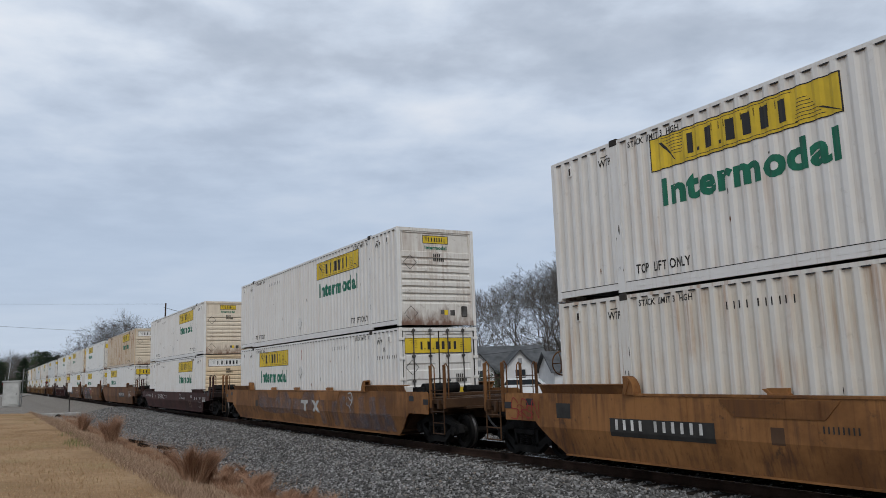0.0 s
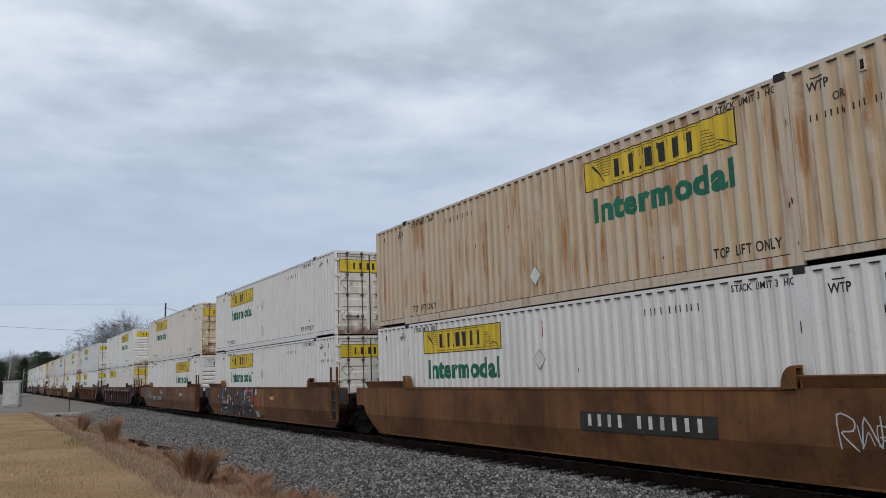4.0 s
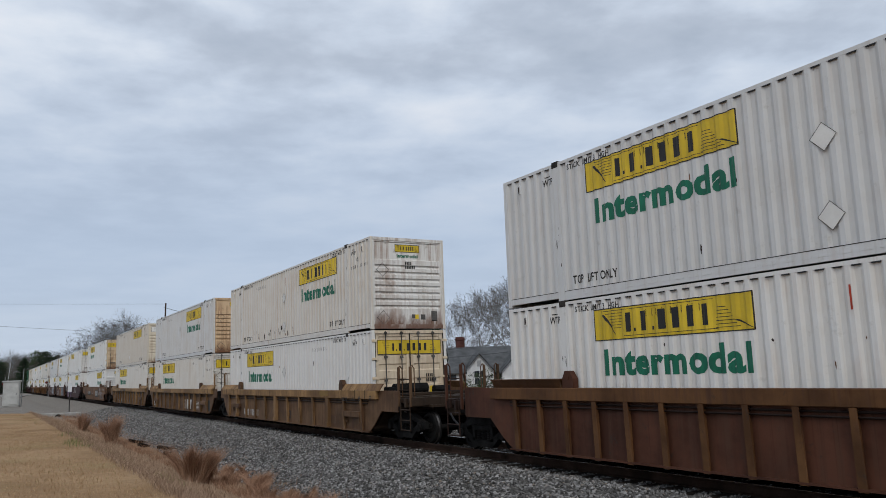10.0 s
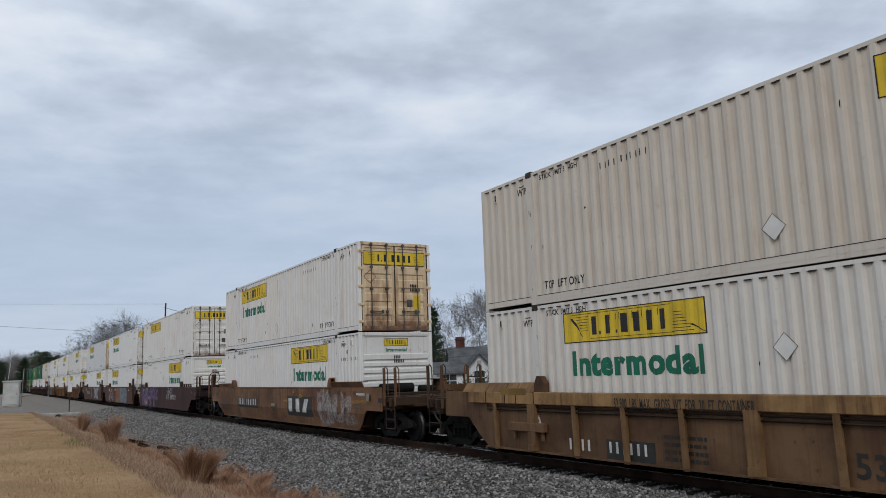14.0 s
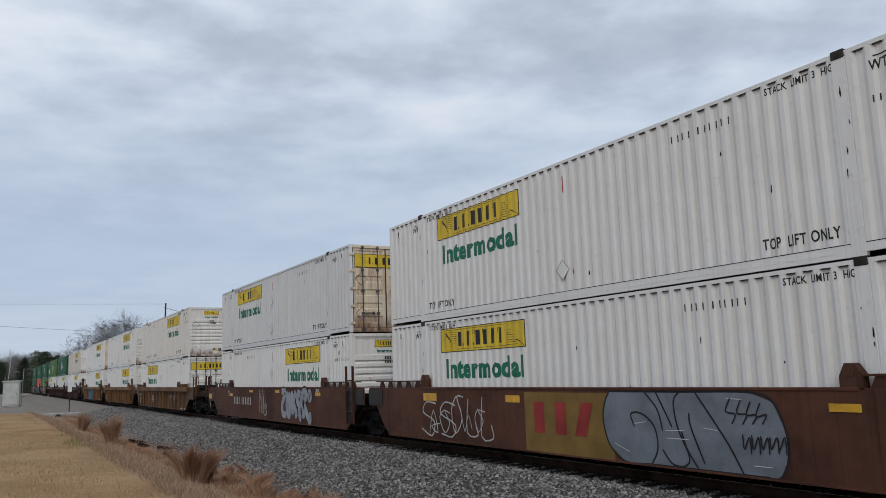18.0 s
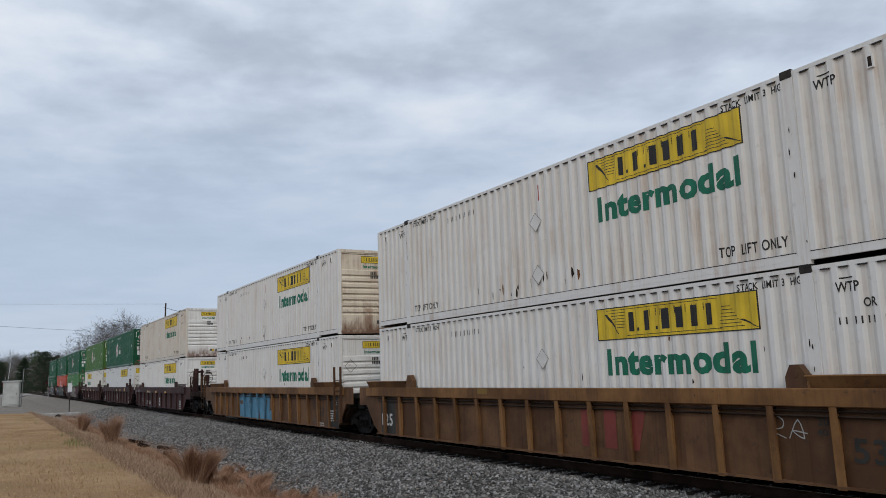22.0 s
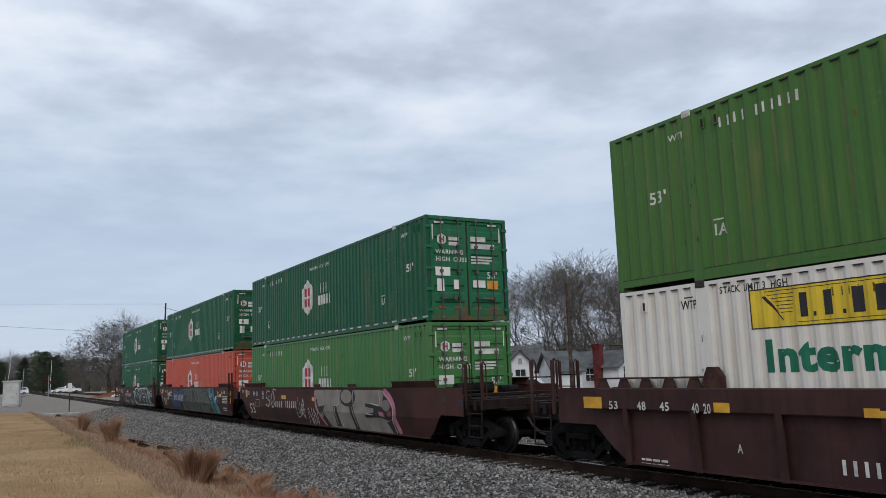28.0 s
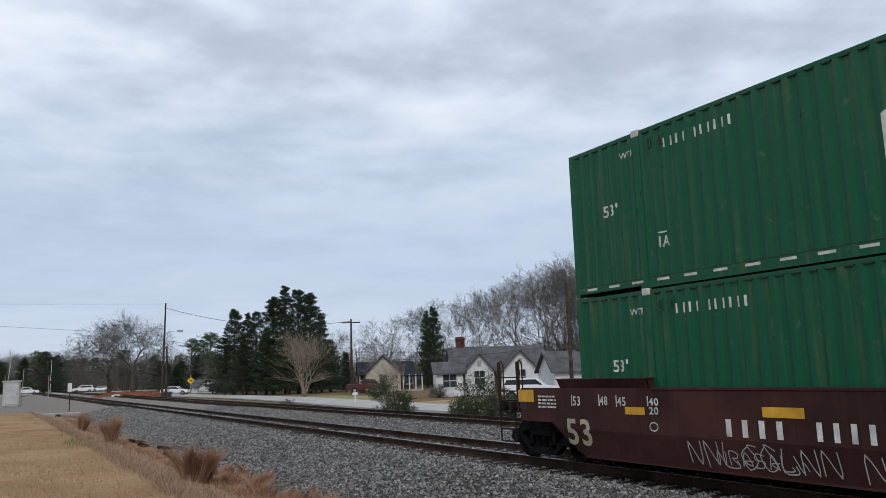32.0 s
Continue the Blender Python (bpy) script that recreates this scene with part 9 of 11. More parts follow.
mark(9, "ctextb", 16.2, 1.12, 0.21, 0.12, "53")
mark(9, "plate", 15.51, 0.32, 0.59, 0.54, "stencil_black")
mark(9, "textb", 2.93, 0.33, 0.54, 0.34, "53")
mark(9, "textw", 0.22, 0.33, 0.66, 0.29, "125")
mark(9, "ctextb", 4.55, 1.15, 0.75, 0.13, "52,900 LBS MAX")
mark(9, "ctextb", -0.25, 1.13, 0.2, 0.13, "53")
mark(9, "ctextb", 0.55, 1.12, 0.23, 0.13, "48")
mark(9, "ctextb", 1.06, 1.1, 0.21, 0.14, "45")
mark(9, "ctextb", 1.5, 1.1, 0.47, 0.13, "40/20")
mark(9, "orange", 4.1, 1.21, 0.49, 0.15, "")
mark(9, "lines", 13.1, 0.35, 0.58, 0.43, "stencil_white 6")
mark(10, "plate", 4.04, 0.22, 1.24, 0.37, "stencil_black")
mark(10, "bars", 4.12, 0.35, 1.08, 0.2, "stencil_white 6")
mark(10, "bars", 2.97, 0.34, 0.73, 0.21, "stencil_white 4")
mark(10, "textb", 8.9, 0.36, 0.45, 0.32, "53")
mark(10, "ctextb", 4.43, 1.17, 3.05, 0.17, "52,900 LBS MAX. GROSS WT FOR 20 FT CONTAINER")
mark(10, "textw", 1.89, 0.73, 0.24, 0.23, "A")
mark(10, "lines", 5.5, 0.32, 0.95, 0.48, "stencil_black 4")
mark(10, "orange", 0.76, 1.37, 0.96, 0.14, "")
mark(11, "plate", 2.86, 0.67, 3.08, 0.39, "stencil_black")
mark(11, "bars", 3.04, 0.78, 2.77, 0.26, "stencil_white 4,6")
mark(11, "plate", 9.67, 0.49, 2.67, 0.71, "stencil_black")
mark(11, "blocksw", 9.85, 0.64, 2.35, 0.48, "stencil_white")
mark(11, "textb", 13.9, 1.3, 0.2, 0.14, "40")
mark(11, "textb", 13.89, 1.17, 0.2, 0.12, "20")
mark(11, "textb", 14.71, 1.29, 0.2, 0.13, "45")
mark(11, "textb", 15.18, 1.28, 0.19, 0.12, "48")
mark(11, "textb", 15.96, 1.29, 0.18, 0.12, "53")
mark(11, "textb", -0.06, 0.51, 0.82, 0.39, "53")
mark(11, "lines", 16.33, 1.26, 0.56, 0.11, "stencil_white 2")
mark(12, "wild", 1.15, 0.2, 5.78, 1.31, "spray_purple spray_black spray_pink 4")
mark(12, "bars", 9.84, 0.78, 3.06, 0.29, "stencil_white 4,6")
mark(12, "tag", 10.04, 1.06, 1.88, 0.42, "spray_white")
mark(12, "text", -0.97, 1.21, 0.62, 0.17, "125 T")
mark(12, "refl", -1.05, 1.04, 0.91, 0.13, "")
mark(12, "plate", 0.17, 0.9, 0.56, 0.22, "spray_brown")
mark(12, "plate", 1.3, 0.78, 0.5, 0.12, "spray_grey")
mark(12, "throw", 1.91, 0.2, 1.38, 1.27, "spray_silver spray_red 2")
mark(12, "plate", -0.26, 0.78, 0.17, 0.21, "stencil_white")
mark(13, "tag", 2.03, 0.29, 1.92, 1.01, "spray_white")
mark(13, "tag", 3.55, 0.41, 2.0, 0.94, "spray_white")
mark(13, "refl", 2.12, 1.19, 0.7, 0.19, "")
mark(13, "refl", 5.91, 1.21, 0.54, 0.15, "")
mark(13, "refl", 13.67, 1.21, 0.47, 0.11, "")
mark(13, "plate", 6.61, 0.2, 2.73, 1.23, "spray_ochre")
mark(13, "blocks", 6.94, 0.61, 2.08, 0.63, "spray_red")
mark(13, "refl", 16.17, 1.07, 0.42, 0.25, "")
mark(14, "refl", 5.38, 1.31, 0.51, 0.1, "")
mark(14, "refl", 8.96, 1.31, 0.49, 0.1, "")
mark(14, "refl", 13.36, 1.23, 0.49, 0.12, "")
mark(14, "refl", 16.14, 0.86, 0.48, 0.12, "")
mark(14, "refl", 16.14, 0.7, 0.48, 0.12, "")
mark(14, "bars", 2.93, 0.78, 2.84, 0.32, "stencil_white 4,6")
mark(14, "tag", 6.88, 0.44, 1.09, 1.06, "spray_white")
mark(14, "lines", 13.41, 1.37, 0.34, 0.11, "stencil_white 3")
mark(14, "plate", 16.13, 0.58, 0.53, 0.92, "stencil_black")
mark(14, "textd", -0.07, 0.51, 0.66, 0.41, "53")
mark(14, "refl", -1.8, 0.96, 0.53, 0.24, "")
mark(14, "refl", 2.19, 1.13, 0.49, 0.12, "")
mark(14, "text", 1.95, 1.27, 0.15, 0.1, "40")
mark(14, "text", 1.93, 1.12, 0.15, 0.11, "20")
mark(15, "textb", 14.7, 0.6, 0.47, 0.31, "53")
mark(15, "bars", 11.45, 0.78, 1.74, 0.25, "stencil_white 4,6")
mark(15, "lines", 14.4, 0.26, 1.62, 0.14, "stencil_white 1")
mark(15, "plate", 0.0, 0.2, 1.18, 1.02, "stencil_black")
mark(15, "textw", 0.25, 0.43, 0.82, 0.34, "125")
mark(15, "lines", 0.36, 0.87, 0.69, 0.26, "stencil_white 3")
mark(15, "clines", 9.06, 1.35, 0.69, 0.09, "stencil_black 1")
mark(15, "lines", 5.5, 0.56, 0.55, 0.43, "stencil_white 7")
mark(15, "bars", 9.72, 0.43, 0.57, 0.16, "stencil_black 6")
mark(15, "blocks", 6.13, 0.66, 1.0, 0.39, "spray_mauve")
mark(16, "plate", 0.23, 0.2, 0.93, 1.07, "stencil_black")
mark(16, "textw", 0.22, 0.47, 0.67, 0.32, "125")
mark(16, "blocks", 9.21, 0.43, 1.94, 0.69, "spray_redfaded")
mark(16, "textb", 14.74, 0.56, 0.48, 0.31, "53")
mark(16, "textb", 14.26, 1.02, 0.17, 0.1, "20")
mark(16, "textb", 14.24, 0.88, 0.17, 0.09, "40")
mark(16, "tag", 13.5, 0.8, 0.64, 0.33, "spray_white")
mark(16, "orange", 5.66, 1.38, 0.41, 0.12, "")
mark(17, "plate", 15.23, 0.2, 1.05, 1.08, "stencil_black")
mark(17, "textb", 14.51, 0.56, 0.47, 0.29, "53")
mark(17, "textb", 13.97, 0.94, 0.15, 0.11, "20")
mark(17, "textb", 13.95, 0.77, 0.15, 0.11, "40")
mark(17, "textw", 15.36, 0.94, 0.2, 0.13, "48")
mark(17, "textw", 16.03, 0.94, 0.16, 0.11, "53")
mark(17, "lines", 15.39, 0.42, 0.67, 0.39, "stencil_white 5")
mark(17, "lines", 14.58, 0.24, 0.44, 0.14, "stencil_white 2")
mark(17, "plate", 13.91, 0.2, 1.22, 0.29, "spray_brown")
mark(18, "bars", 4.14, 0.36, 1.57, 0.25, "stencil_white 4,4")
mark(18, "panel", 7.56, 0.43, 0.31, 0.28, "")
mark(18, "textw", 8.72, 0.35, 0.85, 0.48, "53")
mark(18, "ribrefl", 4.67, 1.16, 0.51, 0.13, "")
mark(18, "ribrefl", 7.83, 1.15, 0.49, 0.13, "")
mark(18, "ribrefl", 11.01, 1.15, 0.49, 0.12, "")
mark(18, "textw", 2.36, 0.57, 0.17, 0.18, "B")
mark(18, "ctext", 1.09, 1.19, 0.4, 0.16, "53")
mark(18, "clines", 5.34, 1.17, 0.72, 0.13, "stencil_white 2")
mark(18, "lines", 15.02, 0.27, 0.6, 0.52, "stencil_white 5")
mark(19, "textw", 8.49, 0.45, 0.9, 0.48, "53")
mark(19, "panel", 7.19, 0.48, 0.42, 0.32, "")
mark(19, "lines", 15.04, 0.27, 0.89, 0.5, "stencil_white 7")
mark(19, "ribrefl", 13.23, 1.21, 0.52, 0.21, "")
mark(19, "ribrefl", 10.82, 1.22, 0.45, 0.13, "")
mark(19, "ribrefl", 8.7, 1.23, 0.45, 0.12, "")
mark(19, "ctext", 19.4, 1.19, 0.09, 0.13, "53")
mark(19, "textw", 0.3, 0.39, 0.52, 0.31, "125")
mark(20, "bars", 4.18, 0.38, 0.63, 0.2, "stencil_white 4")
mark(20, "bars", 5.15, 0.38, 0.57, 0.2, "stencil_white 4")
mark(20, "lines", 5.13, 0.59, 1.15, 0.27, "stencil_white 2")
mark(20, "panel", 7.6, 0.44, 0.26, 0.26, "")
mark(20, "textw", 8.61, 0.38, 0.85, 0.45, "53")
mark(20, "ribrefl", 4.63, 1.15, 0.51, 0.12, "")
mark(20, "ribrefl", 7.81, 1.14, 0.5, 0.13, "")
mark(20, "ribrefl", 11.01, 1.14, 0.49, 0.13, "")
mark(20, "ribrefl", -0.95, 1.15, 0.51, 0.21, "")
mark(20, "ctext", -0.25, 1.15, 0.23, 0.14, "53")
mark(20, "ctext", 0.48, 1.15, 0.21, 0.14, "48")
mark(20, "ctext", 1.02, 1.15, 0.21, 0.14, "45")
mark(20, "ctext", 1.72, 1.13, 0.39, 0.15, "40 20")
mark(20, "ribrefl", 2.17, 1.15, 0.31, 0.15, "")
mark(20, "lines", 0.4, 0.21, 0.66, 0.15, "stencil_white 2")
mark(20, "textw", 2.48, 0.55, 0.1, 0.13, "A")
mark(21, "textw", 0.2, 0.45, 0.7, 0.4, "53")
mark(21, "tag", 2.53, 0.71, 1.36, 0.76, "spray_white")
mark(21, "bars", 3.78, 0.76, 0.96, 0.24, "stencil_white 4")
mark(21, "bars", 4.99, 0.77, 1.25, 0.25, "stencil_white 6")
mark(21, "tag", 6.24, 0.48, 0.97, 0.72, "spray_white")
mark(21, "refl", 4.5, 1.08, 0.52, 0.14, "")
mark(21, "refl", 7.83, 1.06, 0.32, 0.13, "")
mark(21, "tag", 7.42, 0.19, 1.02, 0.67, "spray_white")
mark(21, "text", -0.04, 1.21, 0.22, 0.14, "53")
mark(21, "text", 0.77, 1.19, 0.2, 0.15, "48")
mark(21, "text", 1.24, 1.19, 0.21, 0.14, "45")
mark(21, "text", 2.05, 1.22, 0.2, 0.13, "40")
mark(21, "text", 2.03, 1.06, 0.19, 0.12, "20")
mark(21, "panel", 1.09, 0.74, 0.55, 0.28, "")
mark(21, "text", -0.96, 1.27, 0.53, 0.14, "125 T")
mark(21, "refl", -0.33, 1.11, 0.21, 0.31, "")
mark(22, "textw", 0.36, 0.45, 0.72, 0.40, "53")
mark(22, "text", -1.0, 1.24, 0.55, 0.14, "125 T")
mark(22, "refl", -0.33, 1.12, 0.18, 0.30, "")
mark(22, "refl", -0.62, 1.12, 0.29, 0.09, "")
mark(22, "text", -0.04, 1.21, 0.22, 0.14, "53")
mark(22, "text", 0.77, 1.20, 0.20, 0.14, "48")
mark(22, "text", 1.24, 1.20, 0.21, 0.14, "45")
mark(22, "refl", 1.55, 1.06, 0.70, 0.13, "")
mark(22, "plate", -0.27, 0.80, 0.17, 0.20, "spray_greige")
mark(22, "panel", 1.42, 0.78, 0.62, 0.30, "")
mark(22, "lines", 1.47, 0.82, 0.52, 0.22, "stencil_white 4")
mark(22, "bars", 3.5, 0.77, 0.99, 0.33, "stencil_white 4")
mark(22, "bars", 4.74, 0.76, 1.25, 0.33, "stencil_white 6")
mark(22, "cloud", 2.79, 0.3, 3.5, 1.16, "spray_navy")
mark(22, "refl", 14.16, 1.05, 0.5, 0.14, "")
mark(22, "text", 13.84, 1.2, 0.24, 0.13, "40")
mark(22, "text", 13.83, 1.06, 0.24, 0.11, "20")
mark(22, "text", 14.66, 1.21, 0.19, 0.12, "45")
mark(22, "text", 15.12, 1.21, 0.2, 0.13, "48")
mark(22, "text", 15.91, 1.21, 0.18, 0.13, "53")
mark(22, "refl", 16.23, 1.14, 0.26, 0.21, "")
mark(22, "refl", 16.23, 0.79, 0.28, 0.23, "")
mark(22, "lines", 14.81, 0.77, 0.96, 0.37, "stencil_white 5")
mark(22, "lines", 14.85, 0.42, 0.69, 0.18, "stencil_white 2")
mark(22, "lines", 2.02, 1.01, 0.71, 0.34, "stencil_white 4")
mark(23, "textw", -0.37, 0.45, 0.71, 0.48, "53")
mark(23, "bars", 3.57, 0.79, 1.21, 0.26, "stencil_white 4")
mark(23, "bars", 5.12, 0.8, 1.52, 0.26, "stencil_white 6")
mark(23, "tag", 2.75, 0.30, 2.75, 0.40, "spray_white")
mark(23, "tag", 5.75, 0.26, 2.1, 0.42, "spray_white")
mark(23, "refl", 4.26, 1.1, 0.7, 0.15, "")
mark(23, "refl", 7.55, 1.1, 0.52, 0.12, "")
mark(23, "refl", 14.27, 1.1, 0.48, 0.12, "")
mark(23, "refl", 16.18, 1.17, 0.3, 0.22, "")
mark(23, "refl", 16.18, 0.82, 0.3, 0.21, "")
mark(23, "text", 14.7, 1.21, 0.22, 0.13, "45")
mark(23, "text", 15.11, 1.21, 0.21, 0.13, "48")
mark(23, "text", 15.9, 1.22, 0.21, 0.13, "53")
mark(23, "textw", 15.03, 0.23, 0.61, 0.28, "2018")
mark(23, "lines", 14.81, 0.86, 0.76, 0.3, "stencil_white 5")
mark(23, "refl", -1.92, 1.23, 0.55, 0.25, "")
mark(23, "refl", 1.35, 1.06, 0.49, 0.13, "")
mark(23, "text", -0.11, 1.19, 0.22, 0.17, "53")
mark(23, "text", 0.69, 1.21, 0.21, 0.16, "48")
mark(23, "text", 1.16, 1.21, 0.22, 0.15, "45")
mark(23, "text", 1.95, 1.23, 0.23, 0.12, "40")
mark(23, "text", 1.94, 1.08, 0.22, 0.12, "20")
mark(23, "lines", -1.23, 1.12, 0.62, 0.28, "stencil_white 4")
mark(23, "ring", 1.94, 0.8, 0.19, 0.14, "stencil_white")

LAYERS = {}


def side_level(k):
    """Each coat of spray paint on a car lies a little outside the one before."""
    LAYERS[k] = LAYERS.get(k, 0) + 1
    return -SIDE - 0.0050 - 0.0006 * LAYERS[k] + (0.0 if CARS[k]["style"] == "smooth" else RECESS)


def sprayed(k, paint, width, *pts):
    """A sprayed line of that width through points, or with no width a filled shape: metres from the rear end of the well, and height."""
    x, bm = side_level(k), bmesh.new()
    pts = [(LONG - rel, max(0.24, z)) for rel, z in pts]
    if not width:
        flat(bm, [(x, *p) for p in pts])
    else:
        way, rows = curve_through(pts, 5), []
        for i, (y, z) in enumerate(way):
            (a, b), (c, d) = way[max(0, i - 1)], way[min(len(way) - 1, i + 1)]
            n = math.hypot(c - a, d - b) + 1e-6
            w = width / 2 * (0.55 if i in (0, len(way) - 1) else 1.0)
            u, v = -(d - b) / n * w, (c - a) / n * w
            rows.append((bm.verts.new((x, y - u, max(0.24, z - v))), bm.verts.new((x, y + u, max(0.24, z + v)))))
        for (a, b), (c, d) in zip(rows, rows[1:]):
            bm.faces.new((a, c, d, b))
    part("graffiti", bm, paint, CAR[k])


def sprayed_disc(k, paint, rel, z, ry, rz):
    x, bm = side_level(k), bmesh.new()
    flat(bm, [(x, LONG - rel + math.cos(t) * ry, max(0.24, z + math.sin(t) * rz)) for t in (2 * math.pi * i / 20 for i in range(20))])
    part("graffiti", bm, paint, CAR[k])


sprayed(4, "spray_mauve", 0, (1.97, 1.46), (4.51, 1.46), (6.31, 1.46), (7.29, 1.46), (7.43, 1.11), (7.2, 0.71), (7.38, 0.27), (5.61, 0.21), (3.68, 0.21), (1.9, 0.25), (1.73, 0.81))
sprayed(4, "spray_black", 0, (2.55, 1.31), (2.89, 1.34), (2.82, 0.98), (2.48, 0.93))
sprayed(4, "spray_black", 0, (3.89, 0.92), (4.21, 0.95), (4.25, 0.51), (3.88, 0.51))
sprayed(4, "spray_black", 0, (4.41, 1.05), (5.08, 1.27), (4.88, 0.99), (4.56, 0.98))
sprayed(4, "spray_black", 0, (4.63, 0.72), (5.6, 1.1), (6.26, 0.87), (6.1, 0.76), (5.58, 0.93))
sprayed(4, "spray_black", 0, (4.72, 0.73), (5.1, 0.73), (5, 0.49), (5.21, 0.21), (4.86, 0.21), (4.85, 0.48))
sprayed(4, "spray_black", 0, (5.47, 1.46), (6.33, 1.46), (6.22, 0.89), (5.58, 0.91))
sprayed(4, "spray_black", 0, (6.36, 1.06), (6.77, 1.09), (6.77, 0.89), (6.4, 0.83))
sprayed(4, "spray_black", 0, (6.21, 0.65), (6.83, 0.71), (6.83, 0.56), (6.28, 0.47))
sprayed(4, "spray_black", 0, (7.04, 0.94), (7.3, 0.92), (7.19, 0.64), (7.03, 0.7))
sprayed(4, "spray_black", 0, (7.29, 1.46), (7.47, 1.46), (7.37, 1.23), (7.25, 1.25))
sprayed(4, "spray_black", 0, (3.7, 0.4), (3.93, 0.43), (3.99, 0.21), (3.73, 0.21))
sprayed(4, "spray_black", 0, (2.22, 0.72), (2.99, 0.71), (2.95, 0.59), (2.25, 0.6))
sprayed(4, "spray_mauve", 0, (5.6, 1.37), (6.19, 1.38), (6.12, 1), (5.68, 1.02))
sprayed(4, "spray_teal", 0.05, (5.54, 1.42), (5.53, 0.94), (6.16, 0.92), (6.26, 1.43))
sprayed(4, "spray_white", 0, (5.88, 1.41), (6.08, 1.41), (6.05, 1.14), (5.85, 1.15))
sprayed(4, "spray_pink", 0, (2.28, 0.9), (2.91, 0.9), (2.87, 0.8), (2.23, 0.79))
sprayed(4, "spray_orange", 0, (3.1, 1.16), (3.59, 1.16), (3.58, 1.05), (3.09, 1.04))
sprayed(4, "spray_orange", 0, (6.31, 1.16), (6.8, 1.16), (6.77, 1.07), (6.32, 1.06))
sprayed(4, "spray_white", 0, (3.02, 0.99), (3.24, 0.99), (3.19, 0.77), (3, 0.78))
sprayed(4, "spray_white", 0, (6.61, 1.04), (6.79, 1.04), (6.75, 0.91), (6.59, 0.92))
sprayed(4, "spray_white", 0, (2.39, 0.6), (2.95, 0.63), (2.85, 0.54), (2.35, 0.54))
sprayed(4, "spray_white", 0, (6.99, 0.8), (7.17, 0.79), (7.15, 0.69), (6.98, 0.7))
sprayed(4, "spray_white", 0, (6.49, 0.56), (6.81, 0.58), (6.78, 0.51), (6.46, 0.49))
sprayed(4, "spray_white", 0, (7.41, 0.54), (7.79, 0.54), (8.01, 0.33), (7.51, 0.27))
sprayed(4, "spray_white", 0, (7.5, 1.42), (7.74, 1.46), (7.81, 1.24), (7.53, 1.19))
sprayed(4, "spray_teal", 0.05, (2.4, 1.46), (2.16, 1.16), (2, 0.61), (2.01, 0.28), (2.6, 0.41), (3.09, 0.35))
sprayed(4, "spray_white", 0.03, (2.06, 1.26), (2.15, 1.07), (2.46, 1), (2.67, 1.06))
sprayed(4, "spray_black", 0.05, (3.83, 1.46), (3.55, 1.14), (3.68, 0.94), (3.91, 0.75))
sprayed(4, "spray_black", 0.05, (4.44, 1.46), (4.21, 1.25), (4.12, 0.91), (4.28, 0.53))
sprayed(4, "spray_black", 0.06, (1.88, 0.87), (1.89, 0.6), (1.79, 0.27))
sprayed(4, "spray_grey", 0.05, (5.39, 0.87), (5.66, 0.62), (5.96, 0.34), (6.14, 0.21))
sprayed(4, "spray_pink", 0.06, (6.29, 1.39), (7.14, 1.37))
sprayed_disc(4, "spray_white", 1.47, 1.1, 0.07, 0.09)
sprayed_disc(4, "spray_white", 2.73, 1.44, 0.07, 0.09)
sprayed_disc(4, "spray_white", 3.7, 1.01, 0.07, 0.09)
sprayed_disc(4, "spray_white", 4.85, 1.25, 0.07, 0.09)
sprayed_disc(4, "spray_white", 5.95, 1.03, 0.07, 0.09)
sprayed_disc(4, "spray_white", 4.05, 0.79, 0.07, 0.09)
sprayed_disc(4, "spray_white", 1.73, 0.43, 0.07, 0.09)
sprayed_disc(4, "spray_white", 5.52, 0.42, 0.07, 0.09)
sprayed_disc(4, "spray_white", 4.86, 0.35, 0.07, 0.09)
sprayed_disc(4, "spray_pink", 6.29, 1.39, 0.12, 0.13)
sprayed_disc(4, "spray_pink", 7.14, 1.37, 0.12, 0.13)
sprayed_disc(4, "spray_black", 5.37, 0.53, 0.11, 0.16)
sprayed_disc(4, "spray_white", 5.39, 0.53, 0.03, 0.05)
sprayed_disc(4, "spray_teal", 2.08, 0.33, 0.06, 0.07)
sprayed_disc(4, "spray_teal", 2.4, 1.45, 0.1, 0.06)
sprayed(4, "spray_tealdark", 0.06, (6.39, 0.35), (6.55, 0.41), (6.63, 0.31), (6.84, 0.4), (7.12, 0.4))
sprayed(5, "spray_greige", 0.045, (9.44, 1.46), (9.66, 1.25), (9.5, 0.97), (9.19, 0.77), (9.21, 0.33), (9.62, 0.21), (10.02, 0.25), (10.21, 0.75), (9.92, 0.98))
sprayed(5, "spray_greige", 0.045, (10.77, 1.46), (10.86, 1.27), (11.17, 1.36), (11.48, 1.46))
sprayed(5, "spray_greige", 0.045, (10.39, 0.81), (10.96, 1.22), (11.35, 1.08), (11.51, 0.68), (11.57, 0.23))
sprayed(5, "spray_greige", 0.045, (11.95, 1.43), (12.2, 1.15), (12.26, 0.83), (12.16, 0.6), (12.23, 0.28))
sprayed(5, "spray_greige", 0.045, (12.41, 1.46), (12.47, 1.16), (12.82, 1.22), (13, 1.38))
sprayed(5, "spray_greige", 0.045, (12.26, 0.72), (12.45, 0.89), (12.89, 1.06), (13.21, 0.91), (13.3, 0.61), (13.15, 0.34), (12.81, 0.24))
sprayed(5, "spray_greige", 0.045, (10.5, 0.76), (10.67, 0.29), (11.08, 0.22))
sprayed(5, "spray_greige", 0.045, (13.06, 1.09), (13.38, 1.07), (13.68, 0.96), (13.84, 1.04), (13.67, 1.18))
sprayed(5, "spray_tealdark", 0, (12.59, 0.6), (13.05, 0.63), (12.92, 0.33), (12.79, 0.32))
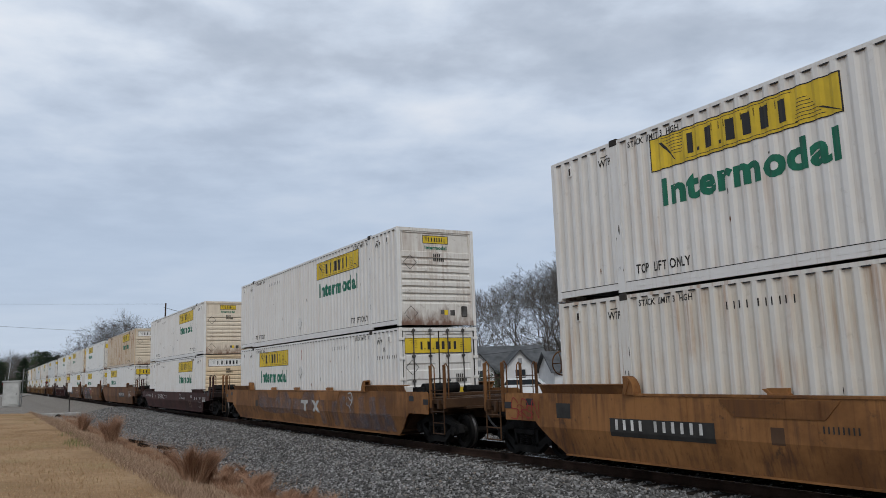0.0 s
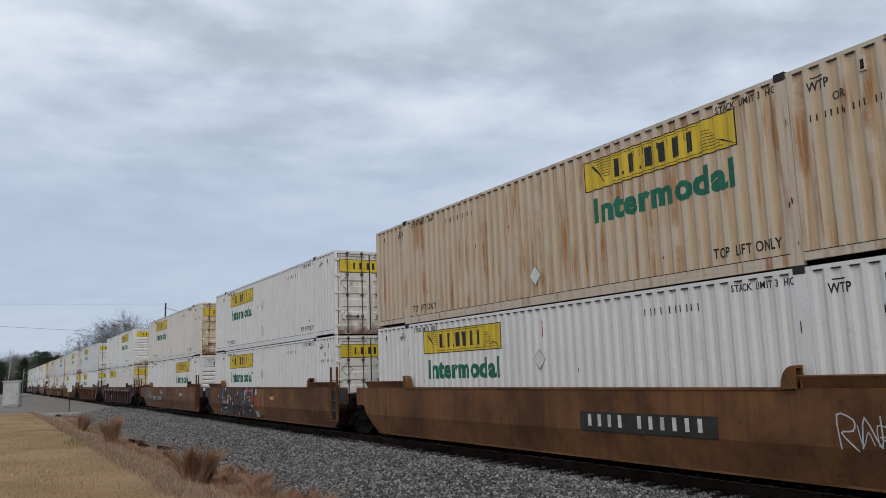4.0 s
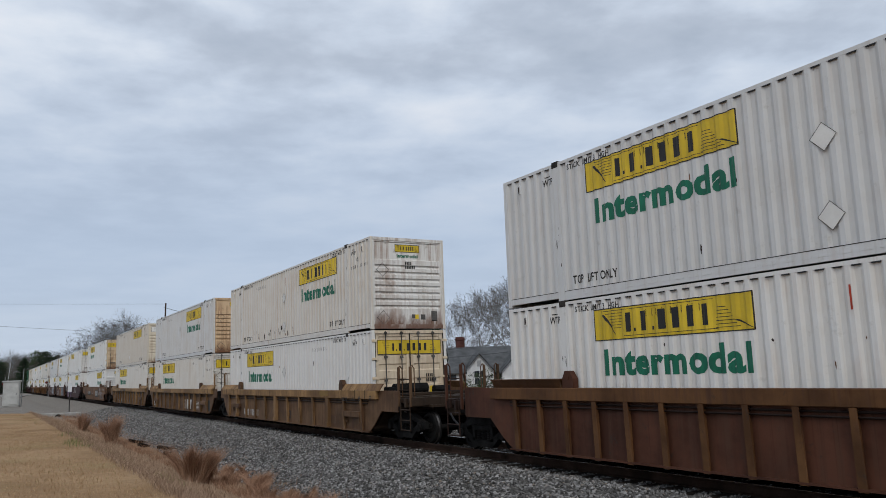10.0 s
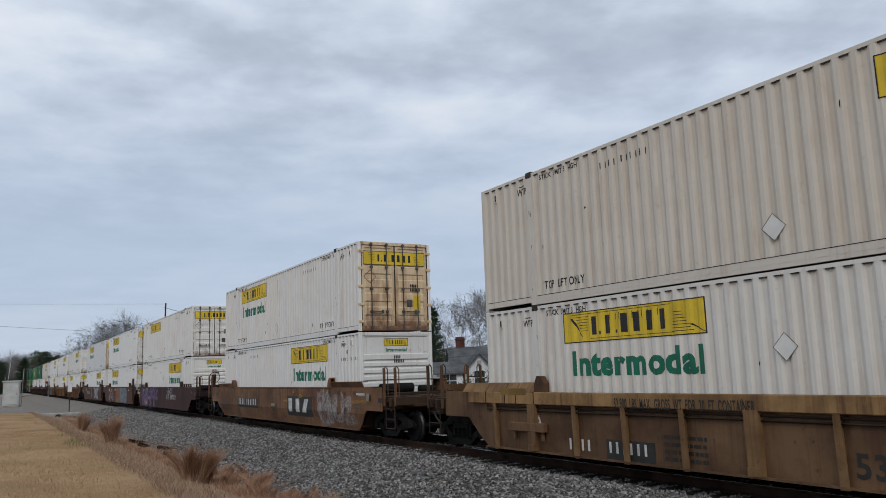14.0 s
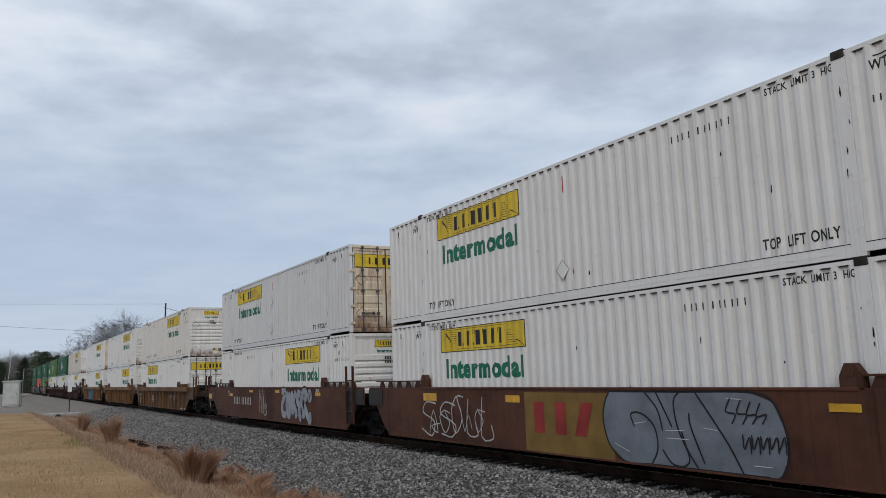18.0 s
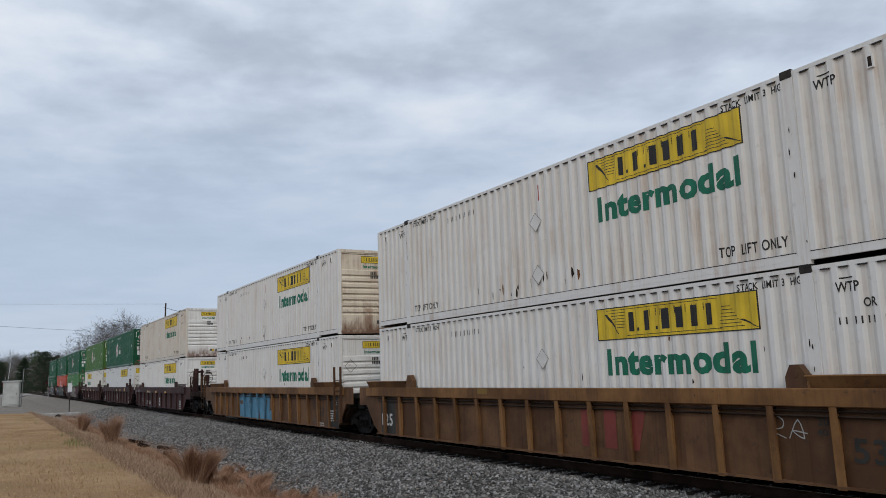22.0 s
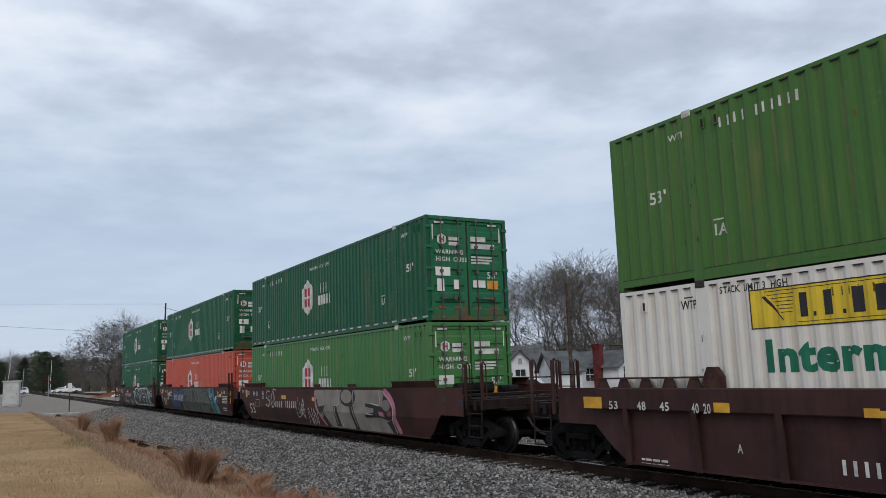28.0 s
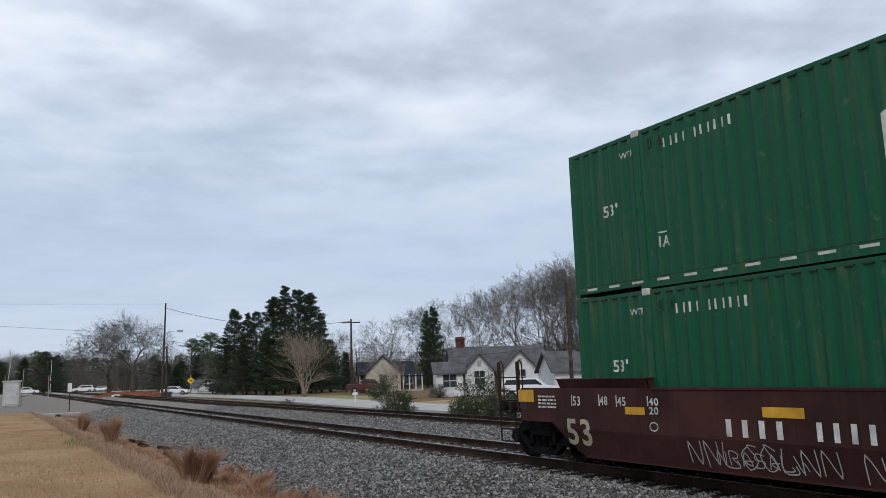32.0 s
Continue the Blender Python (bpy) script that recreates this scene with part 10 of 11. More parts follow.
sprayed_disc(5, "spray_redfaded", 12.79, 0.85, 0.35, 0.12)
sprayed(5, "spray_greige", 0.03, (14.29, 1.2), (14.55, 0.96), (14.64, 1.25))
sprayed(5, "spray_greige", 0.03, (14.85, 1.28), (14.93, 1.07))
sprayed(5, "spray_greige", 0.03, (14.97, 1.21), (14.96, 0.88))
sprayed(5, "spray_greige", 0.03, (15.17, 1.21), (15.26, 0.9))
sprayed(13, "spray_silver", 0, (9.29, 1.46), (11, 1.46), (12.36, 1.46), (12.78, 1.32), (12.96, 0.9), (12.96, 0.53), (12.8, 0.25), (12.56, 0.21), (12.15, 0.21), (11.29, 0.21), (10.25, 0.21), (9.61, 0.24), (9.22, 0.51), (9.08, 0.95), (9.16, 1.28))
sprayed(13, "spray_black", 0.035, (9.29, 1.46), (11, 1.46), (12.36, 1.46), (12.78, 1.32), (12.96, 0.9), (12.96, 0.53), (12.8, 0.25), (12.56, 0.21), (12.15, 0.21), (11.29, 0.21), (10.25, 0.21), (9.61, 0.24), (9.22, 0.51), (9.08, 0.95), (9.16, 1.28), (9.29, 1.46))
sprayed(13, "spray_black", 0.035, (9.89, 0.85), (9.82, 1.07), (10.09, 1.08), (10.37, 0.87), (10.42, 0.51), (10.25, 0.21))
sprayed(13, "spray_black", 0.035, (10.17, 1.46), (10.46, 1.17), (10.56, 0.81))
sprayed(13, "spray_black", 0.035, (10.53, 0.51), (10.73, 0.29), (11, 0.27), (11.11, 0.43), (10.9, 0.89), (10.85, 1.3), (10.99, 1.46))
sprayed(13, "spray_black", 0.035, (11.32, 1.46), (11.57, 1.14), (11.92, 0.67), (12.17, 0.21))
sprayed(13, "spray_black", 0.035, (10.98, 0.83), (11.08, 0.54), (11.3, 0.21))
sprayed(13, "spray_black", 0.035, (11.17, 1.13), (11.19, 0.9), (11.43, 0.33))
sprayed(13, "spray_black", 0.035, (10.46, 1.45), (10.65, 1.12), (10.78, 0.88))
sprayed(13, "spray_white", 0.014, (9.9, 0.91), (10.19, 0.95))
sprayed(13, "spray_white", 0.014, (10.62, 0.82), (11.05, 0.84))
sprayed(13, "spray_white", 0.014, (10.61, 0.7), (11.14, 0.7))
sprayed(13, "spray_white", 0.014, (9.35, 0.55), (9.76, 0.41))
sprayed(13, "spray_white", 0.014, (11.45, 0.9), (11.74, 0.87))
sprayed(13, "spray_white", 0.014, (11.94, 1.37), (12.25, 1.35))
sprayed(13, "spray_white", 0.014, (12.35, 0.39), (12.7, 0.39))
sprayed(13, "spray_black", 0.025, (12.02, 1.37), (11.92, 1.17), (12.1, 1.13), (12.02, 0.98))
sprayed(13, "spray_black", 0.025, (12.22, 1.35), (12.13, 1.15), (12.31, 1.13), (12.22, 0.98))
sprayed(13, "spray_black", 0.025, (12.4, 1.33), (12.31, 1.13), (12.49, 1.13), (12.4, 0.99))
sprayed(13, "spray_black", 0.025, (12.57, 1.31), (12.48, 1.11), (12.66, 1.14), (12.58, 1))
sprayed(13, "spray_black", 0.025, (12.21, 0.84), (12.22, 0.62), (12.33, 0.8), (12.34, 0.55))
sprayed(13, "spray_black", 0.025, (12.37, 0.84), (12.39, 0.63), (12.49, 0.81), (12.5, 0.56))
sprayed(13, "spray_black", 0.025, (12.53, 0.83), (12.55, 0.64), (12.65, 0.81), (12.66, 0.57))
sprayed(13, "spray_black", 0.025, (12.69, 0.83), (12.7, 0.65), (12.81, 0.82), (12.82, 0.58))
sprayed(13, "spray_black", 0.025, (12.82, 0.82), (12.84, 0.65), (12.94, 0.83), (12.95, 0.58))
sprayed(14, "spray_black", 0.36, (9.72, 1.37), (10.15, 1.35), (10.01, 1.14), (9.79, 0.85), (9.89, 0.54), (10.25, 0.5))
sprayed(14, "spray_black", 0.36, (10.45, 1.36), (10.33, 0.91), (10.42, 0.57), (10.63, 0.5), (10.65, 0.9), (10.65, 1.34))
sprayed(14, "spray_black", 0.36, (10.93, 1.38), (10.95, 0.97), (11.01, 0.52))
sprayed(14, "spray_black", 0.36, (11.37, 1.37), (11.09, 1.01), (11.31, 0.7), (11.43, 0.42))
sprayed(14, "spray_black", 0.36, (11.88, 1.24), (11.63, 1.31), (11.52, 1.06), (11.78, 0.88), (11.95, 1.07), (11.89, 1.33))
sprayed(14, "spray_black", 0.36, (11.7, 0.8), (11.78, 0.5), (11.94, 0.39))
sprayed(14, "spray_black", 0.36, (12.21, 0.42), (12.09, 0.89), (12.06, 1.29), (12.34, 1.4), (12.45, 1.21), (12.2, 0.99), (12.38, 0.77), (12.7, 0.38))
sprayed(14, "spray_black", 0.36, (12.79, 0.66), (12.85, 0.38), (12.66, 0.34))
sprayed(14, "spray_chrome", 0.27, (9.72, 1.37), (10.15, 1.35), (10.01, 1.14), (9.79, 0.85), (9.89, 0.54), (10.25, 0.5))
sprayed(14, "spray_chrome", 0.27, (10.45, 1.36), (10.33, 0.91), (10.42, 0.57), (10.63, 0.5), (10.65, 0.9), (10.65, 1.34))
sprayed(14, "spray_chrome", 0.27, (10.93, 1.38), (10.95, 0.97), (11.01, 0.52))
sprayed(14, "spray_chrome", 0.27, (11.37, 1.37), (11.09, 1.01), (11.31, 0.7), (11.43, 0.42))
sprayed(14, "spray_chrome", 0.27, (11.88, 1.24), (11.63, 1.31), (11.52, 1.06), (11.78, 0.88), (11.95, 1.07), (11.89, 1.33))
sprayed(14, "spray_chrome", 0.27, (11.7, 0.8), (11.78, 0.5), (11.94, 0.39))
sprayed(14, "spray_chrome", 0.27, (12.21, 0.42), (12.09, 0.89), (12.06, 1.29), (12.34, 1.4), (12.45, 1.21), (12.2, 0.99), (12.38, 0.77), (12.7, 0.38))
sprayed(14, "spray_chrome", 0.27, (12.79, 0.66), (12.85, 0.38), (12.66, 0.34))
sprayed_disc(14, "spray_chrome", 12.81, 1.23, 0.22, 0.24)
sprayed(14, "spray_black", 0.03, (12.7, 1.38), (12.81, 1.23), (12.98, 1.39))
sprayed(14, "spray_black", 0.03, (12.81, 1.23), (12.78, 1.05))
sprayed(14, "spray_white", 0.03, (9.81, 1.31), (10.06, 1.3))
sprayed(14, "spray_white", 0.03, (10.98, 1.31), (10.99, 1.03))
sprayed(14, "spray_white", 0.03, (12.13, 1.32), (12.27, 1.36))
sprayed(14, "spray_white", 0.03, (11.81, 1.27), (11.7, 1.21))
sprayed(17, "spray_blue", 0, (4.56, 1.21), (6.47, 1.22), (8.8, 1.22), (9.04, 1.21), (8.99, 0.21), (7.84, 0.21), (6.38, 0.21), (4.74, 0.22))
sprayed(17, "spray_brown", 0, (4.65, 0.93), (5.11, 0.95), (5.42, 1.04), (5.2, 0.8), (4.85, 0.76))
sprayed(17, "spray_brown", 0, (6.41, 1.1), (6.47, 0.93), (6.69, 0.94), (6.5, 0.83), (6.56, 0.66), (6.38, 0.76), (6.18, 0.64), (6.26, 0.82), (6.08, 0.92), (6.32, 0.93))
sprayed(17, "spray_brown", 0, (7.14, 1.06), (7.4, 1.02), (7.53, 0.76), (7.79, 0.22), (7.51, 0.23), (7.29, 0.54))
sprayed(17, "spray_brown", 0, (8.44, 0.59), (8.24, 0.89), (8.28, 1.01), (8.4, 1.03), (8.47, 0.96), (8.58, 1.03), (8.69, 1.01), (8.7, 0.89))
sprayed(17, "spray_orange", 0, (8.45, 0.71), (8.33, 0.9), (8.37, 0.95), (8.47, 0.88), (8.58, 0.95), (8.62, 0.89))
sprayed(17, "spray_blue", 0, (8.91, 0.21), (9, 0.55), (9.16, 0.63), (9.36, 0.59), (9.49, 0.44), (9.54, 0.21))
sprayed(17, "spray_black", 0.03, (8.97, 0.55), (9.19, 0.65), (9.41, 0.59), (9.54, 0.44), (9.59, 0.21))
sprayed(21, "spray_greige", 0, (8.09, 1.44), (11.3, 1.44), (13.42, 1.45), (13.92, 1.07), (14.17, 0.72), (14.22, 0.24), (12.03, 0.22), (9.35, 0.24), (8.55, 0.66))
sprayed(21, "spray_black", 0, (8.19, 0.86), (9.03, 0.93), (8.83, 0.71), (9.15, 0.45), (9.41, 0.22), (9.02, 0.23), (8.55, 0.66))
sprayed(21, "spray_black", 0, (9.8, 0.91), (10.05, 0.94), (10.27, 0.27), (9.87, 0.28))
sprayed(21, "spray_black", 0, (11.08, 0.99), (11.37, 1), (11.71, 0.24), (11.4, 0.24))
sprayed(21, "spray_black", 0, (12.33, 1.06), (13.16, 1), (13.52, 0.96), (13.61, 1.35), (13.89, 1.19), (14.22, 0.94), (14.13, 0.61), (13.83, 0.59), (13.41, 0.67), (12.32, 0.63), (12.33, 0.73), (12.91, 0.8), (12.93, 0.91), (12.36, 0.95))
sprayed(21, "spray_black", 0, (13.75, 0.55), (14.18, 0.62), (14.31, 0.23), (14.02, 0.22))
sprayed_disc(21, "spray_black", 10.98, 1.23, 0.62, 0.3)
sprayed_disc(21, "spray_greige", 10.89, 1.24, 0.46, 0.21)
sprayed_disc(21, "spray_grey", 13.77, 1.02, 0.27, 0.16)
sprayed_disc(21, "spray_grey", 8.74, 0.63, 0.12, 0.09)
sprayed_disc(21, "spray_redfaded", 13.98, 0.79, 0.13, 0.09)
sprayed(21, "spray_pink", 0, (13.29, 0.84), (13.56, 0.82), (13.68, 0.68), (13.3, 0.72))
sprayed(21, "spray_pink", 0.22, (13.62, 1.43), (14, 1.26), (14.27, 0.99), (14.31, 0.63), (14.53, 0.23))
sprayed(21, "spray_pink", 0.1, (8.08, 1.4), (8.19, 0.9), (8.59, 0.54), (9.02, 0.23))
sprayed(21, "spray_white", 0.028, (10.21, 1.46), (10.26, 1.02), (9.92, 0.87), (10.04, 0.32))
sprayed(21, "spray_white", 0.028, (11.41, 1.43), (11.44, 1.05))
sprayed(21, "spray_white", 0.028, (11.33, 0.92), (11.58, 0.31))
sprayed(21, "spray_white", 0.028, (13.34, 1.39), (13.34, 1.03), (12.73, 1.07))
sprayed(21, "spray_white", 0.028, (12.4, 0.75), (12.88, 0.73))
sprayed(21, "spray_white", 0.028, (13.49, 1.45), (13.94, 1.21), (14.22, 0.93), (14.16, 0.58), (14.29, 0.25))
sprayed(21, "spray_white", 0.028, (10.3, 0.68), (10.46, 0.27))
sprayed(21, "spray_white", 0.028, (8.18, 1.42), (8.29, 0.9), (8.68, 0.54))
sprayed(22, "spray_teal", 0, (11.99, 1.46), (13.03, 1.46), (13.23, 1.07), (13.61, 0.81), (13.97, 0.6), (14.14, 0.25), (12.9, 0.24))
sprayed(22, "spray_navy", 0, (12.32, 1.45), (12.75, 1.45), (13.11, 0.92), (13.46, 0.57), (13.08, 0.64), (12.58, 1.1))
sprayed_disc(22, "spray_teal", 13.69, 1.02, 0.14, 0.1)
sprayed_disc(22, "spray_white", 13.5, 0.98, 0.12, 0.12)
sprayed_disc(22, "spray_white", 12.28, 0.99, 0.12, 0.12)
sprayed_disc(22, "spray_orange", 12.69, 1.12, 0.1, 0.12)
sprayed_disc(22, "spray_teal", 13.88, 0.85, 0.08, 0.06)
sprayed(22, "spray_green", 0, (5.85, 0.21), (5.9, 1.4), (8, 1.46), (9.6, 1.46), (12.1, 1.45), (12.21, 1.04), (12.69, 0.81), (13.13, 0.46), (13.61, 0.24), (12.2, 0.22), (9.86, 0.26), (5.76, 0.21))
sprayed(22, "spray_black", 0.16, (6.01, 1.33), (6.27, 1), (6.19, 0.72), (7.01, 0.36), (7.5, 0.33))
sprayed(22, "spray_black", 0.1, (6.27, 1.06), (6.85, 0.97), (7.32, 1.11), (7.67, 0.9), (8.22, 0.49))
sprayed(22, "spray_black", 0.13, (8.29, 1.35), (8.06, 0.85), (8.33, 0.49))
sprayed(22, "spray_black", 0.16, (8.85, 1.42), (8.71, 1.11), (9.02, 0.94), (9.41, 0.66), (9.48, 0.38))
sprayed(22, "spray_black", 0.1, (9.67, 1.42), (9.45, 1.13), (9.73, 0.96), (10.14, 1.2), (10.7, 1.35))
sprayed(22, "spray_black", 0.13, (10.85, 1.43), (10.76, 1.1), (10.38, 0.87), (10.16, 0.37))
sprayed(22, "spray_black", 0.16, (11.04, 1.32), (11.55, 1.38), (12.06, 1.08), (12.55, 0.85), (12.84, 0.96))
sprayed(22, "spray_black", 0.1, (11.09, 0.95), (10.98, 0.63), (11.32, 0.7), (11.94, 0.63), (12.52, 0.51), (12.92, 0.35))
sprayed(22, "spray_black", 0.13, (11.36, 1.17), (11.67, 1.02), (11.57, 0.76))
sprayed(22, "spray_black", 0.16, (12.06, 0.24), (12.22, 0.4), (12.5, 0.37), (12.77, 0.24))
sprayed(22, "spray_black", 0.1, (12.84, 0.96), (13.14, 0.65), (13.38, 0.38), (13.55, 0.23))
sprayed(22, "spray_black", 0.13, (9.9, 0.69), (10.16, 0.37), (10.42, 0.27))
sprayed(22, "spray_grey", 0.032, (6.16, 1.38), (6.41, 1.04), (6.33, 0.77), (7.14, 0.41), (7.63, 0.37))
sprayed(22, "spray_grey", 0.032, (6.41, 1.11), (6.98, 1.01), (7.44, 1.15), (7.79, 0.94), (8.34, 0.53))
sprayed(22, "spray_grey", 0.032, (8.4, 1.39), (8.18, 0.89), (8.45, 0.54))
sprayed(22, "spray_grey", 0.032, (8.96, 1.46), (8.82, 1.15), (9.13, 0.98), (9.51, 0.7), (9.59, 0.42))
sprayed(22, "spray_grey", 0.032, (9.77, 1.46), (9.55, 1.17), (9.83, 1), (10.23, 1.24), (10.79, 1.39))
sprayed(22, "spray_grey", 0.032, (10.94, 1.46), (10.85, 1.14), (10.48, 0.91), (10.25, 0.4))
sprayed(22, "spray_grey", 0.032, (11.13, 1.36), (11.63, 1.41), (12.14, 1.12), (12.63, 0.89), (12.91, 0.99))
sprayed(22, "spray_grey", 0.032, (11.18, 0.99), (11.07, 0.66), (11.4, 0.73), (12.02, 0.66), (12.59, 0.55), (12.99, 0.38))
sprayed(22, "spray_grey", 0.032, (11.45, 1.2), (11.75, 1.06), (11.65, 0.8))
sprayed(22, "spray_black", 0.14, (6.3, 0.3), (6.5, 0.9), (6.9, 1.2), (6.8, 0.6), (7.2, 0.35))
sprayed(22, "spray_black", 0.1, (7.3, 1.4), (7.4, 0.9), (7.8, 0.6), (8.2, 0.9), (8.1, 1.35))
sprayed(22, "spray_black", 0.14, (8.5, 1.4), (8.6, 0.8), (8.5, 0.3))
sprayed(22, "spray_black", 0.1, (6, 1.3), (6.6, 1.35), (7, 1.05), (7.5, 0.4))
sprayed(22, "spray_black", 0.14, (8.9, 1.4), (9, 0.9), (9.5, 0.7), (9.6, 0.3))
sprayed(22, "spray_grey", 0.035, (6.39, 0.33), (6.59, 0.93), (6.99, 1.23), (6.89, 0.63), (7.29, 0.38))
sprayed(22, "spray_grey", 0.035, (7.39, 1.43), (7.49, 0.93), (7.89, 0.63), (8.29, 0.93), (8.19, 1.38))
sprayed(22, "spray_grey", 0.035, (8.59, 1.43), (8.69, 0.83), (8.59, 0.33))
sprayed(22, "spray_grey", 0.035, (6.09, 1.33), (6.69, 1.38), (7.09, 1.08), (7.59, 0.43))
sprayed(22, "spray_grey", 0.035, (8.99, 1.43), (9.09, 0.93), (9.59, 0.73), (9.69, 0.33))
sprayed(23, "spray_teal", 0, (8.08, 1.43), (10.4, 1.46), (13.85, 1.43), (14.22, 1.28), (14.57, 1.04), (14.79, 0.67), (14.89, 0.24), (13.23, 0.21), (8.33, 0.21), (7.83, 0.67))
sprayed(23, "spray_blue", 0, (14.48, 1.12), (14.73, 1.07), (14.81, 0.84), (14.73, 0.59), (14.84, 0.27), (14.57, 0.29), (14.53, 0.66))
sprayed(23, "spray_black", 0, (8.27, 1.38), (9.46, 1.44), (9.87, 1.28), (10.12, 1.2), (10.44, 1.38), (12.01, 1.45), (13.12, 1.46), (13.54, 1.33), (13.84, 1.09), (14.06, 1.08), (14.24, 0.73), (14.34, 0.23), (13.77, 0.21), (12.59, 0.21), (10.29, 0.22), (8.96, 0.24), (8.25, 0.53), (8.17, 0.89), (8.52, 1))
sprayed(23, "spray_white", 0.11, (8.27, 1.38), (9.46, 1.44), (9.87, 1.28), (10.12, 1.2), (10.44, 1.38), (12.01, 1.45), (13.12, 1.46), (13.54, 1.33), (13.84, 1.09), (14.06, 1.08), (14.24, 0.73), (14.34, 0.23), (13.77, 0.21), (12.59, 0.21), (10.29, 0.22), (8.96, 0.24), (8.25, 0.53), (8.17, 0.89), (8.52, 1), (8.27, 1.38))
sprayed(23, "spray_white", 0.05, (9.12, 0.96), (9.28, 1.11), (9.9, 0.98), (10.21, 0.96))
sprayed(23, "spray_white", 0.05, (10.12, 1.2), (10.17, 0.93), (10.05, 0.6), (10.25, 0.23))
sprayed(23, "spray_white", 0.05, (8.7, 0.82), (9.12, 0.87), (9.5, 0.68), (9.55, 0.23))
sprayed(23, "spray_white", 0.05, (11.04, 1.01), (10.9, 1.25), (11.23, 1.26), (11.37, 0.82))
sprayed(23, "spray_white", 0.05, (11.24, 1.38), (11.61, 1.16))
sprayed(23, "spray_white", 0.05, (11.68, 1.06), (12.08, 1.39), (12.4, 1.32), (12.4, 1.05))
sprayed(23, "spray_white", 0.05, (11.75, 1.06), (12.26, 1.05), (12.53, 0.96))
sprayed(23, "spray_white", 0.05, (12.58, 1.42), (12.94, 1.04), (13.31, 0.94), (13.48, 0.77), (13.74, 1.01), (13.84, 1.09))
sprayed(23, "spray_white", 0.05, (11.65, 0.83), (11.87, 0.69), (12.48, 0.44), (12.59, 0.22))
sprayed(23, "spray_white", 0.05, (11.87, 0.69), (11.53, 0.37), (11.6, 0.25))
sprayed(23, "spray_white", 0.05, (13.31, 0.9), (13.34, 0.58), (13.74, 0.5))
sprayed(23, "spray_white", 0.05, (13.09, 0.57), (13.27, 0.53), (13.29, 0.22))
sprayed(23, "spray_white", 0.05, (13.68, 0.47), (13.83, 0.22))
sprayed(23, "spray_white", 0.05, (8.46, 0.52), (9.17, 0.32), (9.46, 0.23))
sprayed(23, "spray_white", 0.05, (11.89, 0.22), (12.12, 0.33), (12.46, 0.23))
sprayed(23, "spray_white", 0.05, (10.52, 0.86), (11.2, 1.02))
sprayed_disc(23, "spray_white", 10.64, 0.72, 0.3, 0.2)
sprayed_disc(23, "spray_teal", 10.64, 0.72, 0.22, 0.15)
sprayed_disc(23, "spray_white", 12.52, 0.82, 0.42, 0.07)
sprayed_disc(23, "spray_black", 12.55, 0.82, 0.12, 0.05)
sprayed_disc(23, "spray_white", 12.94, 1.05, 0.12, 0.06)
sprayed(23, "spray_white", 0.07, (13.86, 1.05), (13.78, 0.79), (13.54, 0.6), (13.43, 0.68))
sprayed(23, "spray_teal", 0, (13.87, 1.04), (13.98, 1.01), (13.82, 0.81), (13.65, 0.69))
sprayed_disc(23, "spray_blue", 14.69, 0.96, 0.22, 0.14)
sprayed_disc(23, "spray_teal", 14.67, 0.96, 0.14, 0.09)
sprayed(1, "faded_grey", 0, (3.2, 1.35), (7.3, 1.35), (7.45, 0.95), (7.2, 0.60), (5.75, 0.52), (4.0, 0.55), (3.3, 0.8))
sprayed(1, "faded_grey", 0, (7.6, 1.35), (9.75, 1.35), (9.8, 0.77), (9.56, 0.42), (8.5, 0.45), (7.5, 0.6))
for y in (10.45, 11.6, 12.3, 13.0, 13.8, 14.6, 15.3):
    sprayed(1, "faded_grey", 0.46, (y, 1.25), (y + 0.04, 0.89), (y + 0.14, 0.28))
sprayed(1, "faded_grey", 0, (12.6, 0.72), (16.0, 0.80), (16.0, 0.30), (12.7, 0.28))
sprayed(1, "spray_white", 0, (8.44, 1.08), (9.17, 1.08), (9.17, 0.97), (8.98, 0.95), (8.97, 0.69), (8.78, 0.69), (8.76, 0.95), (8.44, 0.97))
sprayed(1, "spray_white", 0, (9.55, 1.08), (9.80, 1.08), (10.34, 0.68), (10.10, 0.68))
sprayed(1, "spray_white", 0, (10.06, 1.08), (10.28, 1.08), (9.84, 0.70), (9.62, 0.70))
sprayed(1, "faded_white", 0.06, (12.63, 1.13), (12.77, 1.25), (12.95, 1.18), (12.82, 1.07), (12.66, 1.02), (12.89, 0.93), (13.06, 0.79))
sprayed(1, "spray_white", 0.04, (12.78, 1.32), (13.05, 1.35), (13.14, 1.15), (12.97, 0.97))
sprayed(1, "spray_white", 0.04, (12.84, 1.21), (13.06, 1.11), (13.04, 1.29))
sprayed(11, "faded_pink", 0, (11.9, 1.46), (13.1, 1.46), (13.25, 1.2), (13.1, 0.9), (13.1, 0.5), (12.7, 0.5), (12.3, 0.9))
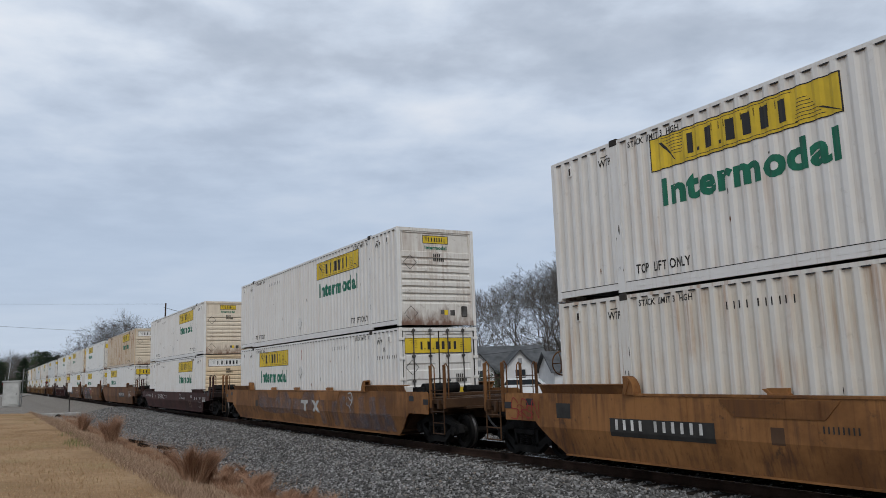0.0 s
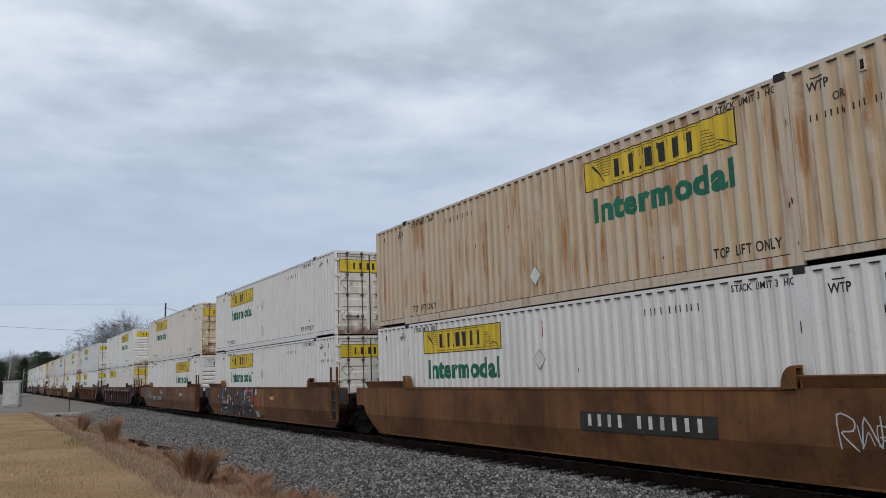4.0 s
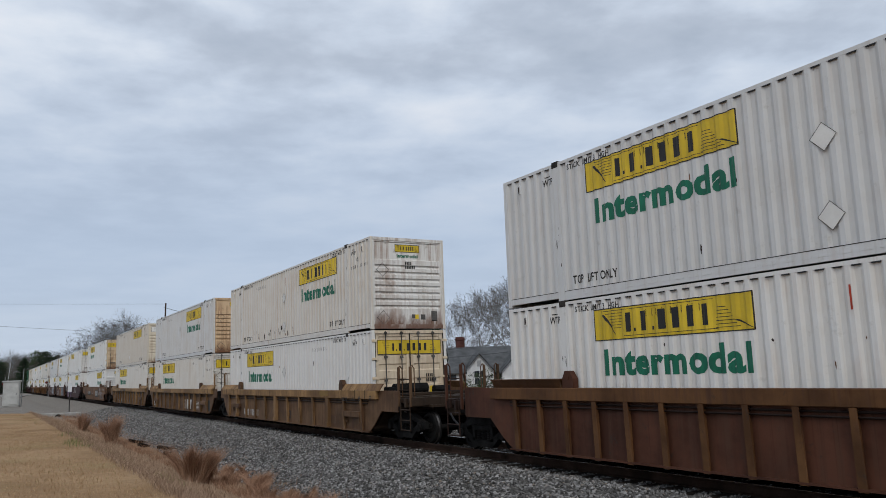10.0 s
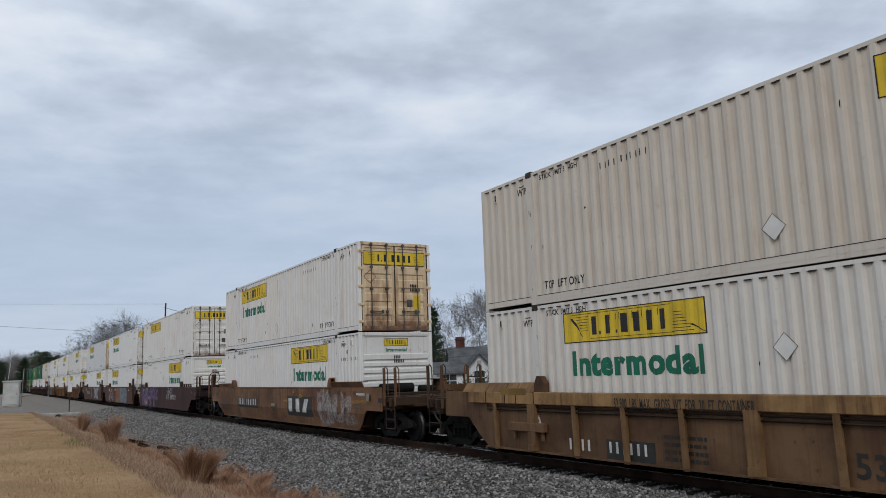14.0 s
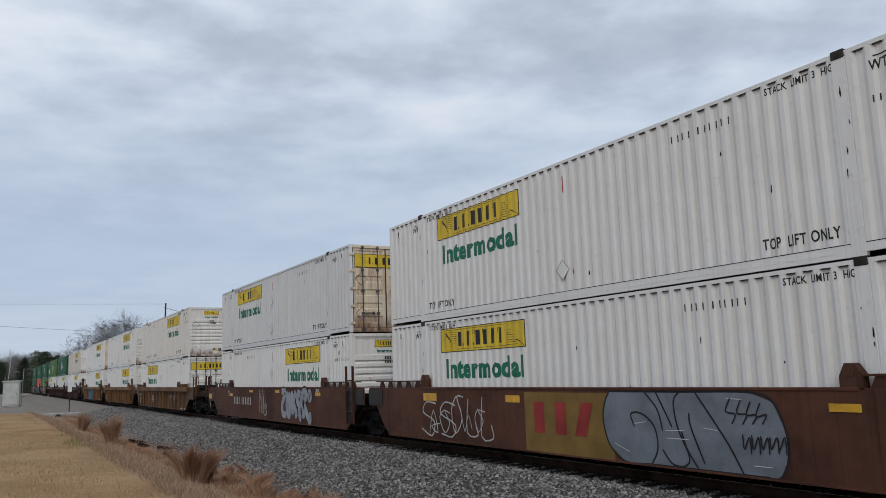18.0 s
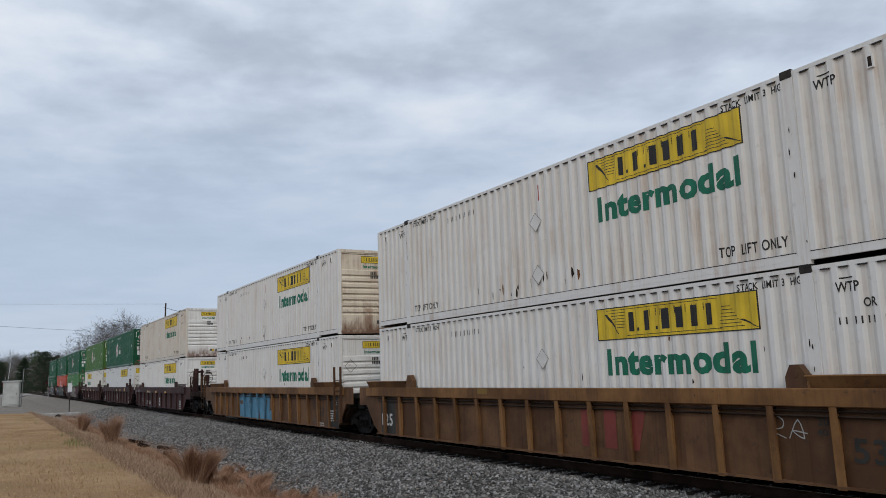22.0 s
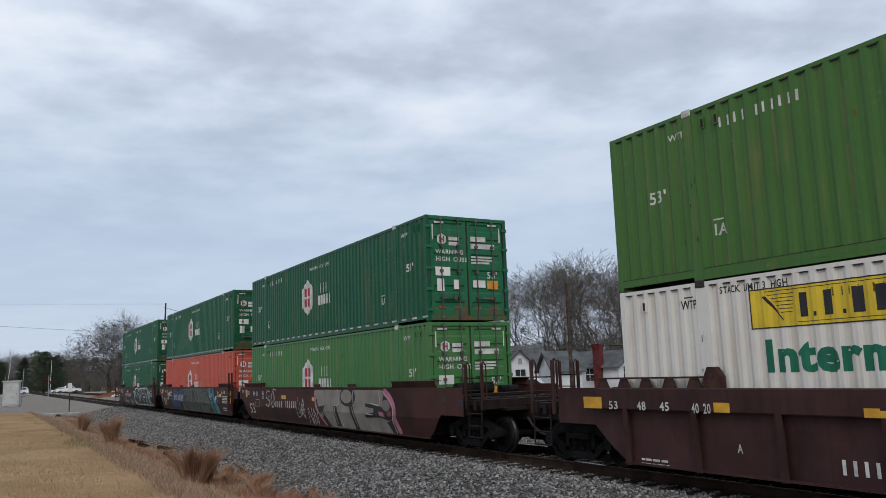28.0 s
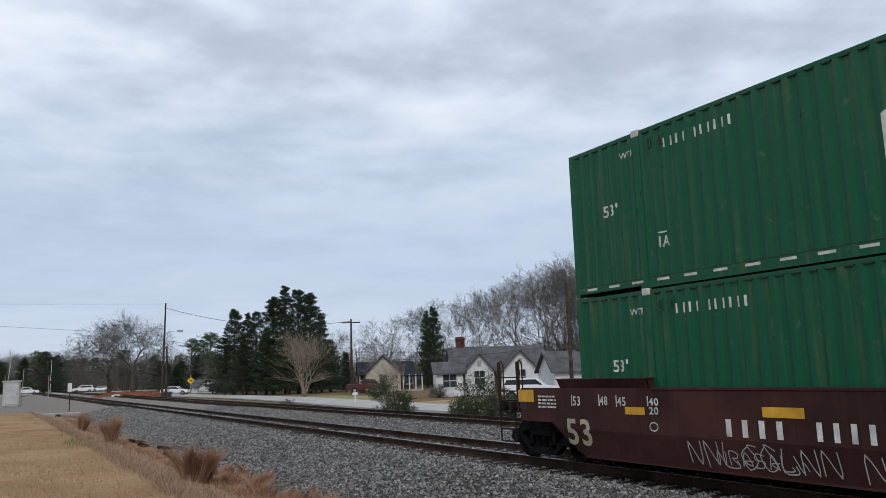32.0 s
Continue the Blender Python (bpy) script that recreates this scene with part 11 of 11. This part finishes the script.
for shape in (((12.80, 1.39), (13.00, 1.32), (13.32, 1.47), (13.46, 1.49), (13.59, 1.26), (13.84, 1.47), (13.92, 1.26), (14.12, 1.22), (14.12, 1.09), (13.40, 0.97), (13.14, 1.04), (12.89, 1.00)),
              ((12.91, 0.95), (13.14, 1.03), (13.34, 0.97), (13.46, 0.88), (13.80, 0.48), (13.72, 0.28), (13.19, 0.24), (13.05, 0.39), (12.88, 0.66)),
              ((13.47, 0.95), (14.15, 1.09), (14.24, 0.60), (14.12, 0.37), (13.85, 0.33), (13.74, 0.53)),
              ((14.19, 1.22), (14.60, 1.30), (14.71, 1.06), (14.69, 0.80), (14.52, 0.58), (14.29, 0.54), (14.23, 0.78)),
              ((14.95, 1.41), (15.15, 1.29), (15.28, 1.04), (15.21, 0.62), (15.05, 0.45), (14.84, 0.40), (14.51, 0.45), (14.34, 0.50), (14.64, 0.63), (14.98, 0.73)),
              ((15.27, 1.15), (15.55, 1.24), (15.79, 1.22), (15.85, 1.06), (15.75, 0.82), (15.55, 0.60), (15.51, 0.84), (15.36, 0.90), (15.26, 0.87)),
              ((15.23, 0.62), (15.50, 0.80), (15.55, 0.60), (15.60, 0.37), (15.25, 0.36)),
              ((15.65, 0.61), (15.96, 0.67), (16.09, 0.41), (15.62, 0.37))):
    sprayed(11, "faded_white", 0, *shape)
    sprayed(11, "faded_white", 0.022, *shape, shape[0])
for line in (((13.56, 1.45), (13.58, 1.21), (13.61, 1.10)),
             ((13.47, 0.95), (13.63, 0.70), (13.80, 0.44), (13.75, 0.35)),
             ((14.10, 1.09), (14.20, 0.82), (14.26, 0.56)),
             ((14.65, 1.22), (14.72, 1.02), (14.69, 0.76), (14.56, 0.61), (14.35, 0.52)),
             ((15.18, 1.29), (15.28, 1.08), (15.27, 0.83), (15.20, 0.58)),
             ((15.25, 0.85), (15.46, 0.91), (15.52, 0.83), (15.42, 0.73), (15.23, 0.60)),
             ((13.22, 1.06), (13.33, 0.90), (13.40, 0.74))):
    sprayed(11, "spray_black", 0.016, *line)
for y, z in ((12.99, 0.89), (13.00, 0.77), (13.05, 0.66), (13.12, 0.55), (13.59, 0.88), (13.67, 0.75), (13.75, 0.63), (13.87, 0.53), (13.92, 0.42), (14.31, 1.09), (14.32, 0.96), (14.36, 0.84), (14.37, 0.70), (14.98, 1.20), (15.05, 1.07), (15.06, 0.94), (14.72, 0.59), (14.64, 0.49), (15.44, 1.13), (15.58, 1.05), (15.62, 0.95), (15.33, 0.59), (15.33, 0.48), (15.74, 0.57), (15.79, 0.49)):          # quick hatching inside the letters
    for step in (0.0, 0.045, 0.09):
        sprayed(11, "faded_white", 0.008, (y + step, z - step), (y + 0.15, z - step + 0.006), (y + 0.30 - step, z - step - 0.012))
sprayed(11, "faded_pink", 0, (15.25, 0.83), (15.46, 0.88), (15.50, 0.82), (15.23, 0.61))
sprayed(11, "faded_ochre", 0, (15.87, 1.10), (16.76, 1.17), (17.42, 1.14), (17.41, 1.04), (16.75, 1.04), (15.86, 1.02))
sprayed(11, "faded_teal", 0, (16.04, 0.96), (16.66, 0.99), (16.67, 0.92), (16.05, 0.89))
sprayed(11, "spray_greige", 0, (17.07, 1.34), (17.31, 1.35), (17.29, 1.13), (17.05, 1.12))
sprayed(11, "stencil_white", 0, (16.34, 1.35), (16.91, 1.35), (16.90, 1.30), (16.33, 1.30))
sprayed(11, "faded_ochre", 0, (9.45, 1.09), (9.98, 1.10), (9.96, 0.98), (9.45, 0.97))
sprayed(11, "faded_ochre", 0, (11.10, 1.30), (11.60, 1.30), (11.60, 1.16), (11.10, 1.16))
sprayed(11, "faded_teal", 0, (7.94, 0.76), (8.38, 0.76), (8.34, 0.63), (8.0, 0.63))
sprayed(11, "spray_greige", 0, (7.90, 0.90), (8.38, 0.90), (8.37, 0.80), (7.90, 0.80))
sprayed(11, "faded_ochre", 0, (10.35, 1.44), (10.68, 1.44), (10.66, 1.28), (10.36, 1.28))
for seam in (((5.9, 1.40), (6.53, 1.35), (8.17, 1.24), (10.02, 1.38), (10.04, 1.46)), ((5.6, 1.36), (6.52, 1.29), (7.6, 1.15), (8.59, 1.11), (10.3, 1.25), (11.38, 1.31), (13.8, 1.16))):
    sprayed(11, "spray_brown", 0.014, *seam)          # weld seams of the stiffened upper plate
for k in (4, 5, 13, 14):          # the front ends over the joints are painted dark
    sprayed(k, "spray_soot", 0, (16.05, 1.46), (16.05, 0.45), (16.40, 0.45), (16.93, 1.03), (17.42, 1.03), (17.42, 1.46))
for k in (4, 12, 13):
    sprayed(k, "spray_soot", 0, (-1.28, 1.46), (-1.28, 1.03), (-0.35, 1.03), (-0.35, 1.46))
for ob in CAR[17].children:          # the blue piece runs over the ribs as well
    at_y = ob.matrix_basis.translation.y
    if ob.name.startswith("side_rib") and ob.matrix_basis[0][0] > 0 and LONG - 9.3 < at_y < LONG - 4.6:
        ob.color = (*SPRAYS["spray_blue"], 0.3)

for k, spec in enumerate(CARS):          # paint and stencils lie on the folded plates
    if spec["style"] == "smooth" and not spec.get("horns", True):
        for ob in CAR[k].children:
            if ob.name.split(".")[0] in ("graffiti", "graffiti_outline", "graffiti_line", "graffiti_streak", "graffiti_background", "graffiti_tag", "stencil", "reporting_bars", "painted_patch", "small_print", "reflector", "owner_mark", "stiffener"):
                bm = bmesh.new()
                bm.from_mesh(ob.data)
                fold(bm)
                bm.to_mesh(ob.data)
                bm.free()


def guide_clip(bm):
    """A bent tab on the sill that steers a container into the well."""
    bm_prism(bm, [(-0.22, 0.0), (0.10, 0.0), (0.22, 0.10), (0.16, 0.10), (0.06, 0.03), (-0.22, 0.03)], -SIDE - 0.012, -SIDE + 0.10)
    bm_box(bm, -SIDE + 0.02, -SIDE + 0.09, -0.20, 0.16, 0.0, 0.11)


for k, places in ((0, (5.1, 8.1, 11.1)), (1, (5.15, 7.85, 11.1)), (21, (8.2, 11.2)), (22, (5.2, 8.2)), (23, (8.2, 11.2))):
    for rel in places:
        clip = part("guide_clip", cached("guide_clip", guide_clip), "car_paint", CAR[k], color=(*CARS[k]["color"], 0.5))
        clip.location = (0, LONG - rel, CARS[k].get("top", SILL))

motions()
